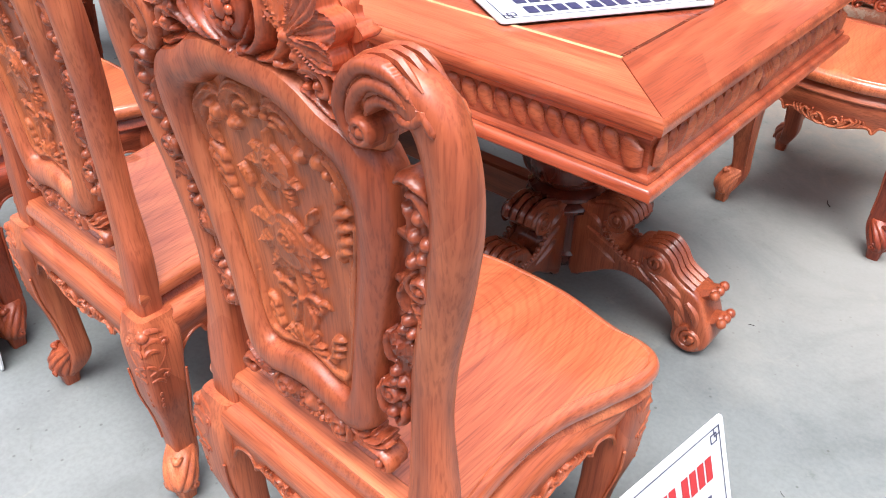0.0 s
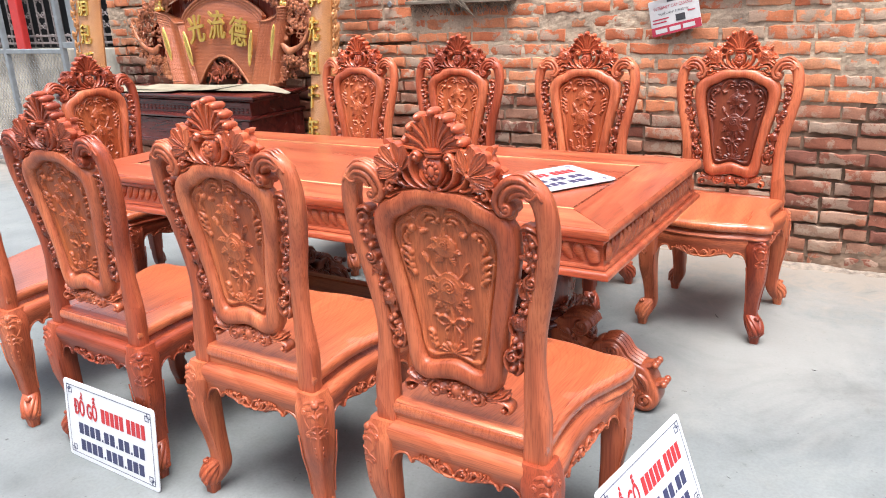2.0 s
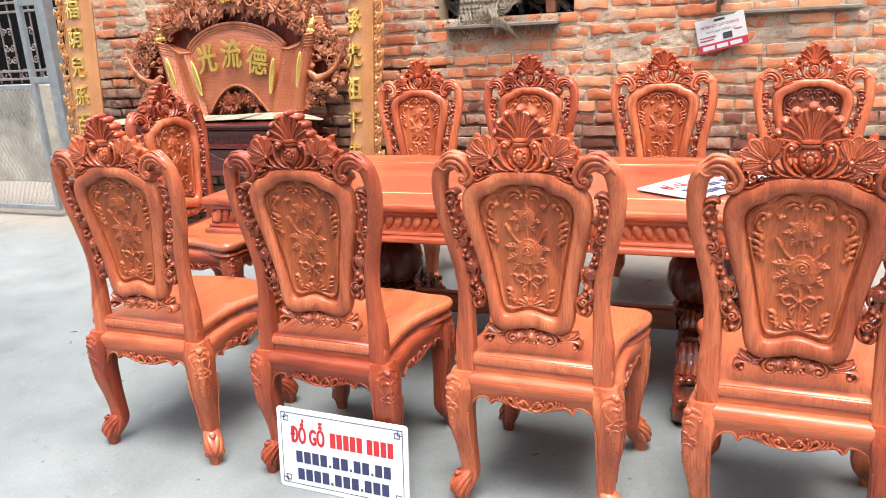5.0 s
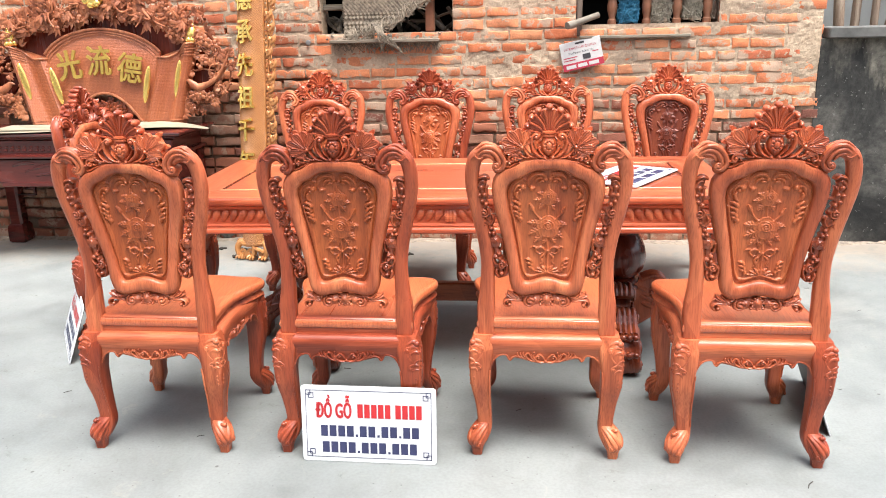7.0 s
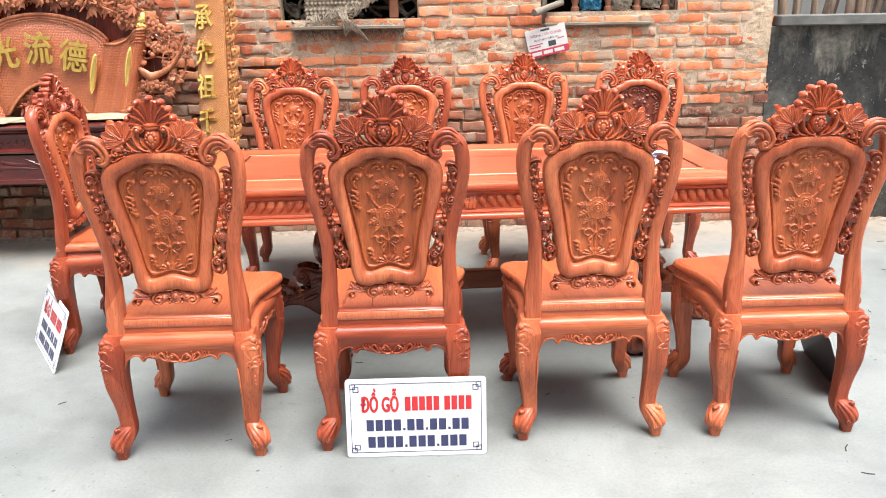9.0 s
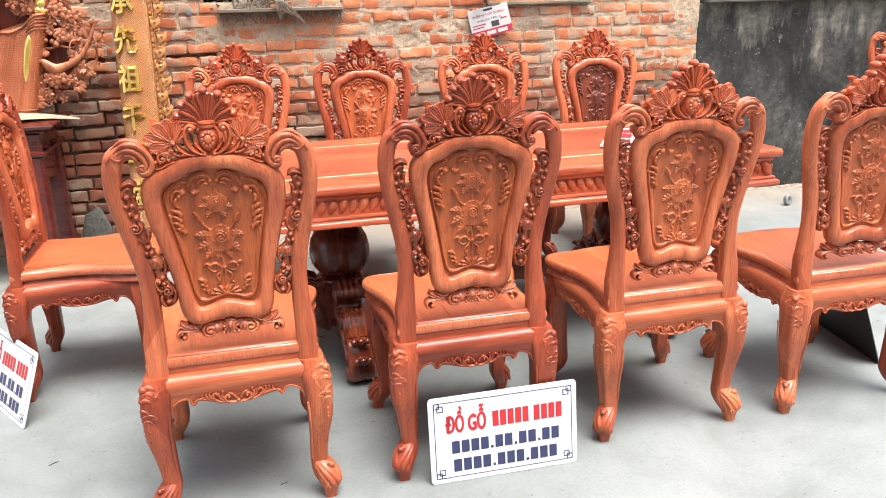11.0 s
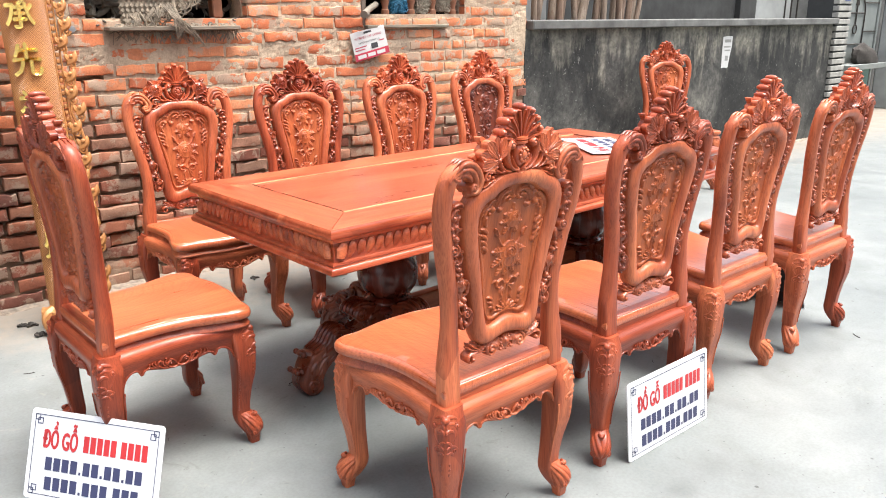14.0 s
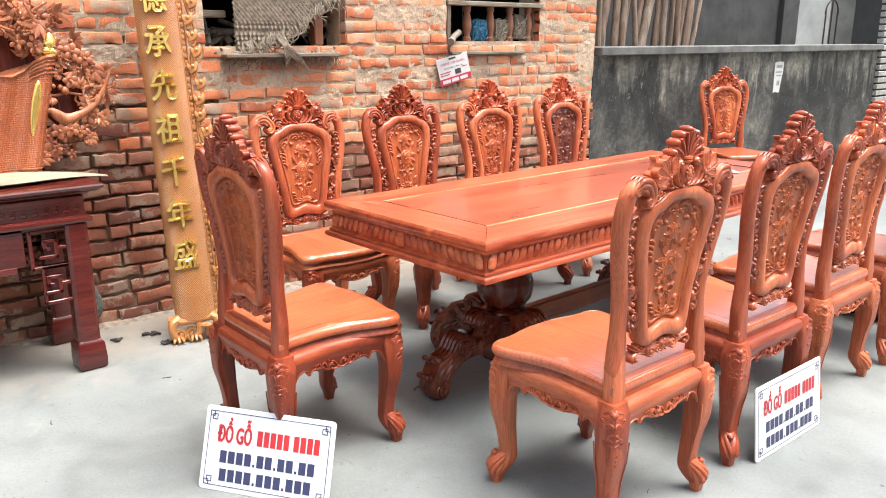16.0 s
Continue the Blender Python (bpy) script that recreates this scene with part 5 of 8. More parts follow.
def dining_chair(m):
    ch = thing("dining_chair", "carved red-brown wooden dining chair with shell crest", "chair", "chairs of the dining set", m=m)
    for sx, sy in ((-1, -1), (1, -1), (-1, 1), (1, 1)):
        leg = part("leg", leg_shape(sx, sy, "leg"), wood_z, ch)
        part("claw_foot", leg_shape(sx, sy, "claw"), wood_z, leg, "carved claw foot")
        part("knee_carving", leg_shape(sx, sy, "knee"), wood_z, leg, "acanthus leaf carved on the knee")
    ap = apron_shape(0.186)
    part("back_apron", ap.mesh("back_apron", wood_x), None, ch, m=pose(0, 0, 0, 0, 0, 180))
    part("front_apron", apron_shape(0.186, 0.024), wood_x, ch)
    side = apron_shape(0.186, -0.020).mesh("side_apron", wood_x)
    for rz in (90, -90):
        part("side_apron", side, None, ch, m=pose(0, 0, 0, 0, 0, rz))
    part("seat_rail", rail_shape(), wood_x, ch)
    part("seat", seat_shape(), wood_seat, ch, "smooth varnished seat with a serpentine front")
    part("back_plank", Shape().box((-0.180, -0.222, 0.446), (0.180, -0.190, 0.5075), 0.004), wood_x, ch)
    for s in (-1, 1):
        post, leaves = stile_shape(s)
        post = part("back_post", post, wood_z, ch)
        for leaf in leaves:
            part("leaf_scroll", leaf, wood_z, post, "leaf scroll carved over the curled end")
    part("back_frame", frame_shape(), wood_z, ch)
    part("back_panel", panel_shape().mesh("back_panel", wood_panel, 70, False), None, ch, "panel carved with a spray of roses")
    for s in (-1, 1):
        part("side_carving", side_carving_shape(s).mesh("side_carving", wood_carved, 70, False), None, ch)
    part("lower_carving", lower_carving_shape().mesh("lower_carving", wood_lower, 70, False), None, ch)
    crest = part("crest", crest_carving_shape().mesh("crest", wood_crest, 50, False), None, ch, "pierced crest of scrolls and leaves")
    part("shell", shell_shape(), wood_crest, crest, "carved fan shell")
    part("urn", urn_shape(), wood_crest, crest)
    return ch


# ---------- the pedestal table ----------
TX0, TX1, TY0, TY1, TZ = -1.279, 1.097, -0.545, 0.435, 0.802


def table_rim(sh, x0, x1, y0, y1, profile):
    """A moulding run round a rectangle; profile: inset and height."""
    rings = []
    for ins, z in profile:
        a, b, c, d = x0 + ins, x1 - ins, y0 + ins, y1 - ins
        rings.append([(a, c, z), (b, c, z), (b, d, z), (a, d, z)])
    return sh.loft(rings, ends=False)


def lobe_mesh(s):
    """A comma-shaped lobe, fat at its head and bent into a tail."""
    pts = [(s * x, y, z) for x, y, z in ((-0.014, 0.004, 0.741), (-0.006, -0.002, 0.738), (0.003, -0.004, 0.727), (0.008, -0.004, 0.713), (0.016, -0.002, 0.701), (0.029, 0.002, 0.694))]
    return Shape().tube(spline(pts, 12), np.array([0.004, 0.0100, 0.0140, 0.0156, 0.0160, 0.0154, 0.0140, 0.0124, 0.0104, 0.0080, 0.0055, 0.002]), 9, 0.72, (0, 1, 0)).mesh("gadroon", wood_x)


def gadroons(length, frieze, turn, dist, lobes):
    """Slanted lobes along one side of the frieze, leaning to its middle from both ends, with a clasp at the middle and at each corner."""
    n = int(length / 2 / 0.0385)
    step = (length / 2 - 0.045) / n
    at = turn @ pose(0, -dist + 0.0305, TZ - 0.802)
    for s in (-1, 1):
        for i in range(n):
            part("gadroon", lobes[s], None, frieze, m=at @ pose(s * (0.026 + step * (i + 0.5)), 0, 0))
        e = length / 2 - 0.02
        part("corner_leaf", Shape().tube([(s * (e - 0.03), -0.002, 0.742), (s * (e - 0.008), -0.010, 0.722), (s * (e - 0.004), -0.010, 0.700)], (0.012, 0.022, 0.016), 8, 0.5), wood_x, frieze, m=at)
    clasp = Shape()
    for k in (-1, 0, 1):
        clasp.tube([(k * 0.012, 0.0, 0.746), (k * 0.016, -0.010, 0.722), (k * 0.014, -0.009, 0.696)], (0.007, 0.012, 0.006), 8, 0.7)
    part("middle_clasp", clasp, wood_x, frieze, m=at)


def bracket_shape():
    """A carved scroll foot in the x-z plane, running outwards along +x from the column."""
    half = 0.050
    out = [(0.060, 0.285), (0.110, 0.305), (0.150, 0.320), (0.192, 0.318), (0.216, 0.296), (0.206, 0.272), (0.182, 0.268), (0.158, 0.258), (0.148, 0.232), (0.162, 0.208), (0.192, 0.202), (0.214, 0.216), (0.226, 0.234), (0.262, 0.244), (0.295, 0.246), (0.322, 0.232), (0.338, 0.208),
           (0.368, 0.186), (0.410, 0.168), (0.432, 0.140), (0.450, 0.100), (0.462, 0.062), (0.455, 0.028), (0.425, 0.004), (0.392, 0.003), (0.368, 0.022), (0.366, 0.055), (0.352, 0.086), (0.315, 0.118), (0.268, 0.140), (0.215, 0.145), (0.165, 0.128), (0.120, 0.098), (0.060, 0.080)]
    sh = Shape().plate(spline(out, 110, True), -half, half, 0.012, 3)
    for sd in (-1, 1):
        y = half
        curl(sh, (0.178, 0.286), 0.029, 200, 1.7, y, 0.010, sd, 24)
        curl(sh, (0.294, 0.215), 0.026, 170, 1.6, y, 0.009, sd, 22)
        curl(sh, (0.415, 0.048), 0.034, 100, 1.8, y, 0.010, sd, 24)
        for k in range(9):
            a = k / 8
            sh.ball((0.150 + 0.10 * a, y * sd, 0.250 - 0.055 * a - 0.020 * math.sin(a * 3.1)), 0.0080, 7, 5)
        for pts in ([(0.10, 0.235), (0.16, 0.210), (0.22, 0.185), (0.28, 0.178)], [(0.26, 0.195), (0.32, 0.165), (0.37, 0.130), (0.395, 0.09)], [(0.11, 0.20), (0.15, 0.182), (0.19, 0.166)], [(0.30, 0.182), (0.345, 0.165), (0.375, 0.150)],
                    [(0.29, 0.165), (0.325, 0.140), (0.345, 0.120)], [(0.09, 0.275), (0.12, 0.265), (0.14, 0.25)], [(0.39, 0.145), (0.415, 0.12), (0.425, 0.085)], [(0.37, 0.115), (0.38, 0.09), (0.385, 0.065)], [(0.25, 0.185), (0.275, 0.165), (0.30, 0.152)]):
            frond(sh, pts, 0.0125, y, 0.75, 10, sd)
    # ridges across the top of each curl, and the two knobs at the toe
    for off in (-0.033, -0.011, 0.011, 0.033):
        sh.tube(spline([(0.110, off, 0.308), (0.160, off, 0.326), (0.205, off, 0.314), (0.218, off, 0.290)], 10), 0.0105, 6)
        sh.tube(spline([(0.255, off, 0.240), (0.296, off, 0.252), (0.326, off, 0.234), (0.350, off, 0.200), (0.395, off, 0.176)], 12), 0.0105, 6)
    for x, z in ((0.425, 0.165), (0.456, 0.098)):
        sh.tube(spline([(x - 0.03, 0, z - 0.006), (x, 0, z + 0.006), (x + 0.018, 0, z + 0.014)], 6), (0.022, 0.021, 0.018, 0.016, 0.016, 0.010), 8, 1.6)
        for sd in (-1, 0, 1):
            sh.ball((x + 0.018, sd * 0.026, z + 0.014), (0.013, 0.014, 0.013), 8, 5)
    return sh


def dining_table():
    cx, cy = (TX0 + TX1) / 2, (TY0 + TY1) / 2
    tb = thing("dining_table", "long red-brown wooden dining table with gadrooned edge", "table", m=pose(cx, cy, 0, 0, 0, 1.3))
    hx, hy = (TX1 - TX0) / 2, (TY1 - TY0) / 2
    # top: four mitred boards round a sunk field
    b, z0 = 0.178, TZ - 0.022
    for sx, sy, long in ((0, -1, True), (0, 1, True), (-1, 0, False), (1, 0, False)):
        e = 0.006
        if long:
            pts = [(-hx + e, hy - e), (hx - e, hy - e), (hx - b - 0.0008, hy - b), (-hx + b + 0.0008, hy - b)]
            quad = [(x, y * sy) for x, y in pts]
        else:
            pts = [(hx - e, -hy + e + 0.0008), (hx - e, hy - e - 0.0008), (hx - b, hy - b - 0.0008), (hx - b, -hy + b + 0.0008)]
            quad = [(x * sx, y) for x, y in pts]
        q = np.array(quad)
        c = q.mean(0)
        rings = [np.column_stack([c + (q - c) * k, np.full(4, z)]) for k, z in ((1.0, z0), (1.0, TZ - 0.0012), (0.9985, TZ))]
        part("border_board", Shape().loft(rings), table_x if long else table_y, tb, smooth=25)
    part("field_panel", Shape().box((-hx + b + 0.008, -hy + b + 0.005, z0), (hx - b - 0.008, hy - b - 0.005, TZ - 0.003), 0.002), table_field, tb, "wide figured field board", smooth=25)
    for s in (-1, 1):
        part("inlay_strip", Shape().box((-hx + b, s * (hy - b - 0.002) - 0.0045, z0), (hx - b, s * (hy - b - 0.002) + 0.0045, TZ + 0.0012), 0.001), wood_light, tb, "pale inlay line", smooth=25)
    for s in (-1, 1):
        part("end_groove", Shape().box((s * (hx - b - 0.004) - 0.0040, -hy + b + 0.006, z0), (s * (hx - b - 0.004) + 0.0040, hy - b - 0.006, TZ + 0.0006), 0.0003), wood_base, tb, "dark joint at the field's end", smooth=25)
    nose = table_rim(Shape(), -hx, hx, -hy, hy, [(0.014, TZ - 0.0008), (0.006, TZ - 0.001), (0.0045, TZ - 0.004), (0.001, TZ - 0.009), (0.0, TZ - 0.018), (0.002, TZ - 0.028), (0.008, TZ - 0.034), (0.018, TZ - 0.037), (0.024, TZ - 0.041), (0.026, TZ - 0.052), (0.05, TZ - 0.052)])
    part("top_nosing", nose, table_x, tb, smooth=35)
    body = table_rim(Shape(), -hx, hx, -hy, hy, [(0.05, TZ - 0.05), (0.030, TZ - 0.050), (0.029, TZ - 0.060), (0.026, TZ - 0.085), (0.023, TZ - 0.112), (0.0155, TZ - 0.116), (0.0135, TZ - 0.121), (0.0155, TZ - 0.125), (0.010, TZ - 0.127), (0.003, TZ - 0.131), (0.0, TZ - 0.137), (0.001, TZ - 0.147), (0.005, TZ - 0.151), (0.06, TZ - 0.151), (0.07, TZ - 0.10)])
    frieze = part("frieze", body, table_x, tb, smooth=35)
    lobes = {s: lobe_mesh(s) for s in (-1, 1)}
    for rz, length, dist in ((0, 2 * hx, hy), (180, 2 * hx, hy), (90, 2 * hy, hx), (-90, 2 * hy, hx)):
        gadroons(length - 0.05, frieze, pose(0, 0, 0, 0, 0, rz), dist, lobes)
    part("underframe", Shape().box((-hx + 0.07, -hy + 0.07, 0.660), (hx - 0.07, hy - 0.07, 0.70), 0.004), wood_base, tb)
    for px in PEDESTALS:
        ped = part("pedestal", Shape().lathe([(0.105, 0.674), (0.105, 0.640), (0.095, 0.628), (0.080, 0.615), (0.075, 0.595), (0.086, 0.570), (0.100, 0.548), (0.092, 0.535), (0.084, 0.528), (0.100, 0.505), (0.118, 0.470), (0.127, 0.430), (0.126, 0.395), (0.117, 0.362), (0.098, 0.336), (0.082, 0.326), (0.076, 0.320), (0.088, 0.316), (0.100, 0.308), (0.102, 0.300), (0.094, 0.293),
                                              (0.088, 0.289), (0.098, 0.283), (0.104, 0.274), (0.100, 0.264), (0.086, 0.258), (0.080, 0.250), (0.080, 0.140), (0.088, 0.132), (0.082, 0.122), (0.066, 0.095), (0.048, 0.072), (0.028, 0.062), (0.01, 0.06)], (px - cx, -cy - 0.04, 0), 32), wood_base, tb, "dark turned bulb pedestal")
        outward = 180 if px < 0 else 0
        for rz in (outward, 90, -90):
            part("scroll_foot", BRACKET_LIT if rz == 0 else BRACKET, None, tb, "carved acanthus scroll foot", m=pose(px - cx, -cy - 0.04, 0, 0, 0, rz))
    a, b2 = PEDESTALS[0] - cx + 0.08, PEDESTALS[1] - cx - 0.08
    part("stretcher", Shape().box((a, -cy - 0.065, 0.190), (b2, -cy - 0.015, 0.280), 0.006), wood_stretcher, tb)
    return tb


PEDESTALS = (-0.66, 0.655)
# one scroll foot in two woods: shade-dark, and paler for the lit east foot
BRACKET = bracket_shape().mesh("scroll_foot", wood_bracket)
BRACKET_LIT = bracket_shape().mesh("scroll_foot", wood_carved)


# ---------- ground and walls ----------
structure("ground", Shape().add([(-250, -250, 0), (250, -250, 0), (250, 250, 0), (-250, 250, 0)], [(0, 1, 2, 3)]), floor_mat, "pale grey polished concrete yard", "ground", 0)

WALL_Y, WALL_X0, WALL_X1, WALL_H = 1.75, -4.15, 2.07, 2.60
OPENINGS = ((-1.165, -0.270, 1.425, 2.02), (0.540, 1.440, 1.450, 2.00))


def in_opening(x, z, grow=0.0):
    return any(a - grow < x < b + grow and c - grow < z < d + grow for a, b, c, d in OPENINGS)


def wall_core():
    """The wall's body round the two openings, behind its brick skin."""
    sh = Shape()
    xs = sorted({WALL_X0, WALL_X1, *(o[0] for o in OPENINGS), *(o[1] for o in OPENINGS)})
    for a, b in zip(xs, xs[1:]):
        hole = [o for o in OPENINGS if o[0] <= (a + b) / 2 <= o[1]]
        for z0, z1 in ([(0, hole[0][2]), (hole[0][3], WALL_H)] if hole else [(0, WALL_H)]):
            sh.box((a, WALL_Y + 0.07, z0), (b, WALL_Y + 0.22, z1), 0.001)
    return sh


brick_wall = structure("wall_north", wall_core(), mortar, "old brick wall with smeared lime mortar and two openings", "wall")


def mortar_skin():
    nx, nz = 560, 236
    xs, zs = np.linspace(WALL_X0, WALL_X1, nx), np.linspace(0, WALL_H, nz)
    verts, faces, mud = [], [], []
    for j, z in enumerate(zs):
        for x in xs:
            n = noise.noise((x * 2.3, z * 4.0, 3.1)) + 0.6 * noise.noise((x * 7.0, z * 13.0, 9.2)) + 0.45 * noise.noise((x * 23.0, z * 30.0, 1.2)) + 0.3 * noise.noise((x * 55.0, z * 60.0, 7.2))
            base = np.interp(z + 0.25 * noise.noise((x * 0.8, 0, 5)), (0.0, 0.12, 0.2, 0.75, 1.05), (0.006, 0.014, 0.026, 0.019, 0.0050))
            old = np.interp(x, (-1.75, -1.2, -0.6), (1.0, 0.8, 0.0)) * np.interp(z, (0.05, 0.2, 1.0, 1.2), (0.4, 1.0, 1.0, 0.0))
            base += 0.024 * old * (0.75 + 0.5 * noise.noise((x * 6.0, z * 6.0, 12.0)))
            # two gaping bed joints where the courses have settled
            for gap, far in ((1.128, -1.12), (1.452 + 0.03 * noise.noise((x * 1.5, 0, 6)), -1.60)):
                if x < far and abs(z - gap) < 0.013:
                    base = 0.05
            right = np.interp(x, (1.2, 2.05), (0.0, 0.004))
            verts.append((x, WALL_Y + base - 0.0088 * n - right, z))
    for j in range(nz - 1):
        for i in range(nx - 1):
            if not in_opening((xs[i] + xs[i + 1]) / 2, (zs[j] + zs[j + 1]) / 2):
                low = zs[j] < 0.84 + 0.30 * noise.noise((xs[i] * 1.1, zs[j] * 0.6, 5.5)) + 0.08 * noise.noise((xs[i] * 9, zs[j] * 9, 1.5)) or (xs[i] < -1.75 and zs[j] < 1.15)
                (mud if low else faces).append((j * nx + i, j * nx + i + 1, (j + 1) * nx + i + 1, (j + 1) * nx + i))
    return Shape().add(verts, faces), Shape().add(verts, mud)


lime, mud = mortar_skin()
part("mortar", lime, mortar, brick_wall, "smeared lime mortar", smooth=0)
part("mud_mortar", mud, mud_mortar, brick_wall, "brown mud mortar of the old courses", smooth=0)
patch = Shape().ball((0, 0, 0), 1.0, 24, 14)
patch.moved(lambda x, y, z: (-1.93 + 0.085 * x * (1 + 0.3 * noise.noise((x, z, 1))), WALL_Y - 0.005 + 0.022 * y, 0.13 + 0.13 * z * (1 + 0.3 * noise.noise((x, z, 4)))))
part("cement_patch", patch, cement_dark, brick_wall, "rough grey cement patch")

# dirt swept against the wall's foot
rng = random.Random(4)
dirt = Shape()
dx, dy = np.linspace(-4.1, 7.4, 700), np.linspace(0, 1, 9)
dv = []
for a in dx:
    w = 0.105 + 0.06 * noise.noise((a * 1.7, 0.3, 0)) + 0.035 * noise.noise((a * 7.0, 1.3, 0)) + 0.025 * noise.noise((a * 25.0, 4.3, 0))
    for b in dy:
        dv.append((a, WALL_Y + 0.05 - (w + 0.03) * b, 0.020 * (1 - b) ** 1.4 + 0.010 * (1.1 - b) * noise.noise((a * 22, b * 4, 2)) - 0.0015))
dirt.add(dv, [(i * 9 + j, i * 9 + j + 1, (i + 1) * 9 + j + 1, (i + 1) * 9 + j) for i in range(699) for j in range(8)])
tagged(part("dirt_strip", dirt, dirt_mat), "sandy dirt along the foot of the walls", "dirt", "", "stuff")

# the blackened boundary wall and its coping
BX0, BX1 = 2.07, 7.45
boundary = structure("wall_east", Shape().box((BX0, WALL_Y, 0), (BX1, WALL_Y + 0.2, 1.335), 0.004), black_render, "cement boundary wall blackened by damp", "wall")
part("coping", Shape().box((BX0 + 0.03, WALL_Y - 0.06, 1.335), (BX1 + 0.02, WALL_Y + 0.26, 1.405), 0.008), cap_mat, boundary, "grey cement coping")


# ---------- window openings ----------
# box behind an opening, its darkness painted near-black
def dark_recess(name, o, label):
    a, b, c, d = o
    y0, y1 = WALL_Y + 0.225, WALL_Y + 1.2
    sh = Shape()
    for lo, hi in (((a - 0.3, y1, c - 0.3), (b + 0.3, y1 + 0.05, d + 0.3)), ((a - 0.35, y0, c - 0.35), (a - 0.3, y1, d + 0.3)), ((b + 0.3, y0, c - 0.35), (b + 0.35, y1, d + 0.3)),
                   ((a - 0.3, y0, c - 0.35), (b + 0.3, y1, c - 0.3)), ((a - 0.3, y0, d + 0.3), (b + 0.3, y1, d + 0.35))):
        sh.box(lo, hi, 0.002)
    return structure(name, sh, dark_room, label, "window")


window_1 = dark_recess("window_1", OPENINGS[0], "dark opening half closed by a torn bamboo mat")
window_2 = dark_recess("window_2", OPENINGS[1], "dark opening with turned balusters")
a, b, c, d = OPENINGS[0]
part("window_sill", Shape().box((-1.085, WALL_Y - 0.075, 1.365), (-0.355, WALL_Y + 0.05, 1.387), 0.004), weathered_x, window_1, "grey weathered plank sill")
rubble = Shape()
q = random.Random(17)
for k in range(46):
    x = a + 0.03 + (b - a - 0.06) * k / 45
    rubble.ball((x, WALL_Y + q.uniform(0.0, 0.10), 1.405 + q.uniform(-0.012, 0.018)), (q.uniform(0.010, 0.024), q.uniform(0.01, 0.03), q.uniform(0.006, 0.012)), 7, 5, (q.uniform(-40, 40), q.uniform(-40, 40), 0))
tagged(part("sill_rubble", rubble, dusty_rubble, window_1, smooth=0), kind="stuff")
part("upright", Shape().box((-0.455, WALL_Y + 0.05, 1.43), (-0.395, WALL_Y + 0.11, 2.0), 0.006), terracotta, window_1)
part("crossbar", Shape().box((a, WALL_Y + 0.12, 1.58), (-0.98, WALL_Y + 0.16, 1.62), 0.006), weathered_x, window_1)
# bundles of old stuff behind the mat
rng = random.Random(8)
junk = Shape()
for k in range(26):
    x = rng.uniform(a + 0.02, b - 0.05)
    junk.tube(spline([(x, WALL_Y + rng.uniform(0.16, 0.3), 1.44), (x + rng.uniform(-0.08, 0.08), WALL_Y + 0.2, 1.5), (x + rng.uniform(-0.2, 0.2), WALL_Y + rng.uniform(0.15, 0.3), 1.47 + rng.uniform(0, 0.12))], 6), rng.uniform(0.008, 0.022), 6)
part("stored_rag", junk, dusty_rubble, window_1)

# torn woven mat hanging in the first opening
mat = thing("bamboo_mat", "torn grey woven bamboo mat hung in the opening", "mat")
weave = Shape()
rng = random.Random(3)


def mat_low(u):
    """Ragged lower edge of the mat along its width."""
    return float(np.interp(u, (0, 0.15, 0.35, 0.5, 0.62, 0.8, 1.0), (1.41, 1.425, 1.47, 1.52, 1.58, 1.66, 1.74))) + 0.02 * noise.noise((u * 30, 2, 1))


for s in (-1, 1):
    for k in range(64):
        x0 = -1.75 + k * 0.026 if s > 0 else -1.20 + k * 0.026
        pts = []
        for z in np.arange(2.05, 1.36, -0.0125):
            x = x0 + s * (2.05 - z) * 0.92
            u = (x + 0.985) / 0.70
            if -0.02 <= u <= 1.0 and z > mat_low(u) - rng.choice((0.0, 0.0, 0.03, 0.05)):
                wob = 0.0035 if (int((x + z) / 0.026) + k) % 2 else -0.0035
                pts.append((x, WALL_Y + 0.012 - 0.03 * (2.05 - z) + wob * s, z))
        if len(pts) > 4:
            weave.tube(np.array(pts), 0.0082, 4, 0.16, (0, 1, 0))
tagged(part("woven_bamboo", weave, bamboo, mat, smooth=0), kind="stuff")
frayed = Shape()
for k in range(70):
    u = rng.random()
    x, z = -0.985 + 0.70 * u, mat_low(u)
    frayed.tube(spline([(x, WALL_Y - 0.05, z + 0.04), (x + rng.uniform(-0.04, 0.04), WALL_Y - 0.06 - rng.random() * 0.02, z - 0.02), (x + rng.uniform(-0.08, 0.08), WALL_Y - 0.055, z - rng.uniform(0.03, 0.07))], 4), 0.0032, 4, 0.5)
for k in range(150):
    x = rng.uniform(-1.04, -0.36)
    frayed.tube(spline([(x, WALL_Y - 0.03, 1.40), (x + rng.uniform(-0.03, 0.03), WALL_Y - 0.05, 1.375), (x + rng.uniform(-0.06, 0.06), WALL_Y - 0.035, 1.355 - rng.random() * 0.060)], 4), 0.0026, 4, 0.5)
tagged(part("frayed_edge", frayed, bamboo, mat, smooth=0), kind="stuff")
rag = Shape()
for k in range(26):
    o = rng.uniform(-0.03, 0.03)
    e = rng.uniform(-0.07, 0.10)
    rag.tube(spline([(-0.76 + o, WALL_Y - 0.07, 1.485), (-0.735 + o * 0.7, WALL_Y - 0.10, 1.43), (-0.71 + o + e * 0.3, WALL_Y - 0.10, 1.385), (-0.68 + e, WALL_Y - 0.085, 1.37 - abs(e) * 0.9)], 9), 0.0052 * np.linspace(1, 0.4, 9), 4, 0.5)
part("torn_rag", rag, bamboo, mat, "hanging shred of sacking")

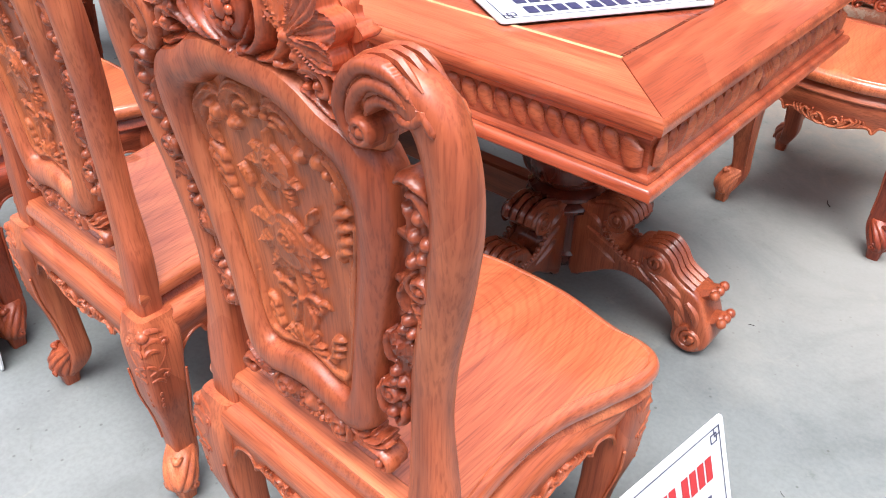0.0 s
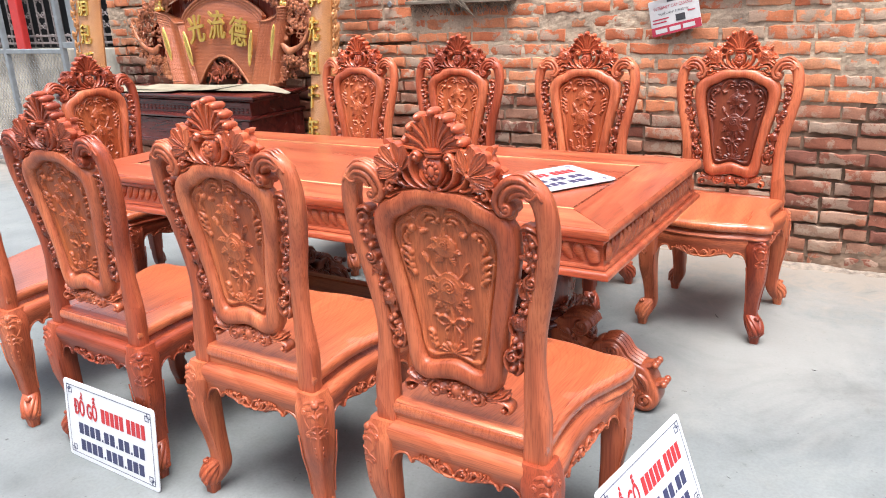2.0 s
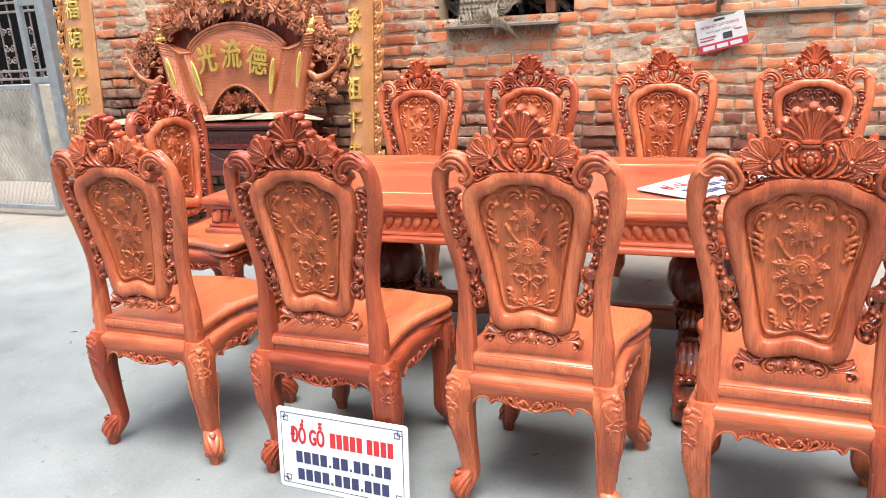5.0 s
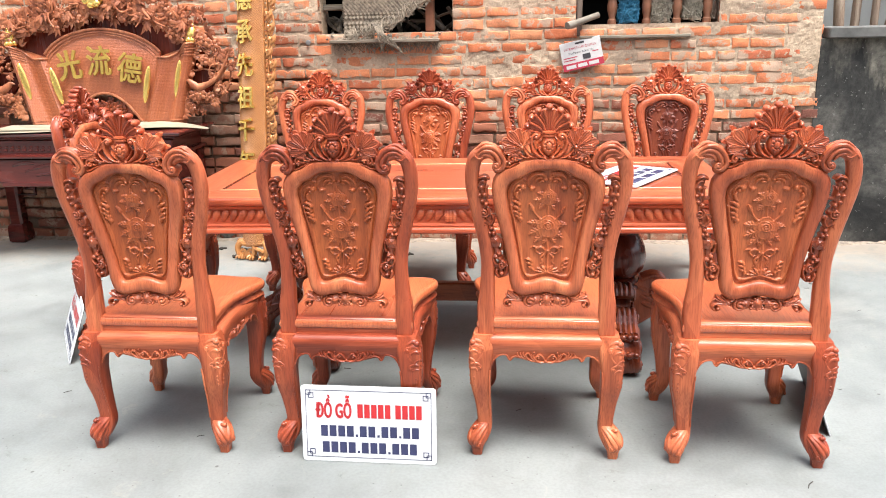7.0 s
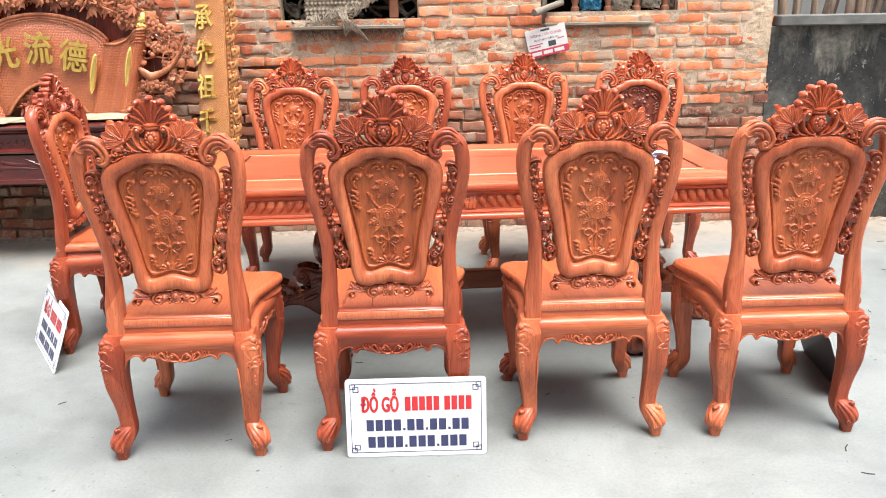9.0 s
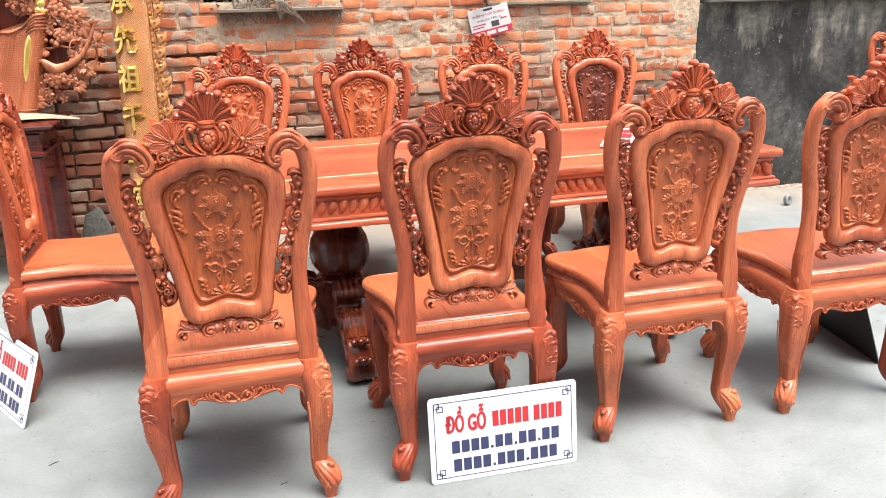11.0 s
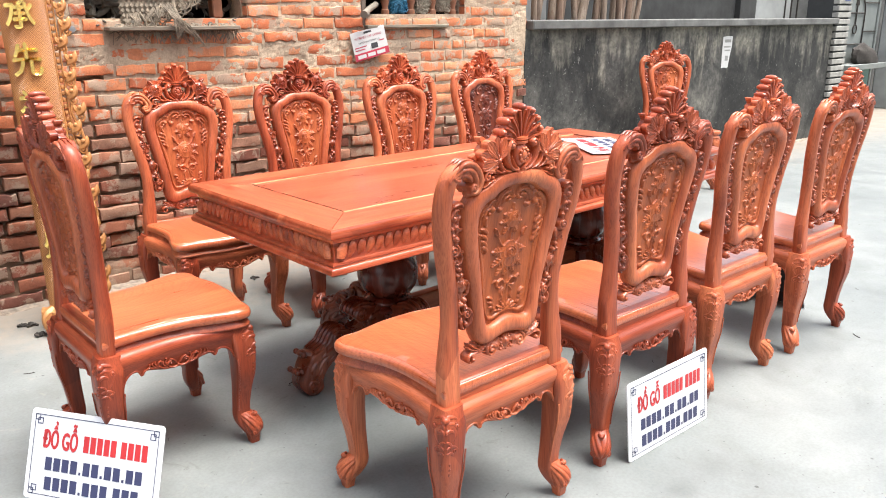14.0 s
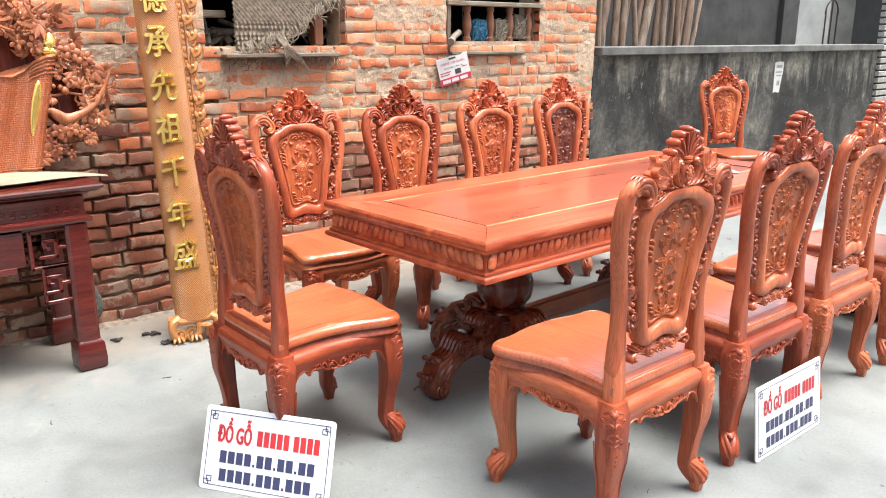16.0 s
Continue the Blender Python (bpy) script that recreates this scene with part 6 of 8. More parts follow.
# second opening: balusters with stuffing between them
a, b, c, d = OPENINGS[1]
part("window_sill", Shape().box((a + 0.02, WALL_Y - 0.03, 1.362), (1.26, WALL_Y + 0.04, 1.382), 0.004), weathered_x, window_2, "grey weathered plank sill")
part("head_rail", Shape().box((a, WALL_Y - 0.015, 1.685), (b + 0.02, WALL_Y + 0.07, 1.715), 0.004), weathered_x, window_2)
bal = Shape().lathe([(0.028, 1.50), (0.028, 1.525), (0.022, 1.53), (0.020, 1.545), (0.030, 1.58), (0.033, 1.61), (0.027, 1.66), (0.020, 1.69), (0.024, 1.70), (0.028, 1.705), (0.028, 1.74)], (0, WALL_Y + 0.06, 0), 12).mesh("baluster", terracotta)
for x in (0.80, 1.02, 1.21, 1.40):
    part("baluster", bal, None, window_2, m=pose(x - 0.03, 0, -0.05))
part("side_post", Shape().box((a + 0.0, WALL_Y + 0.0, 1.38), (a + 0.035, WALL_Y + 0.06, 1.97), 0.004), weathered, window_2)


def tangle(name, label, category, mat_, c, r, n, seed, thick=0.0022):
    q = random.Random(seed)
    sh = Shape()
    for _ in range(n):
        pts = [(c[0] + r[0] * q.uniform(-1, 1) * 0.9, c[1] + r[1] * q.uniform(-1, 1), c[2] + r[2] * q.uniform(-1, 1) * 0.9) for _ in range(4)]
        sh.tube(spline(pts, 9), thick, 4)
    return tagged(part(name, sh, mat_, smooth=0), label, category)


tangle("fishing_net", "bundle of blue nylon net stuffed between balusters", "net", blue_net, (0.875, WALL_Y + 0.07, 1.525), (0.075, 0.05, 0.085), 170, 2)
tangle("straw_wad", "wad of dry straw and string", "straw", straw, (1.080, WALL_Y + 0.07, 1.525), (0.075, 0.05, 0.085), 200, 5)
tangle("straw_wad", "pale wad of dry straw", "straw", straw, (1.275, WALL_Y + 0.08, 1.550), (0.075, 0.05, 0.095), 200, 6)
tangle("straw_wad", "pale wad of dry straw", "straw", straw, (1.400, WALL_Y + 0.10, 1.550), (0.035, 0.05, 0.09), 110, 7)
pipe = Shape().tube(spline([(0.68, WALL_Y + 0.04, 1.510), (0.58, WALL_Y - 0.02, 1.478), (0.49, WALL_Y - 0.10, 1.450)], 8), 0.020, 14)
pipe.tube(spline([(0.52, WALL_Y - 0.075, 1.459), (0.49, WALL_Y - 0.10, 1.450), (0.475, WALL_Y - 0.112, 1.446)], 5), 0.024, 14)
tagged(part("drain_pipe", pipe, pipe_mat), "short dusty plastic pipe leaving the opening", "pipe")
nail = Shape().lathe([(0.001, 0.012), (0.016, 0.011), (0.018, 0.006), (0.006, 0.0), (0.004, -0.02)], n=12).by(pose(-1.245, WALL_Y - 0.006, 1.375, 90))
tagged(part("roofing_nail", nail, steel), "bent roofing nail with washer in the wall", "nail")


# ---------- signs and paper ----------
def lettering(body, width, height, heavy=0.0):
    """Words as a flat shape in x and z, width by height, from x = 0, z = 0."""
    cu = bpy.data.curves.new("words", "FONT")
    cu.body = body
    cu.resolution_u = 3
    ob = new("words", cu)
    bpy.context.view_layer.update()
    me = bpy.data.meshes.new_from_object(ob.evaluated_get(bpy.context.evaluated_depsgraph_get()))
    p = np.array([v.co[:] for v in me.vertices])
    lo, hi = p.min(0), p.max(0)
    f = [tuple(q.vertices) for q in me.polygons]
    bpy.data.objects.remove(ob)
    bpy.data.curves.remove(cu)
    bpy.data.meshes.remove(me)
    sh = Shape()
    for k, (dx, dz) in enumerate(((0, 0), (1, 0), (-1, 0), (0, 1), (0, -1)) if heavy else ((0, 0),)):
        sh.add([((x - lo[0]) / (hi[0] - lo[0]) * width + dx * heavy, 0.0003 * k, (y - lo[1]) / (hi[1] - lo[1]) * height + dz * heavy) for x, y, _ in p], f)
    return sh


def bars(rows):
    sh = Shape()
    for x0, x1, z0, z1 in rows:
        sh.add([(x0, 0, z0), (x1, 0, z0), (x1, 0, z1), (x0, 0, z1)], [(0, 1, 2, 3)])
    return sh


def outline_bars(x0, x1, z0, z1, t):
    return [(x0, x1, z0, z0 + t), (x0, x1, z1 - t, z1), (x0, x0 + t, z0 + t, z1 - t), (x1 - t, x1, z0 + t, z1 - t)]


SIGN_W, SIGN_H = 0.475, 0.278


def shop_sign(m, label):
    ob = thing("shop_sign", label, "sign", "shop signs", m=m)
    w, h = SIGN_W / 2, SIGN_H
    r = 0.012
    edge = []
    for cx, cz, a0 in ((w - r, h - r, 0), (-w + r, h - r, 90), (-w + r, r, 180), (w - r, r, 270)):
        edge += [(cx + r * math.cos(radians(a0 + t)), cz + r * math.sin(radians(a0 + t))) for t in (0, 30, 60, 90)]
    part("board", Shape().plate(edge, 0.0, 0.005, 0.0008, 1), white_sign, ob, smooth=25)
    part("board_back", Shape().plate([(x * 0.985, 0.002 + z * 0.985) for x, z in edge], 0.0055, 0.007, 0.0003, 1), sign_back, ob, "dark unpainted back", smooth=25)
    y = -0.0012
    rim = outline_bars(-w + 0.016, w - 0.016, 0.016, h - 0.016, 0.0022)
    for sx in (-1, 1):
        for top in (0, 1):
            x0, z0 = (w - 0.046) * sx, (h - 0.046 if top else 0.046)
            xa, xb = sorted((x0, x0 + sx * 0.020))
            za, zb = sorted((z0, z0 + (0.020 if top else -0.020)))
            rim += outline_bars(xa, xb, za, zb, 0.003)
            k = -1 if top else 1
            xa, xb = sorted((x0 + sx * 0.011, x0 + sx * 0.030))
            za, zb = sorted((z0 - k * 0.011, z0 - k * 0.030))
            rim += outline_bars(xa, xb, za, zb, 0.003)
    part("border", bars(rim).moved(lambda a, b_, c_: (a, y, c_)), sign_navy, ob, smooth=0)
    part("red_word", lettering("\u0110\u1ed2 G\u1ed6", 0.125, 0.082, 0.0022).moved(lambda a, b_, c_: (a - 0.185, y - b_ * 0.4, c_ + 0.162)), sign_red, ob, smooth=0)
    for name, mat_, groups, x0, x1, z0, z1 in (("red_bar", sign_red, "##### ####", -0.040, 0.190, 0.164, 0.214), ("navy_bar", sign_navy, "####.##.##.##", -0.172, 0.180, 0.094, 0.134), ("navy_bar", sign_navy, "####.###.###", -0.168, 0.172, 0.034, 0.074)):
        step = (x1 - x0) / sum(1.0 if g == "#" else 0.5 for g in groups)
        x = x0
        for g in groups:
            if g == "#":
                part(name, bars([(x + step * 0.10, x + step * 0.90, z0, z1)]).moved(lambda a, b_, c_: (a, y, c_)), mat_, ob, smooth=0)
            elif g == ".":
                part(name, bars([(x + step * 0.13, x + step * 0.39, z0, z0 + 0.009)]).moved(lambda a, b_, c_: (a, y, c_)), mat_, ob, smooth=0)
            x += step if g == "#" else step * 0.5
    return ob


shop_sign(pose(-0.313, -1.222, 0.001, -6, 0, -0.5), "white shop sign with red words leaning on a chair leg")
shop_sign(pose(-1.994, -0.283, 0.001, -20, 0, -56.6), "white shop sign with red words behind the end chair")
shop_sign(pose(1.362, -0.700, 0.001, -20, 0, 83), "white shop sign with red words beside the last chair")
shop_sign(pose(0.797, -0.167, TZ + 0.0085, -90, 0, 59.2), "white shop sign lying on the table top")

# the advertisement on the bricks
ad = thing("advert_card", "white and red internet advert card nailed to the bricks", "advert", m=pose(0.575, WALL_Y - 0.03, 1.268, 0, 0, 0) @ pose(0, 0, 0, -3, -12.5, -4))
part("card", Shape().box((-0.132, 0, -0.09), (0.132, 0.004, 0.09), 0.001), paper_white, ad, smooth=25)
part("red_band", Shape().box((-0.132, -0.0015, -0.09), (0.132, -0.0005, -0.045), 0.0003), ad_red, ad, smooth=25)
part("white_bar", bars([(-0.112, -0.048, -0.079, -0.057), (-0.036, 0.024, -0.079, -0.057), (0.036, 0.100, -0.079, -0.057)]).moved(lambda x, y, z: (x, -0.0025, z)), paper_white, ad, smooth=0)
part("headline", lettering("INTERNET C\u00c1P QUANG", 0.205, 0.022).moved(lambda x, y, z: (x - 0.105, -0.0012, z + 0.036)), ad_red, ad, smooth=0)
part("subtitle", lettering("TRUY\u1ec0N H\u00ccNH T\u01af\u01a0NG T\u00c1C", 0.165, 0.018).moved(lambda x, y, z: (x - 0.085, -0.0012, z + 0.010)), ink, ad, smooth=0)
for row in ((-0.12, -0.03, -0.012, -0.006), (-0.12, -0.045, -0.028, -0.022), (0.07, 0.11, 0.0, 0.006)):
    part("small_bar", bars([row]).moved(lambda x, y, z: (x, -0.0012, z)), ad_red, ad, smooth=0)
part("picture", Shape().box((0.005, -0.0022, -0.035), (0.055, -0.0005, -0.002), 0.0005), ink, ad, "small dark picture of a router", smooth=25)
part("stamp", bars([(-0.03, 0.03, 0.068, 0.08)]).moved(lambda x, y, z: (x, -0.0012, z)), ink, ad, smooth=0)

bill = thing("wall_bill", "torn white paper bill pasted on the black wall", "poster", m=pose(5.06, WALL_Y - 0.004, 0.925))
part("paper", Shape().plate([(-0.085, 0.0), (-0.02, 0.004), (0.02, -0.004), (0.045, 0.01), (0.06, 0.11), (0.085, 0.2), (0.09, 0.31), (0.0, 0.315), (-0.09, 0.305), (-0.092, 0.2)], 0, 0.002, 0.0004, 1), paper_white, bill, smooth=25)
part("grey_bar", bars([(-0.06, 0.06, 0.25, 0.28), (-0.07, 0.06, 0.20, 0.215), (-0.05, 0.06, 0.165, 0.18), (-0.03, 0.03, 0.07, 0.12)]).moved(lambda x, y, z: (x, -0.0012, z)), cement, bill, smooth=0)

# ---------- the dining set ----------
dining_table()
SEATS = [(-1.088, -0.936, 0.0), (-0.388, -0.918, 0.0), (0.296, -0.890, 0.0), (0.977, -0.902, 0.0), (-1.010, 0.852, 180.0), (-0.352, 0.855, 180.0), (0.345, 0.886, 180.0), (1.042, 0.922, 180.0), (-1.652, -0.015, -90.0), (3.465, 1.235, 160.0)]
first = dining_chair(pose(SEATS[0][0], SEATS[0][1], 0, 0, 0, SEATS[0][2]))
chairs = [first] + [copy_thing(first, pose(x, y, 0, 0, 0, r)) for x, y, r in SEATS[1:]]
dark = chairs[7]
for c, panel in ((dark, wood_panel_dark), (chairs[0], wood_panel_brown), (chairs[1], wood_panel_brown), (chairs[8], wood_panel_brown)):
    for o in c.children:
        if o.name.startswith("back_panel"):
            o.data = o.data.copy()
            o.data.materials[0] = panel
tagged(dark, "carved red-brown dining chair with a darker back panel")
for n, c in enumerate(chairs):
    for k, leg in enumerate(o for o in c.children if o.name.startswith("leg")):
        if (n * 3 + k) % 5 in (0, 3):
            for o in (leg, *leg.children):
                o.material_slots[0].link = "OBJECT"
                o.material_slots[0].material = red_z
for c in (chairs[1], chairs[5], chairs[8]):
    for o in c.children_recursive:
        slot = o.material_slots[0] if o.material_slots else None
        swap = {wood_x: red_x, wood_z: red_z, wood_crest: red_z}.get(slot.material) if slot and o.name.split(".")[0] not in ("seat", "back_frame") else None
        if swap:
            slot.link = "OBJECT"
            slot.material = swap
tagged(chairs[8], "carved red-brown dining chair at the table's end")
tagged(chairs[9], "carved red-brown dining chair apart by the black wall")


# ---------- altar table and carvings ----------
def altar_table():
    x0, x1, y0, y1, top = -3.53, -2.03, 1.175, 1.70, 0.855
    ob = thing("altar_table", "dark maroon lacquered altar table with fretwork corners", "table")
    slab = table_rim(Shape(), x0 - 0.08, x1 + 0.08, y0 - 0.03, y1 + 0.02, [(0.282, top), (0.02, top), (0.004, top - 0.003), (0.0, top - 0.010), (0.006, top - 0.020), (0.03, top - 0.034), (0.055, top - 0.040), (0.06, top - 0.05), (0.2, top - 0.05)])
    part("tabletop", slab, lacquer, ob)
    # raised ends
    for s, x in ((-1, x0 - 0.10), (1, x1 + 0.10)):
        part("waist_panel" if s < 0 else "waist_panel", Shape().box((x0, y0 + 0.02, top - 0.145), (x1, y0 + 0.05, top - 0.05), 0.004) if s < 0 else Shape().box((x1 - 0.05, y0 + 0.05, top - 0.145), (x1 - 0.01, y1 - 0.02, top - 0.05), 0.004), lacquer, ob)
    part("waist_moulding", table_rim(Shape(), x0 - 0.02, x1 + 0.02, y0 - 0.015, y1, [(0.06, top - 0.135), (0.012, top - 0.137), (0.002, top - 0.143), (0.0, top - 0.155), (0.006, top - 0.165), (0.03, top - 0.170), (0.08, top - 0.170)]), lacquer, ob)
    dots = Shape()
    for k in range(34):
        x = x0 + 0.05 + k * 0.0425
        dots.box((x, y0 + 0.014, top - 0.122), (x + 0.026, y0 + 0.024, top - 0.105), 0.003)
        dots.box((x + 0.010, y0 + 0.014, top - 0.100), (x + 0.030, y0 + 0.024, top - 0.088), 0.003)
    part("fret_band", dots, lacquer, ob)
    for x in (x0, x1 - 0.095):
        for y in (y0, y1 - 0.095):
            leg = Shape().box((x, y, 0.0), (x + 0.095, y + 0.095, top - 0.16), 0.014)
            leg.loft([[(x + 0.0475 + a * h, y + 0.0475 + b * h, z) for a, b in ((-1, -1), (1, -1), (1, 1), (-1, 1))] for h, z in ((0.050, 0.0), (0.060, 0.012), (0.062, 0.05), (0.058, 0.12), (0.050, 0.135), (0.046, 0.14))])
            part("leg", leg, lacquer, ob)
    for y, dy in ((y0 + 0.012, 0.03), (y1 - 0.045, 0.03)):
        q = Shape().box((x0 + 0.26, y, 0.525), (x1 - 0.26, y + dy, 0.70), 0.004)
        q.box((x0 + 0.09, y, 0.672), (x1 - 0.09, y + dy, 0.70), 0.004)
        q.box((x0 + 0.30, y - 0.006, 0.50), (x1 - 0.30, y + dy, 0.53), 0.004)
        for pts in ([(-0.28, 0.60), (-0.1, 0.645), (0.1, 0.62), (0.3, 0.65)], [(-0.2, 0.575), (0.0, 0.60), (0.2, 0.59)], [(-0.36, 0.64), (-0.26, 0.66), (-0.16, 0.645)], [(0.1, 0.66), (0.25, 0.60), (0.38, 0.62)]):
            frond(q, [((x0 + x1) / 2 + a, z) for a, z in pts], 0.012, y, 0.5, 12)
        part("apron", q, lacquer, ob, "apron with low relief sprays")
        for s, x in ((1, x0 + 0.095), (-1, x1 - 0.095)):
            fret = Shape()
            t = 0.016
            for bx, bz, n in ((0.0, 0.50, 0), (0.0, 0.34, 1)):
                for c0, c1 in (((0.0, 0.16), (0.15, 0.176)), ((0.0, 0.0), (0.15, 0.016)), ((0.135, 0.0), (0.151, 0.176)), ((0.035, 0.045), (0.115, 0.061)), ((0.035, 0.045), (0.051, 0.13)), ((0.035, 0.114), (0.095, 0.13)), ((0.08, 0.08), (0.096, 0.13)), ((0.065, 0.08), (0.096, 0.096)), ((0.0, 0.08), (0.04, 0.096))):
                    if n and c1[0] > 0.14:
                        c0, c1 = (min(c0[0], 0.10), c0[1]), (0.112, c1[1])
                        if c0[0] > 0.10:
                            continue
                    xa, xb = sorted((x + s * (bx + c0[0]), x + s * (bx + c1[0])))
                    fret.box((xa, y - 0.004, bz + c0[1]), (xb, y + 0.022, bz + c1[1]), 0.003)
            part("corner_fret", fret, lacquer, ob, "Greek-key corner fretwork")
    q = Shape().box((x1 - 0.055, y0 + 0.09, 0.525), (x1 - 0.02, y1 - 0.09, 0.70), 0.004)
    part("side_apron", q, lacquer, ob)
    q = Shape().box((x0 + 0.02, y0 + 0.09, 0.525), (x0 + 0.055, y1 - 0.09, 0.70), 0.004)
    part("side_apron", q, lacquer, ob)
    return ob


altar_table()
ALTAR = 0.855
sheet = Shape()
for (x0, y0, x1, y1, z, lift) in ((-3.62, 1.12, -2.72, 1.42, 0.006, 0.0), (-2.72, 1.24, -1.86, 1.54, 0.010, 0.03), (-3.30, 1.20, -2.40, 1.50, 0.014, 0.0)):
    nx = 14
    v = []
    for i in range(nx + 1):
        for j in (0, 1):
            x = x0 + (x1 - x0) * i / nx
            k = i / nx
            slim = max(0.0, k - 0.55) / 0.45 if lift else 0.0
            yy = (y0 + 0.10 * slim, y1 - 0.16 * slim)[j] + 0.03 * k
            v.append((x, yy, ALTAR + z + lift * 0.5 * math.sin(k * 3.0) * (0.5 + j * 0.5) - lift * 0.6 * slim ** 3 + (0.0 if lift else 0.012 * k ** 6)))
    top = [tuple(p) for p in v]
    sheet.add(top + [(x, y, zz - 0.003) for x, y, zz in top], [(2 * i, 2 * i + 1, 2 * i + 3, 2 * i + 2) for i in range(nx)] + [tuple(k + len(top) for k in (2 * i, 2 * i + 2, 2 * i + 3, 2 * i + 1)) for i in range(nx)] + [(0, 2, 2 + len(top), len(top))])
tagged(part("cardboard_sheet", sheet, paper, smooth=0), "flattened cardboard sheets laid on the altar table", "cardboard")


def foliage(sh, points, spread, count, seed, y=0.0, deep=0.05, big=1.0):
    """Pierced branches with leaves, blossoms and buds that follow a line of points in x and z."""
    q = random.Random(seed)
    line = spline(points, 60)
    for k in range(int(count / 3)):
        i = q.randrange(4, 55)
        p = line[i]
        e = p + np.array([q.uniform(-1, 1), q.uniform(-1, 1)]) * spread * 1.3
        m_ = (p + e) / 2 + np.array([q.uniform(-1, 1), q.uniform(-1, 1)]) * spread * 0.5
        pts = spline([p, m_, e], 8)
        yy = y + q.uniform(-deep, deep * 0.4)
        sh.tube(np.stack([pts[:, 0], np.full(8, yy) + np.linspace(0, q.uniform(-deep, 0) * 0.5, 8), pts[:, 1]], 1), 0.009 * big * np.linspace(1.2, 0.5, 8), 6)
    for k in range(count):
        p = line[q.randrange(60)] + np.array([q.uniform(-1, 1), q.uniform(-1, 1)]) * spread
        yy = y - q.uniform(0.0, deep)
        a = q.uniform(0, 2 * math.pi)
        kind = q.random()
        if kind < 0.46:
            for j in range(5):
                b = a + j * 2 * math.pi / 5
                r = 0.024 * big
                sh.ball((p[0] + r * math.cos(b), yy, p[1] + r * math.sin(b)), (r * 0.72, r * 0.13, r * 0.52), 7, 5, (q.uniform(-30, 30), -math.degrees(b), q.uniform(-20, 20)))
            sh.ball((p[0], yy - 0.008, p[1]), 0.008 * big, 6, 4)
        elif kind < 0.93:
            for j in range(q.choice((3, 4, 5))):
                b = a + (j - 1.5) * 0.55
                ln = q.uniform(0.05, 0.09) * big
                e = p + ln * np.array([math.cos(b), math.sin(b)])
                pts = spline([p, (p + e) / 2 + np.array([-math.sin(b), math.cos(b)]) * 0.007, e], 6)
                sh.tube(np.stack([pts[:, 0], yy - np.linspace(0, q.uniform(-0.01, 0.025), 6), pts[:, 1]], 1), 0.0125 * big * np.array([0.35, 0.8, 1.1, 0.95, 0.5, 0.02]), 6, 0.16)
        else:
            for j in range(3):
                sh.ball((p[0] + q.uniform(-1, 1) * 0.02, yy, p[1] + q.uniform(-1, 1) * 0.02), 0.0105 * big, 7, 5)
    return sh


def blossom(sh, p, r, y, turn=0.0):
    """A five-petalled flower facing the yard."""
    for j in range(5):
        a = turn + j * 2 * math.pi / 5
        sh.ball((p[0] + r * 0.62 * math.cos(a), y - 0.002, p[1] + r * 0.62 * math.sin(a)), (r * 0.56, r * 0.15, r * 0.44), 8, 5, (0, -math.degrees(a), 0))
    sh.ball((p[0], y - r * 0.25, p[1]), r * 0.26, 7, 5)


def spray(sh, p, angle, size, y, blades=5):
    """A toothed leaf: blades that fan out from one point."""
    for j in range(blades):
        k = j - (blades - 1) / 2
        a = math.radians(angle) + k * 0.42
        ln = size * (1.0 - 0.16 * abs(k))
        e = np.array(p) + ln * np.array([math.cos(a), math.sin(a)])
        m_ = (np.array(p) + e) / 2 + np.array([-math.sin(a), math.cos(a)]) * 0.08 * size * k
        pts = spline([p, tuple(m_), tuple(e)], 6)
        sh.tube(np.stack([pts[:, 0], y - 0.012 * np.sin(np.linspace(0, 2.6, 6)), pts[:, 1]], 1), size * 0.17 * np.array([0.4, 0.8, 1.1, 0.95, 0.5, 0.02]), 6, 0.28)


def twig(sh, pts, r0, r1, y, bulge=0.0):
    p = spline(pts, 16)
    sh.tube(np.stack([p[:, 0], y - bulge * np.sin(np.linspace(0, math.pi, 16)), p[:, 1]], 1), np.linspace(r0, r1, 16), 7)


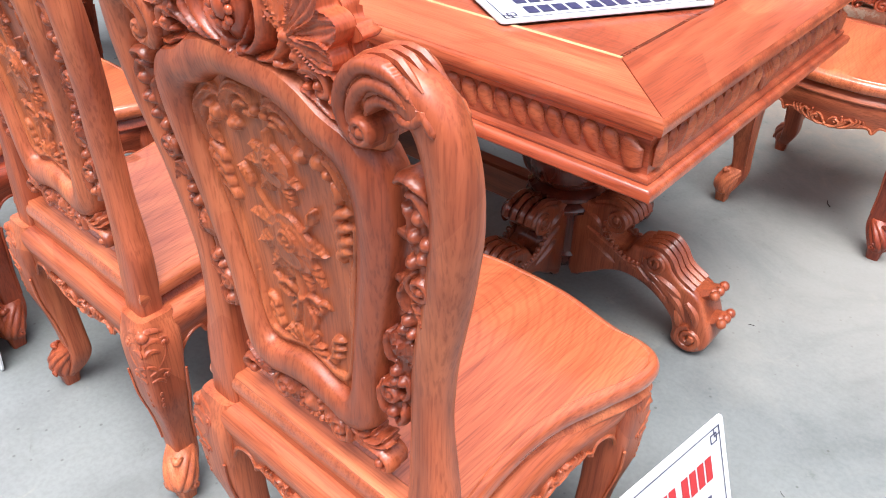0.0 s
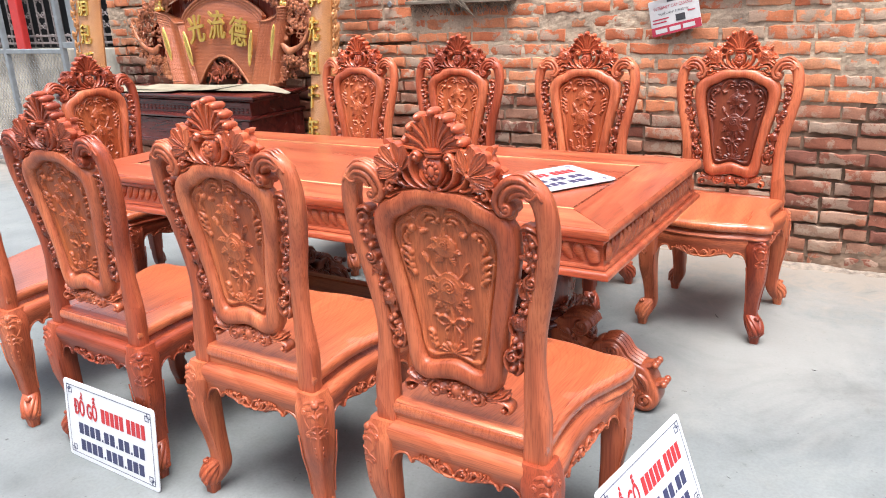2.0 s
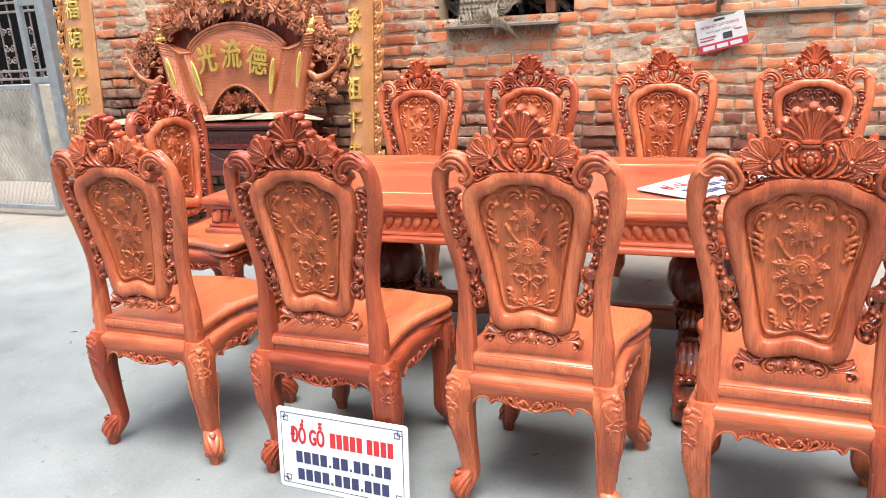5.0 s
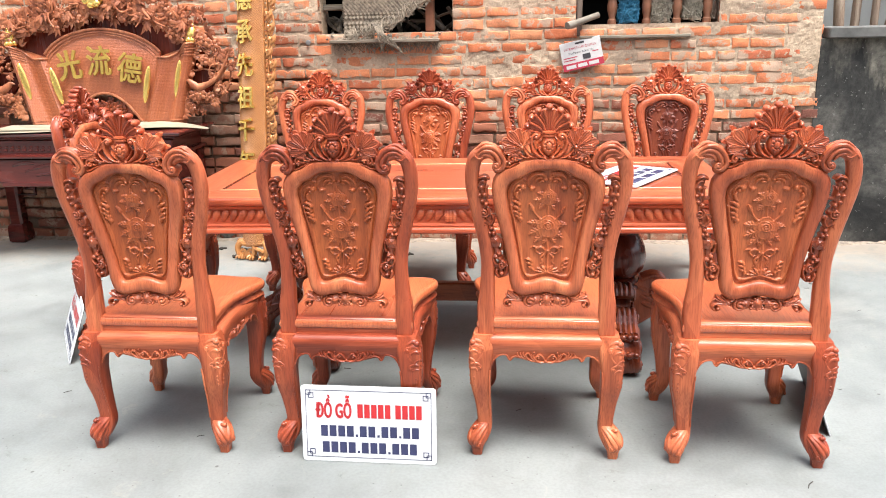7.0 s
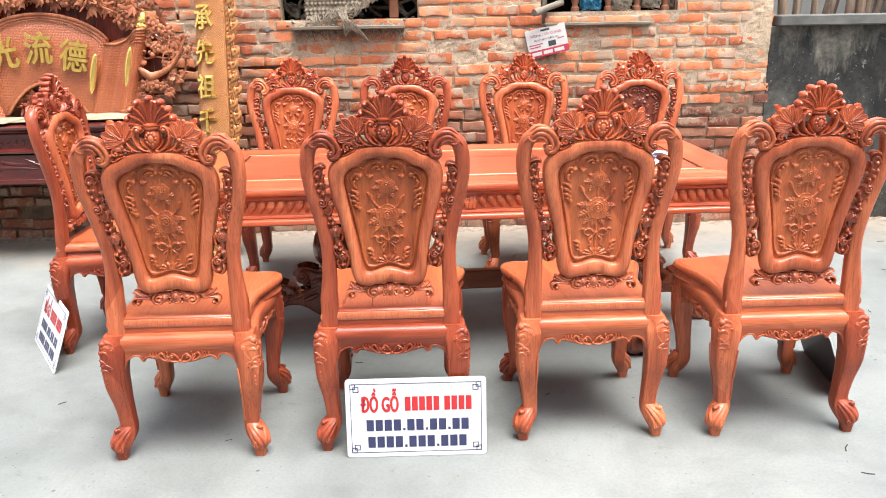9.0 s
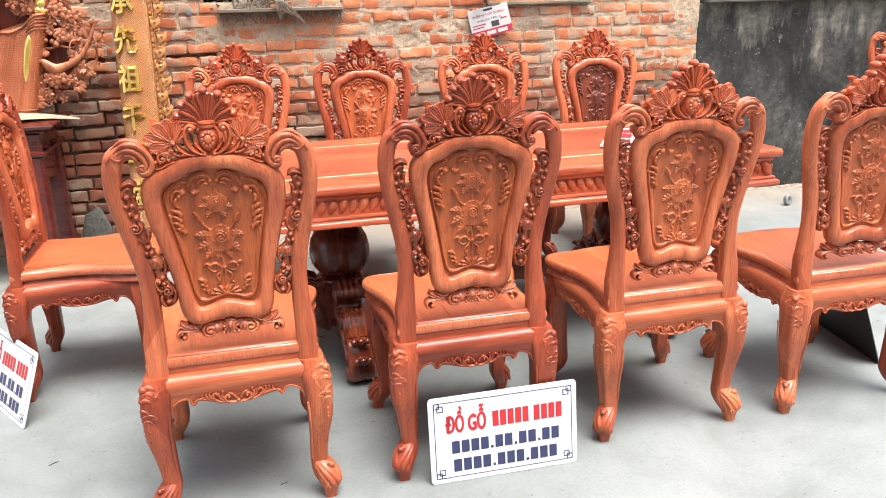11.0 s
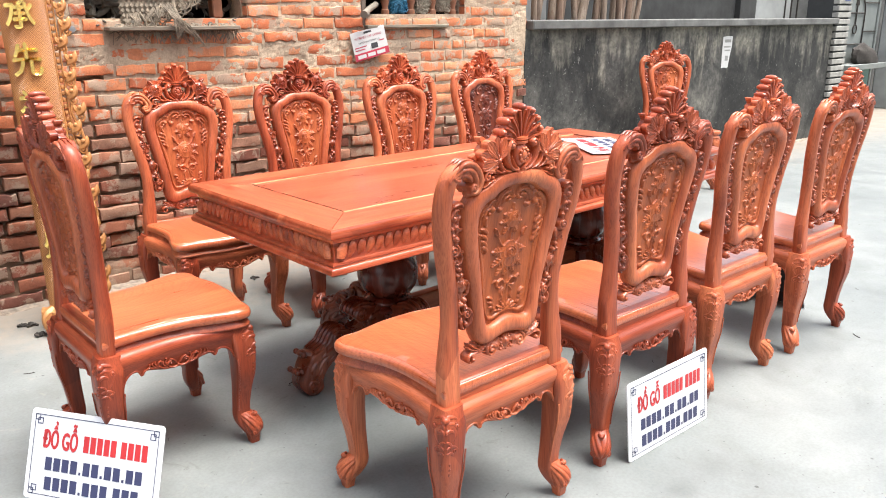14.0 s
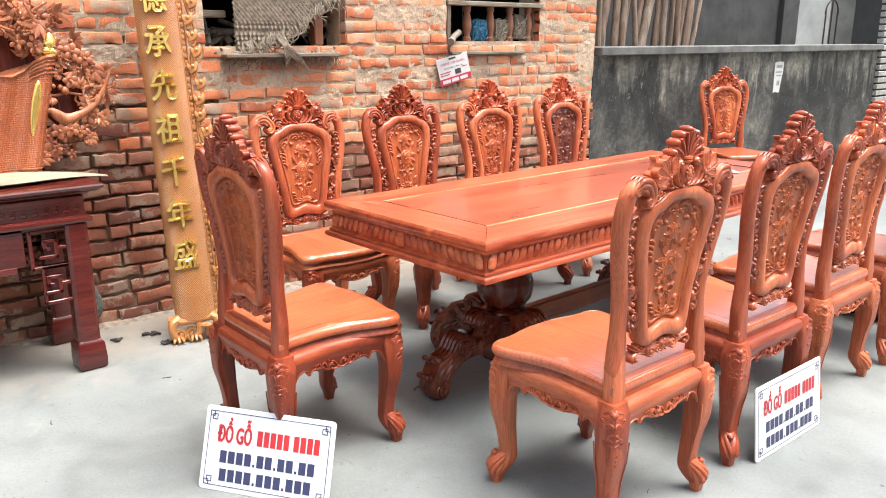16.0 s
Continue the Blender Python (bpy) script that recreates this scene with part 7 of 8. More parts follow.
def bird_wreath():
    """A ring of blossom branches round a long-tailed bird, open between the twigs."""
    sh = Shape()
    y = -0.02
    twig(sh, [(0.57, 0.04), (0.66, 0.10), (0.76, 0.11), (0.86, 0.17), (0.905, 0.28), (0.885, 0.38)], 0.011, 0.007, y)
    twig(sh, [(0.60, 0.44), (0.66, 0.50), (0.75, 0.51), (0.83, 0.46), (0.885, 0.38)], 0.010, 0.006, y)
    twig(sh, [(0.60, 0.46), (0.66, 0.43), (0.71, 0.385), (0.73, 0.33)], 0.009, 0.006, y, 0.02)
    twig(sh, [(0.66, 0.43), (0.69, 0.455), (0.735, 0.44), (0.745, 0.405), (0.715, 0.39)], 0.007, 0.005, y, 0.015)
    twig(sh, [(0.60, 0.34), (0.66, 0.31), (0.72, 0.32), (0.79, 0.31), (0.82, 0.345)], 0.008, 0.005, y, 0.02)
    twig(sh, [(0.79, 0.31), (0.80, 0.28), (0.775, 0.265), (0.755, 0.285), (0.765, 0.31)], 0.006, 0.005, y, 0.01)
    twig(sh, [(0.58, 0.12), (0.62, 0.085), (0.68, 0.075), (0.72, 0.09)], 0.007, 0.004, y, 0.01)
    twig(sh, [(0.60, 0.15), (0.65, 0.12), (0.72, 0.115), (0.80, 0.14)], 0.008, 0.005, y, 0.02)
    twig(sh, [(0.885, 0.31), (0.93, 0.34), (0.95, 0.385)], 0.006, 0.004, y)
    twig(sh, [(0.62, 0.40), (0.645, 0.37), (0.64, 0.335)], 0.006, 0.004, y, 0.02)
    for x, z, r, dy in ((0.70, 0.505, 0.034, -0.040), (0.755, 0.500, 0.036, -0.050), (0.808, 0.470, 0.034, -0.045), (0.725, 0.525, 0.026, -0.020), (0.780, 0.515, 0.026, -0.015), (0.845, 0.435, 0.022, -0.030),
                        (0.655, 0.150, 0.034, -0.050), (0.705, 0.156, 0.034, -0.055), (0.745, 0.142, 0.028, -0.045), (0.680, 0.128, 0.028, -0.040), (0.775, 0.125, 0.022, -0.035), (0.605, 0.130, 0.030, -0.035), (0.735, 0.372, 0.030, -0.040)):
        blossom(sh, (x, z), r, y + dy, x * 40)
    for x, z, r in ((0.745, 0.358, 0.020), (0.708, 0.330, 0.019), (0.690, 0.345, 0.013), (0.645, 0.368, 0.014), (0.640, 0.340, 0.012), (0.660, 0.352, 0.011), (0.645, 0.540, 0.012), (0.690, 0.558, 0.013), (0.765, 0.550, 0.012), (0.952, 0.385, 0.010), (0.938, 0.355, 0.010), (0.920, 0.262, 0.010), (0.908, 0.222, 0.009), (0.880, 0.165, 0.010)):
        sh.ball((x, y - 0.030, z), (r, r, r * 1.05), 8, 6)
    for x, z, a, size in ((0.600, 0.310, 150, 0.055), (0.590, 0.215, 190, 0.065), (0.845, 0.425, -70, 0.085), (0.900, 0.415, 40, 0.060), (0.915, 0.335, -30, 0.055), (0.600, 0.055, 55, 0.080), (0.560, 0.035, -20, 0.070), (0.785, 0.115, -50, 0.065), (0.630, 0.520, 20, 0.070), (0.590, 0.505, 80, 0.060),
                          (0.780, 0.340, 70, 0.060), (0.815, 0.330, 20, 0.055), (0.700, 0.400, 160, 0.050), (0.650, 0.300, 230, 0.050), (0.840, 0.185, -15, 0.055), (0.690, 0.470, 230, 0.050)):
        spray(sh, (x, z), a, size, y - 0.025)
    foliage(sh, [(0.60, 0.07), (0.72, 0.12), (0.82, 0.20), (0.84, 0.32), (0.80, 0.42), (0.70, 0.49), (0.60, 0.50)], 0.055, 75, 61, y, 0.05, 0.62)
    # a gnarled knot and, last, the bird with its long tail
    sh.ball((0.822, y - 0.03, 0.222), (0.022, 0.016, 0.040), 10, 7, (0, 25, 0))
    sh.ball((0.805, y - 0.03, 0.188), (0.018, 0.014, 0.026), 9, 6, (0, -20, 0))
    p = spline([(0.600, 0.238), (0.628, 0.244), (0.655, 0.222), (0.690, 0.202), (0.740, 0.214), (0.790, 0.236), (0.845, 0.285), (0.890, 0.355), (0.922, 0.430)], 30)
    r = np.interp(np.linspace(0, 1, 30), (0, 0.07, 0.13, 0.22, 0.36, 0.50, 0.64, 0.80, 0.93, 1.0), (0.003, 0.009, 0.014, 0.023, 0.027, 0.020, 0.015, 0.011, 0.008, 0.003))
    sh.tube(np.stack([p[:, 0], np.full(30, y - 0.055), p[:, 1]], 1), r, 10, 0.7)
    p = spline([(0.770, 0.232), (0.835, 0.268), (0.885, 0.325), (0.930, 0.345)], 12)
    sh.tube(np.stack([p[:, 0], np.full(12, y - 0.045), p[:, 1]], 1), np.linspace(0.010, 0.004, 12), 7, 0.6)
    return sh


def carved_scroll():
    """The carved open-book panel that stands on the altar table, backed against the wall."""
    cx, cy = -2.64, 1.605
    ob = thing("carved_scroll_panel", "carved wooden scroll panel with gilt characters and foliage", "carving", m=pose(cx, cy, ALTAR + 0.004, -4, 0, 0))
    # fan-shaped middle leaf, its upper edge one long arc
    arc = [(x, 0.440 + 0.190 * math.sqrt(max(0.0, 1 - (x / 0.425) ** 2)) ** 1.3) for x in np.linspace(-0.41, 0.41, 36)]
    low = [(x, 0.020 + 0.190 * (1 - (x / 0.25) ** 2)) for x in np.linspace(0.25, -0.25, 24)]
    fan = arc + [(0.40, 0.42), (0.29, 0.012), (0.262, 0.012)] + low + [(-0.262, 0.012), (-0.29, 0.012), (-0.40, 0.42)]
    bow = lambda x, y, z: (x, y - 0.03 * math.cos(x * 3.2), z)
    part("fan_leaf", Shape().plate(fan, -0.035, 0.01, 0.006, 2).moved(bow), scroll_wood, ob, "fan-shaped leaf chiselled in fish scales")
    edge = Shape()
    for line, r in ((np.array(arc), 0.010), (np.array(arc) * (0.95, 1.0) - (0, 0.020), 0.004), (np.array(arc) * (0.91, 1.0) - (0, 0.034), 0.003), (np.array(low), 0.009)):
        edge.tube(np.stack([line[:, 0], -0.036 - 0.03 * np.cos(line[:, 0] * 3.2), line[:, 1]], 1), r, 8, 0.8)
    part("fan_border", edge, wood_raw, ob)
    # leaves on both sides that hollow out from the fan and roll up at their outer edge
    u = np.linspace(0, 1, 29)
    hollow = np.interp(u, (0, 0.06, 0.14, 0.26, 0.42, 0.56, 0.64, 0.72, 0.82, 0.92, 0.98, 1.0), (-0.020, -0.062, -0.080, -0.070, -0.046, -0.040, -0.052, -0.084, -0.104, -0.088, -0.050, -0.020))
    rise = np.interp(u, (0, 0.15, 0.3, 0.5, 0.65, 0.8, 1.0), (0.445, 0.440, 0.440, 0.465, 0.500, 0.522, 0.530))
    for sd in (-1, 1):
        def row(t, grow=0.0):
            x = (0.385 - 0.125 * t) + u * ((0.675 - 0.130 * t) - (0.385 - 0.125 * t))
            return [(sd * a, b - grow, (1 - t) * c) for a, b, c in zip(x, hollow, rise)]
        rings = [row(t) + [(sd * (0.655 - 0.115 * t), 0.012, (1 - t) * 0.53), (sd * (0.39 - 0.125 * t), 0.012, (1 - t) * 0.445)] for t in np.linspace(0, 1, 15)]
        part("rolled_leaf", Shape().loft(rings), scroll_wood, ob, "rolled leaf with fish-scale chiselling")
        part("roll_hem", Shape().tube(row(0.0, 0.002), 0.008, 7), wood_raw, ob)
        for t in (0.035, 0.07, 0.105, 0.14, 0.95, 0.985):
            part("roll_rib", Shape().tube([p for p in row(t, 0.0) if abs(p[0]) > (0.555 - 0.115 * t)], 0.005, 6), wood_raw, ob)
        for x, z, turn in ((0.322, 0.262, 13), (0.545, 0.295, 12)):
            blade = Shape().ball((0, 0, 0), (0.026 if sd < 0 else 0.022, 0.012, 0.128), 16, 12)
            part("gilt_blade", blade, gilt, ob, "gilt leaf-shaped inlay", m=pose(sd * x, -0.088 if x < 0.4 else -0.094, z, 3, sd * turn, 0))
        bud = Shape().lathe([(0.008, 0.0), (0.030, 0.016), (0.036, 0.042), (0.031, 0.070), (0.016, 0.100), (0.002, 0.118)], n=14)
        for k in range(6):
            a = k * 2 * math.pi / 6
            bud.ball((0.026 * math.cos(a), 0.026 * math.sin(a), 0.012), (0.022, 0.016, 0.020), 8, 5)
        part("gilt_bud", bud, gilt, ob, "gilt lotus bud", m=pose(sd * 0.640, -0.050, 0.535, 0, sd * 9, 0))
    for k, ch in enumerate("\u5149\u6d41\u5fb7"):
        g = lettering(ch, 0.165, 0.190, 0.0035)
        verts, faces, n = list(g.v), list(g.f), len(g.v)
        dz = 0.405 if k == 1 else 0.368
        sh = Shape().add([(x, -0.012 - y, z) for x, y, z in verts] + [(x, 0.0, z) for x, y, z in verts], faces + [tuple(i + n for i in f)[::-1] for f in faces] + rim_faces(faces, n))
        part("gilt_character", sh, gilt_dull, ob, "gilt raised character", smooth=0, m=pose(-0.285 + 0.20 * k, -0.080, dz - 0.075, 0, (k - 1) * 9, 0))
    # dark plates added to stand for the shadow between and behind the branches
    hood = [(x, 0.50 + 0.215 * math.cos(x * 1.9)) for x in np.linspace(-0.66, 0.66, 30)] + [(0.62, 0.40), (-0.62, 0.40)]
    part("ground_board", Shape().plate(hood, 0.016, 0.040, 0.006, 1), wood_base, ob, "dark plate added for the shadow behind the branches")
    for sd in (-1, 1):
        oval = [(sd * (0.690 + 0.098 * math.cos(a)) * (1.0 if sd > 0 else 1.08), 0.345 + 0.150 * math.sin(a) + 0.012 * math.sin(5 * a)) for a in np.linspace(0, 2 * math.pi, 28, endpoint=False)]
        part("ground_board", Shape().plate(oval if sd > 0 else oval[::-1], 0.012, 0.034, 0.006, 1), wood_base, ob, "dark plate added for the shadow behind the branches")
    # foliage over the top and at the sides, and a flower in the arch
    part("top_foliage", foliage(Shape(), [(-0.70, 0.62), (-0.50, 0.69), (-0.25, 0.76), (0.0, 0.80), (0.25, 0.76), (0.50, 0.69), (0.68, 0.63)], 0.090, 330, 11, 0.0, 0.10, 0.88), wood_raw, ob, "pierced carved branches and blossoms")
    for sd in (-1, 1):
        part("side_foliage", bird_wreath().moved(lambda x, y, z: (sd * (x - 0.018) * (1.0 if sd > 0 else 1.08), y, z * 1.02 + 0.034)), wood_raw, ob, "ring of pierced blossom branches round a carved bird")
    part("arch_flower", foliage(Shape(), [(-0.15, 0.05), (-0.05, 0.11), (0.05, 0.11), (0.15, 0.05)], 0.045, 45, 33, -0.01, 0.04, 0.8), wood_carved, ob)
    pearl = Shape().ball((0.01, -0.10, 0.832), (0.068, 0.045, 0.068), 20, 12)
    for k in range(7):
        a = k * 2 * math.pi / 7
        pearl.ball((0.01 + 0.052 * math.cos(a), -0.125, 0.832 + 0.052 * math.sin(a)), (0.024, 0.014, 0.024), 8, 5)
    part("gilt_pearl", pearl, gilt, ob, "gilt pearl among clouds")
    return ob


def rim_faces(faces, n):
    """Side faces for a flat shape and its copy n vertices on."""
    count = {}
    for f in faces:
        for a, b in zip(f, f[1:] + f[:1]):
            count[(a, b)] = 1
    return [(a, b, b + n, a + n) for a, b in count if (b, a) not in count]


carved_scroll()


def couplet(x, y, words, s, label, rz, back=5.5, slant=0.0, near=1.0):
    """A tall half-round board with gilt characters; s: the side that carries the vine."""
    ob = thing("couplet_board", label, "board", "couplet boards", m=pose(x, y, 0, 0, 0, rz) @ pose(0, 0, 0, -back, slant, 0) @ Matrix.Diagonal((0.88 if slant else 1.0, 1, 1, 1)))
    rings = []
    for z in np.linspace(0.10, 2.15, 30):
        front = [(0.138 * math.sin(a) * (near if a * s < 0 else 1.0), 0.02 - 0.075 * math.cos(a)) for a in np.linspace(-1.3, 1.3, 15)]
        back = [(px * 0.93, py + 0.018) for px, py in front[::-1]]
        rings.append([(px, py, z) for px, py in front + back])
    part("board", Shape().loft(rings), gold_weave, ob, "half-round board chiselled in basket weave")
    stripe = Shape()
    for k in range(70):
        z = 0.12 + k * 0.029
        stripe.ball((s * 0.143, 0.004, z), (0.013, 0.009, 0.012), 6, 4)
    stripe.box((s * 0.158 - 0.004, -0.004, 0.10), (s * 0.158 + 0.004, 0.02, 2.15), 0.002)
    stripe.box((s * 0.128 - 0.004, -0.014, 0.10), (s * 0.128 + 0.004, 0.012, 2.15), 0.002)
    part("beaded_stripe", stripe, gilt_wood, ob)
    vine = Shape()
    q = random.Random(5)
    vine.tube(spline([(s * (0.190 + 0.022 * math.sin(k * 1.9)), 0.0, 0.14 + k * 0.098) for k in range(21)], 90), 0.008, 6)
    for k in range(26):
        z = 0.15 + k * 0.077
        u = s * (0.190 + 0.018 * math.sin(k * 2.4))
        curl(vine, (u, z), 0.022, 90 * k, 1.2 * (1 if k % 2 else -1), 0.006, 0.006, -1, 12)
        frond(vine, [(u - 0.02, z + 0.01), (u + s * 0.012, z + 0.03), (u + s * 0.024, z + 0.065)], 0.018, 0.010, 0.5, 8, -1)
        frond(vine, [(u, z + 0.02), (u - s * 0.020, z + 0.035), (u - s * 0.026, z + 0.055)], 0.013, 0.010, 0.6, 7, -1)
        vine.ball((u, -0.014, z + 0.04), (0.012, 0.010, 0.012), 7, 5)
    part("vine_border", vine, gilt_wood, ob, "pierced gilt vine")
    for k, ch in enumerate(words):
        g = lettering(ch, 0.130, 0.140, 0.0032)
        n = len(g.v)
        front = [(a - 0.065, -0.012 - b_, c_) for a, b_, c_ in g.v]
        sh = Shape().add(front + [(a, 0.0, c_) for a, b_, c_ in front], list(g.f) + [tuple(i + n for i in f)[::-1] for f in g.f] + rim_faces(list(g.f), n))
        sh.moved(lambda a, b_, c_: (a, b_ + 0.02 - 0.075 * math.cos(a / 0.138 * 1.3) - 0.002, c_))
        part("gilt_character", sh, gilt, ob, "gilt raised character", smooth=0, m=pose(0, 0, 1.5975 - k * 0.2045))
    foot = Shape()
    for fx, e, r in ((-0.095, -1, 0.036), (0.0, 1, 0.040), (0.105, 1, 0.036)):
        foot.tube(spline([(fx - e * 0.03, 0.0, 0.125), (fx + e * 0.020, -0.028, 0.098), (fx + e * 0.024, -0.032, 0.050), (fx, -0.026, 0.016)], 12), np.linspace(0.026, 0.017, 12), 8)
        curl(foot, (fx - e * 0.012, 0.040), r, 300 if e > 0 else 240, -1.3 * e, 0.026, 0.012, -1, 18)
        for k in (-1, 0, 1):
            foot.tube(spline([(fx + k * 0.016, -0.03, 0.03), (fx + k * 0.024, -0.052, 0.016), (fx + k * 0.028, -0.062, 0.006)], 5), (0.010, 0.010, 0.008, 0.006, 0.003), 6)
    foot.tube(spline([(-0.13, 0.0, 0.118), (-0.05, -0.030, 0.104), (0.05, -0.030, 0.108), (0.14, 0.0, 0.116)], 16), 0.020, 8)
    foot.tube(spline([(0.02, -0.035, 0.075), (0.08, -0.05, 0.07), (0.14, -0.03, 0.045)], 10), 0.013, 7)
    part("carved_foot", foot, gilt_wood, ob, "carved dragon-cloud foot")
    return ob


couplet(-1.568, 1.235, "\u5fb7\u627f\u5148\u7956\u5343\u5e74\u76db", 1, "tall gilt couplet board leaning against the bricks", -14, 8.2, -1.3, 0.70)
couplet(-3.79, 1.21, "\u798f\u836b\u5152\u5b6b\u767e\u4e16\u660c", -1, "tall gilt couplet board beside the gate", 0)


# ---------- yard gate and house on the west side ----------
GY = 1.66


def rod(sh, a, b, r=0.009, n=6):
    return sh.tube([a, tuple((np.array(a) + np.array(b)) / 2), b], r, n, 1.0, (0, 1, 0.01))


gate = thing("yard_gate", "galvanised steel yard gate with chain wire", "gate")
part("hinge_post", Shape().box((-4.50, GY - 0.05, 0), (-4.40, GY + 0.05, 2.6), 0.006), steel, gate)
frame_ = Shape()
for x in (-4.72, -5.62, -6.9):
    frame_.box((x - 0.022, GY - 0.022, 0.06), (x + 0.022, GY + 0.022, 2.5), 0.004)
for z in (0.08, 1.10, 2.3):
    frame_.box((-6.9, GY - 0.02, z - 0.02), (-4.72, GY + 0.02, z + 0.02), 0.004)
part("gate_frame", frame_, steel, gate)
for z in (0.5, 1.15, 1.75):
    part("hinge", Shape().box((-4.72, GY - 0.015, z - 0.025), (-4.42, GY + 0.015, z + 0.025), 0.004), steel, gate)
wire = Shape()
for k in range(44):
    x = -6.88 + k * 0.049
    for s in (-1, 1):
        wire.tube([(x + (0.0245 * s if j % 2 else -0.0245 * s) + (0.0245 if s > 0 else 0.0), GY, 0.1 + j * 0.049) for j in range(21)], 0.0022, 3)
part("chain_wire", wire, steel, gate, smooth=0)

structure("wall_west", Shape().box((-12.0, 2.9, 0), (-4.9, 3.1, 1.02), 0.006), mossy, "low grey cement wall behind the gate", "wall")
grille = thing("window_grille", "rusty wrought iron window grille with scrolls", "grille")
gr = Shape()
for z in (1.08, 1.16, 1.75, 1.84, 2.5):
    gr.box((-9.0, 2.96, z - 0.012), (-5.2, 2.99, z + 0.012), 0.003)
part("grille_rail", gr, rusty, grille)
gr = Shape()
for k in range(26):
    x = -9.0 + k * 0.15
    rod(gr, (x, 2.975, 1.04), (x, 2.975, 2.5), 0.010)
part("grille_rod", gr, rusty, grille)
gr = Shape()
for k in range(13):
    x = -8.92 + k * 0.30
    for z, s in ((1.40, 1), (1.55, -1), (1.28, 1)):
        for e in (-1, 1):
            curl(gr, (x + e * 0.045, z), 0.045, 90 + e * 90, 1.2 * s * e, 2.965, 0.009, 1, 14)
    curl(gr, (x + 0.15, 1.12), 0.07, 0, 1.0, 2.965, 0.009, 1, 14)
part("grille_scroll", gr, rusty, grille)
# unseen roof and sides added to keep light out of this near-black room
structure("house_west", Shape().box((-12.0, 4.6, 0), (-4.9, 4.8, 3.4), 0.01).box((-12.0, 3.0, 2.62), (-4.9, 4.6, 2.8), 0.01).box((-4.98, 3.1, 0), (-4.9, 4.6, 2.62), 0.01).box((-12.0, 3.1, 0), (-11.9, 4.6, 2.62), 0.01), dark_room, "near-black box for the shaded room behind the grille", "house")
tagged(part("red_post", Shape().box((-7.45, 2.80, 0.98), (-7.28, 2.88, 2.6), 0.01), red_paint), "red painted steel post on the low wall", "post")
structure("pillar_west", Shape().box((-4.9, 2.6, 0), (-4.2, 3.1, 2.6), 0.01), cement, "grey cement pillar behind the brick wall", "pillar")

# ---------- behind and beyond the black wall ----------
rng = random.Random(12)
for k in range(24):
    x = 2.28 + k * 0.070 + rng.uniform(-0.03, 0.03)
    sl = rng.uniform(0.15, 0.55) if k % 4 else rng.uniform(-0.25, 0.1)
    sh = Shape()
    pts = [(x + sl * t + 0.03 * math.sin(t * 5 + k), WALL_Y + 0.30 + 0.05 * (k % 4) + 0.02 * t, 0.0 + t * 2.5) for t in np.linspace(0, 1, 9)]
    sh.tube(spline(pts, 22), np.linspace(0.045, 0.030, 22) * rng.uniform(0.6, 1.15), 9, 1.0, (0, 1, 0))
    tagged(part("wooden_pole", sh, weathered), "weathered crooked wooden pole leaning behind the wall", "pole", "leaning poles")
structure("wall_far", Shape().box((2.07, 3.6, 0), (8.45, 3.8, 2.6), 0.006), dark_wall, "dark mossy rendered wall behind the yard", "wall")
structure("post_dark", Shape().box((8.45, 3.52, 0), (8.90, 3.82, 2.6), 0.006), dark_wall, "dark rendered corner post", "post")
structure("wall_plaster", Shape().box((8.90, 3.62, 0), (9.93, 3.80, 2.6), 0.006), pale_wall, "pale plastered wall patch", "wall")
arch = thing("arch_grille", "dark iron arch grille in the pale wall", "grille")
bar = Shape()
for k in range(3):
    rod(bar, (10.07 + k * 0.20, 3.66, 0.0), (10.07 + k * 0.20, 3.66, 2.05 if k == 1 else 1.9), 0.012)
bar.tube([(10.27 + 0.22 * math.cos(a), 3.66, 1.85 + 0.22 * math.sin(a)) for a in np.linspace(0, math.pi, 15)], 0.012, 6)
part("iron_bar", bar, debris_mat, arch)
structure("wall_rear", Shape().box((7.9, 4.6, 0), (13.5, 4.8, 3.0), 0.01), pale_wall, "pale wall behind the arch grille", "wall")
structure("pillar_grey", Shape().box((10.62, 3.45, 0), (11.7, 3.85, 3.0), 0.008), cement, "grey cement pillar", "pillar")
structure("wall_backing", Shape().box((2.2, 2.50, 0), (3.15, 2.54, 2.1), 0.004), pale_wall, "white sheet behind the leaning poles", "wall")
pillar = structure("pillar_east", Shape().box((BX1, WALL_Y - 0.02, 0), (BX1 + 0.35, WALL_Y + 0.34, 2.9), 0.006), dark_wall, "dark rendered gate pillar faced with pale bricks", "pillar")
for j in range(36):
    part("brick", Shape().box((BX1 - 0.004, WALL_Y - 0.045, j * 0.078 + 0.008), (BX1 + 0.354, WALL_Y + 0.03, j * 0.078 + 0.066), 0.006), pillar_brick, pillar, smooth=25)
structure("wall_house", Shape().box((11.17, 2.62, 0), (13.5, 2.8, 3.6), 0.01), cement, "grey house wall beyond the pillar", "wall")
structure("pillar_pale", Shape().box((11.20, 2.3, 0), (12.35, 2.615, 3.6), 0.01), pale_wall, "pale square house pillar", "pillar")
side_gate = thing("steel_gate", "pale green sheet steel side gate with arched wire", "gate", m=pose(10.55, 2.62, 0))
for x in (-0.94, 0.43):
    part("gate_post", Shape().box((x - 0.03, -0.03, 0), (x + 0.03, 0.03, 2.6), 0.005), gate_pale, side_gate)
part("upper_sheet", Shape().box((-0.91, -0.005, 0.74), (0.40, 0.010, 2.55), 0.003), gate_pale, side_gate)
part("lower_sheet", Shape().box((-0.91, -0.012, 0.05), (0.40, 0.010, 0.66), 0.004), gate_teal, side_gate, "teal painted lower sheet")
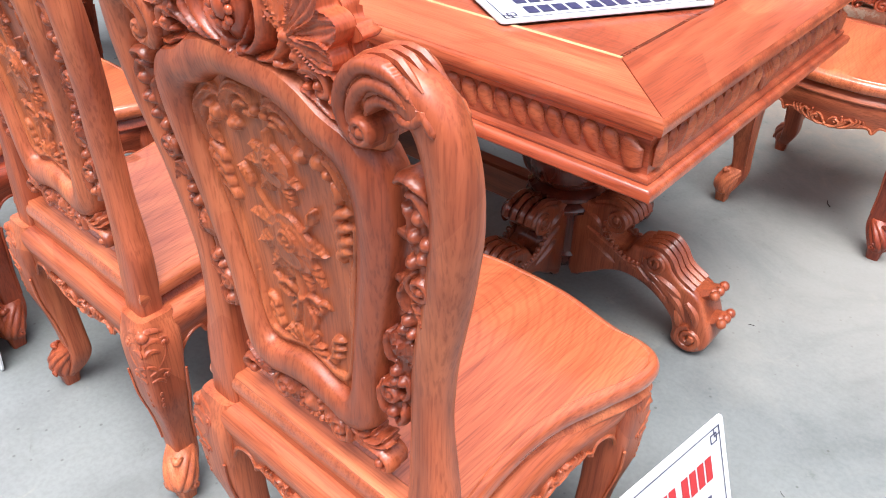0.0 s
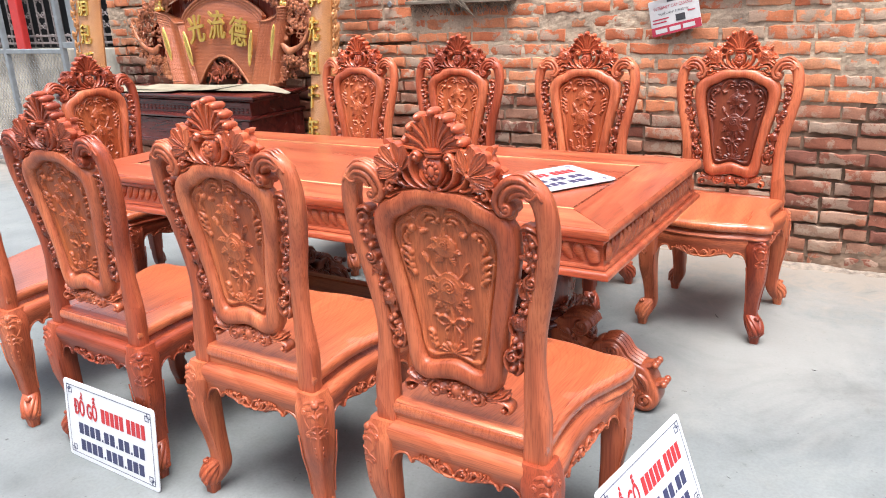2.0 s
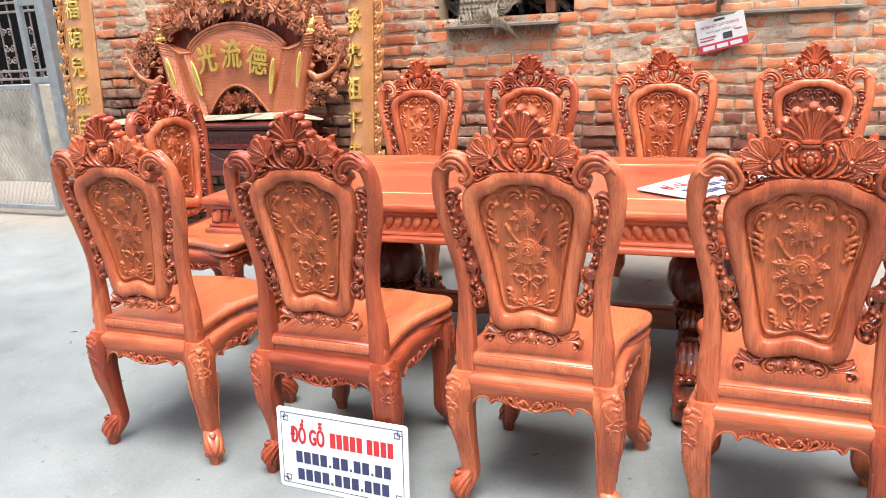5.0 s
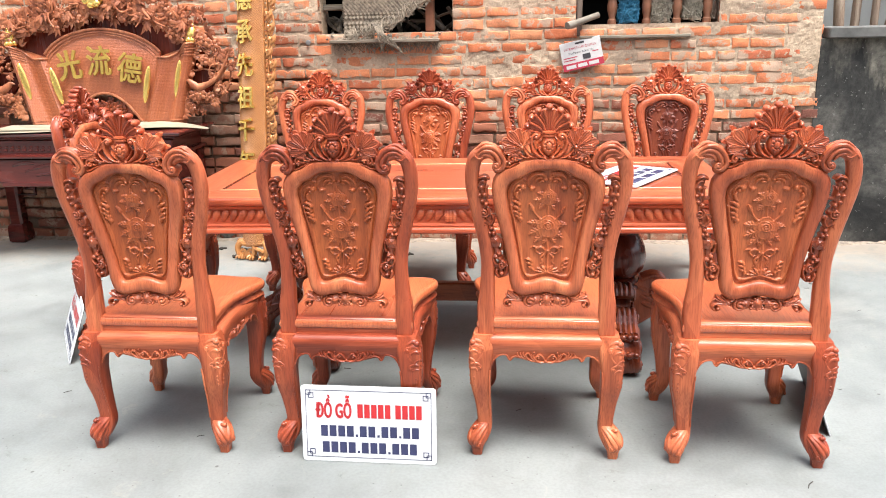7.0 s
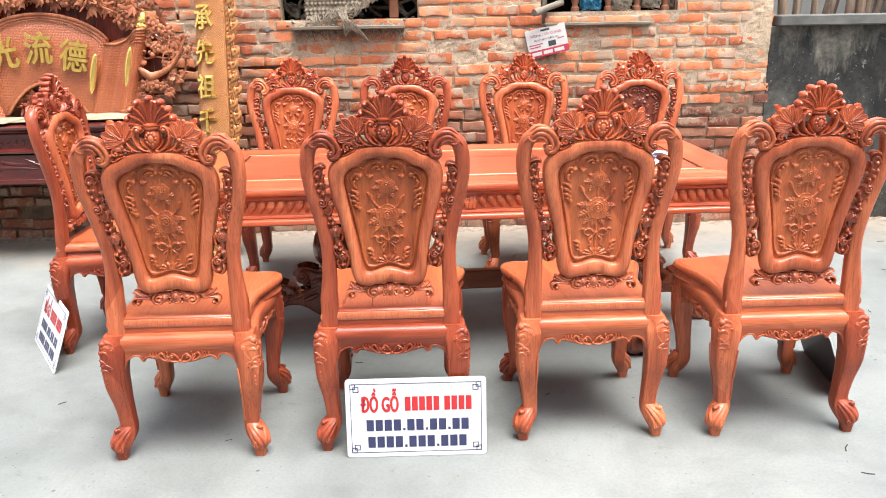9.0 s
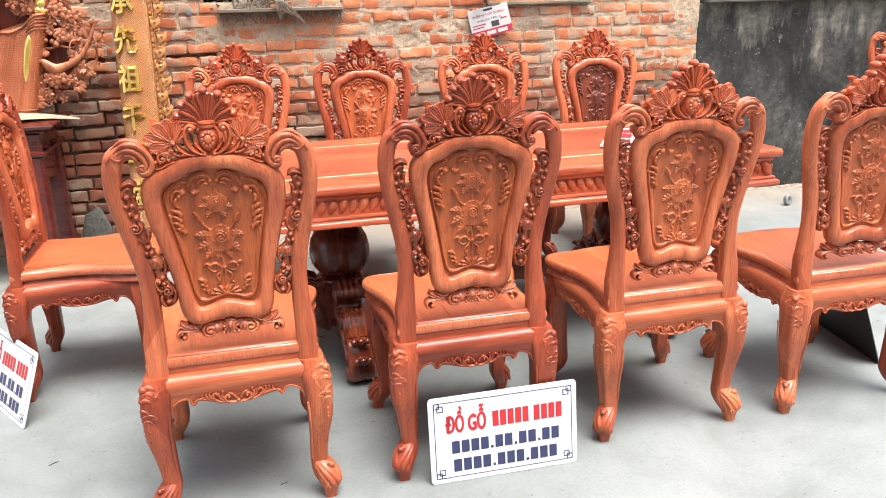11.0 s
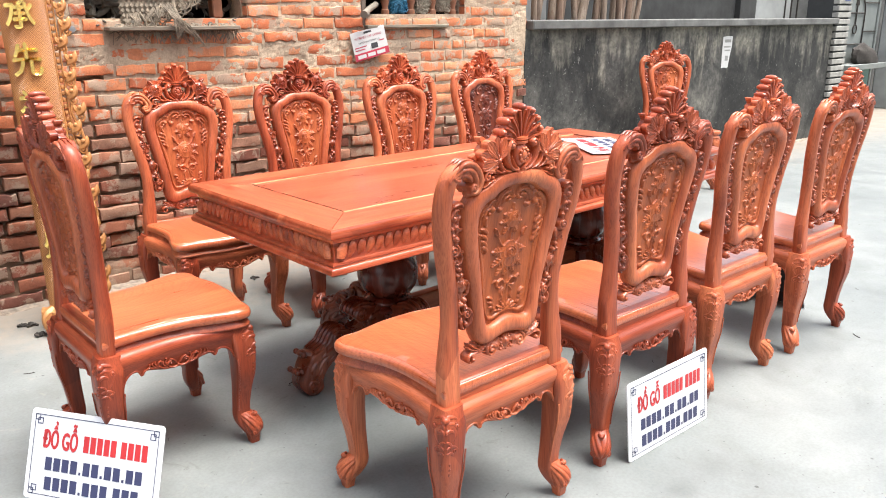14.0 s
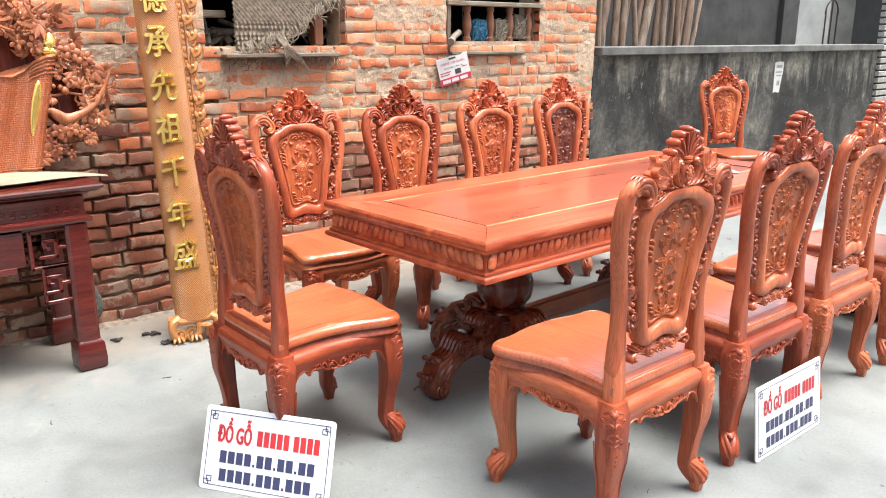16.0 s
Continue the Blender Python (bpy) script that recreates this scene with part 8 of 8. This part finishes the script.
part("ledge", Shape().box((-0.91, -0.26, 0.66), (0.40, 0.02, 0.735), 0.005), gate_pale, side_gate, "steel ledge across the gate")
rib = Shape()
rod(rib, (-0.38, -0.02, 1.30), (-0.38, -0.02, 1.70), 0.011)
rib.tube([(-0.38 + 0.30 * math.cos(a), -0.02, 1.45 + 0.30 * math.sin(a)) for a in np.linspace(0, math.pi, 19)], 0.011, 6)
rib.tube([(-0.38 + 0.065 * math.cos(a), -0.02, 1.235 + 0.065 * math.sin(a)) for a in np.linspace(0, 2 * math.pi, 17)], 0.010, 6)
for x0, x1, z in ((-0.68, -0.08, 1.47), (-0.68, -0.08, 1.02), (-0.08, 0.40, 1.20), (-0.08, 0.40, 1.62)):
    rod(rib, (x0, -0.02, z), (x1, -0.02, z), 0.009)
for x in (-0.68, -0.08):
    rod(rib, (x, -0.02, 0.76), (x, -0.02, 1.45), 0.010)
rib.tube([(-0.42, -0.02, 1.58), (-0.38, -0.02, 1.71), (-0.34, -0.02, 1.58)], 0.011, 5)
part("wire_arch", rib, debris_mat, side_gate, "dark arched wire pattern")
sack = Shape().ball((0, 0, 0), 1.0, 28, 18)
sack.moved(lambda x, y, z: tuple(c * (1 + 0.16 * noise.noise((x * 2.2, y * 2.2, z * 2.2)) + 0.06 * noise.noise((x * 6, y * 6, z * 6))) for c in (x, y, z)))
sack.moved(lambda x, y, z: (10.42 + 0.44 * x - 0.10 * z, 2.49 + 0.10 * y, max(0.7365, 0.80 + 0.22 * z - 0.05 * x)))
tagged(part("black_sack", sack, debris_mat), "bulging black plastic sack on the gate's ledge", "sack")
plate = thing("number_plate", "small blue enamel plate with a white bar", "plate", m=pose(BX1 + 0.20, WALL_Y - 0.050, 1.66))
part("enamel", Shape().box((-0.075, -0.004, -0.055), (0.075, 0.002, 0.055), 0.002), plate_blue, plate, smooth=25)
part("white_bar", bars([(-0.045, 0.045, -0.022, 0.022)]).moved(lambda a, b_, c_: (a, -0.0052, c_)), paper_white, plate, smooth=0)
structure("wall_end", Shape().box((13.5, -14, 0), (13.7, 2.8, 2.6), 0.01), pale_wall, "pale yard wall far off", "wall")


# unseen wall added behind the walk, blocking low sky light from the south
structure("house_south", Shape().box((-16, -9.2, 0), (16, -9.0, 5.2), 0.02), sky_blocker_mat, "unseen wall added across the yard to block low sky", "house")

# ---------- scraps on the ground ----------
rng = random.Random(21)
for k, (x, y) in enumerate(((-1.880, 1.462), (-1.735, 1.450), (-1.705, 1.432), (-1.706, 1.276), (-1.690, 1.268), (-0.62, 1.42), (-0.55, 1.36))):
    sh = Shape()
    for _ in range(4):
        sh.tube(spline([(rng.uniform(-0.03, 0.03), rng.uniform(-0.03, 0.03), 0.008), (rng.uniform(-0.03, 0.03), rng.uniform(-0.03, 0.03), 0.02), (rng.uniform(-0.045, 0.045), rng.uniform(-0.045, 0.045), 0.009)], 6), rng.uniform(0.006, 0.012), 6)
    ob = tagged(part("wood_scrap", sh, debris_mat), "dark scrap of wood on the concrete", "scrap", "scraps on the ground")
    ob.matrix_basis = pose(x, y, 0, 0, 0, k * 50) @ Matrix.Diagonal((0.62, 0.62, 0.62, 1))
chip = Shape().tube(spline([(-0.03, 0, 0.003), (0, 0.004, 0.003), (0.03, -0.002, 0.003)], 5), 0.0025, 5).mesh("wood_chip", debris_mat)
for k in range(46):
    x, y = rng.uniform(-2.8, 3.0), rng.uniform(-2.2, 1.4)
    ob = tagged(new("wood_chip", chip), "thin dark chip lying on the concrete", "chip", "chips on the ground")
    s = rng.uniform(0.2, 0.8)
    ob.matrix_basis = pose(x, y, 0, 0, 0, rng.uniform(0, 180)) @ Matrix.Diagonal((s, s, s, 1))
lf = Shape().plate(spline([(0.0, -0.03), (0.012, 0.0), (0.0, 0.03), (-0.012, 0.0)], 16, True), 0.0, 0.002, 0.0005, 1).by(pose(0, 0, 0.004, -82)).mesh("dry_leaf", leaf_mat)
for x, y, r in ((-0.94, -1.72, 20), (-0.90, -1.70, 80)):
    tagged(new("dry_leaf", lf), "small dry yellow leaf on the concrete", "leaf").matrix_basis = pose(x, y, 0, 0, 0, r)
cap = Shape().lathe([(0.001, 0.0), (0.030, 0.0), (0.034, 0.006), (0.034, 0.022), (0.028, 0.026), (0.018, 0.024), (0.016, 0.016), (0.001, 0.015)], n=20)
tagged(part("cable_reel", cap, steel), "small round metal cap lying on the concrete", "cap").matrix_basis = pose(2.55, 1.28, 0.034, 80, 0, 20)

# ---------- bricks ----------
def brick_mesh(w, h, seed):
    """A chipped brick: uneven outline, rounded arrises."""
    q = random.Random(seed)
    n = 7 if w > 0.13 else 4
    line = [(-w / 2 + w * k / n, -h / 2) for k in range(n)] + [(w / 2, -h / 2), (w / 2, 0)] + [(w / 2 - w * k / n, h / 2) for k in range(n)] + [(-w / 2, h / 2), (-w / 2, 0)]
    line = [(x * (1 - abs(q.gauss(0, 0.022))), z * (1 - abs(q.gauss(0, 0.15)))) for x, z in line]
    rings = []
    for ins, y in ((0.0055, 0.0), (0.0020, 0.0012), (0.0, 0.0045), (0.0, 0.085)):
        rings.append([(x - math.copysign(min(ins, abs(x)), x), y + q.uniform(-0.0015, 0.0015), z - math.copysign(min(ins, abs(z)), z)) for x, z in line])
    return Shape().loft(rings)


COURSE = 0.0755
rng = random.Random(7)
shared = {}
rest = {True: Shape(), False: Shape()}
count = 0
for row in range(int(WALL_H / COURSE)):
    z = 0.035 + COURSE * row
    cuts = sorted([(o[0], o[1]) for o in OPENINGS if o[2] - 0.02 < z < o[3] + 0.02])
    ends = [WALL_X0] + [e for c in cuts for e in c] + [WALL_X1 + 0.02 + 0.07 * noise.noise((row * 0.9, 2.0, 8.0))]
    for a, b in zip(ends[::2], ends[1::2]):
        x = a + rng.choice((0.0, -0.05, -0.11))
        while x < b - 0.03:
            w = rng.choice((0.212, 0.218, 0.208, 0.216, 0.105, 0.214, 0.160))
            lo, hi = max(x, a + 0.004), min(x + w, b - 0.004)
            x += w + rng.uniform(0.006, 0.016)
            w = round((hi - lo) / 0.02) * 0.02 if hi - lo < w - 0.001 else w
            if w < 0.035 or rng.random() < (0.035 if z > 0.9 else 0.015):
                continue
            mid = (lo + hi) / 2
            fresh = z > 0.86 + 0.16 * noise.noise((mid * 1.3, row * 0.7, 4.0)) and not (mid < -1.7 and z < 1.05)
            y = WALL_Y + rng.uniform(-0.003, 0.005) + (rng.uniform(-0.006, 0.012) if not fresh else 0)
            loose = not fresh and mid < -0.9
            if loose:
                y += rng.uniform(-0.012, 0.010)
            tip = 2.2 if loose else 1.0
            m = pose(mid, y, z + rng.uniform(-0.004, 0.004), rng.uniform(-1.2, 1.2), tip * rng.uniform(-0.9, 0.9), tip * rng.uniform(-1.0, 1.0))
            size = rng.choice((0.064, 0.060, 0.069, 0.062)) if fresh else rng.choice((0.066, 0.062, 0.069, 0.064))
            key = (round(w, 3), rng.randrange(6), fresh, size)
            if -1.45 < mid < 1.95 and z < 1.72 and count < 300:
                if key not in shared:
                    shared[key] = brick_mesh(w, size, len(shared)).mesh("brick", brick_new if fresh else brick_old, 35)
                part("brick", shared[key], None, brick_wall, m=m)
                count += 1
            else:
                rest[fresh].join(brick_mesh(w, size, rng.randrange(999)), m)
for fresh, sh in rest.items():
    tagged(part("brick_course", sh, brick_new if fresh else brick_old, brick_wall, smooth=35), kind="stuff")
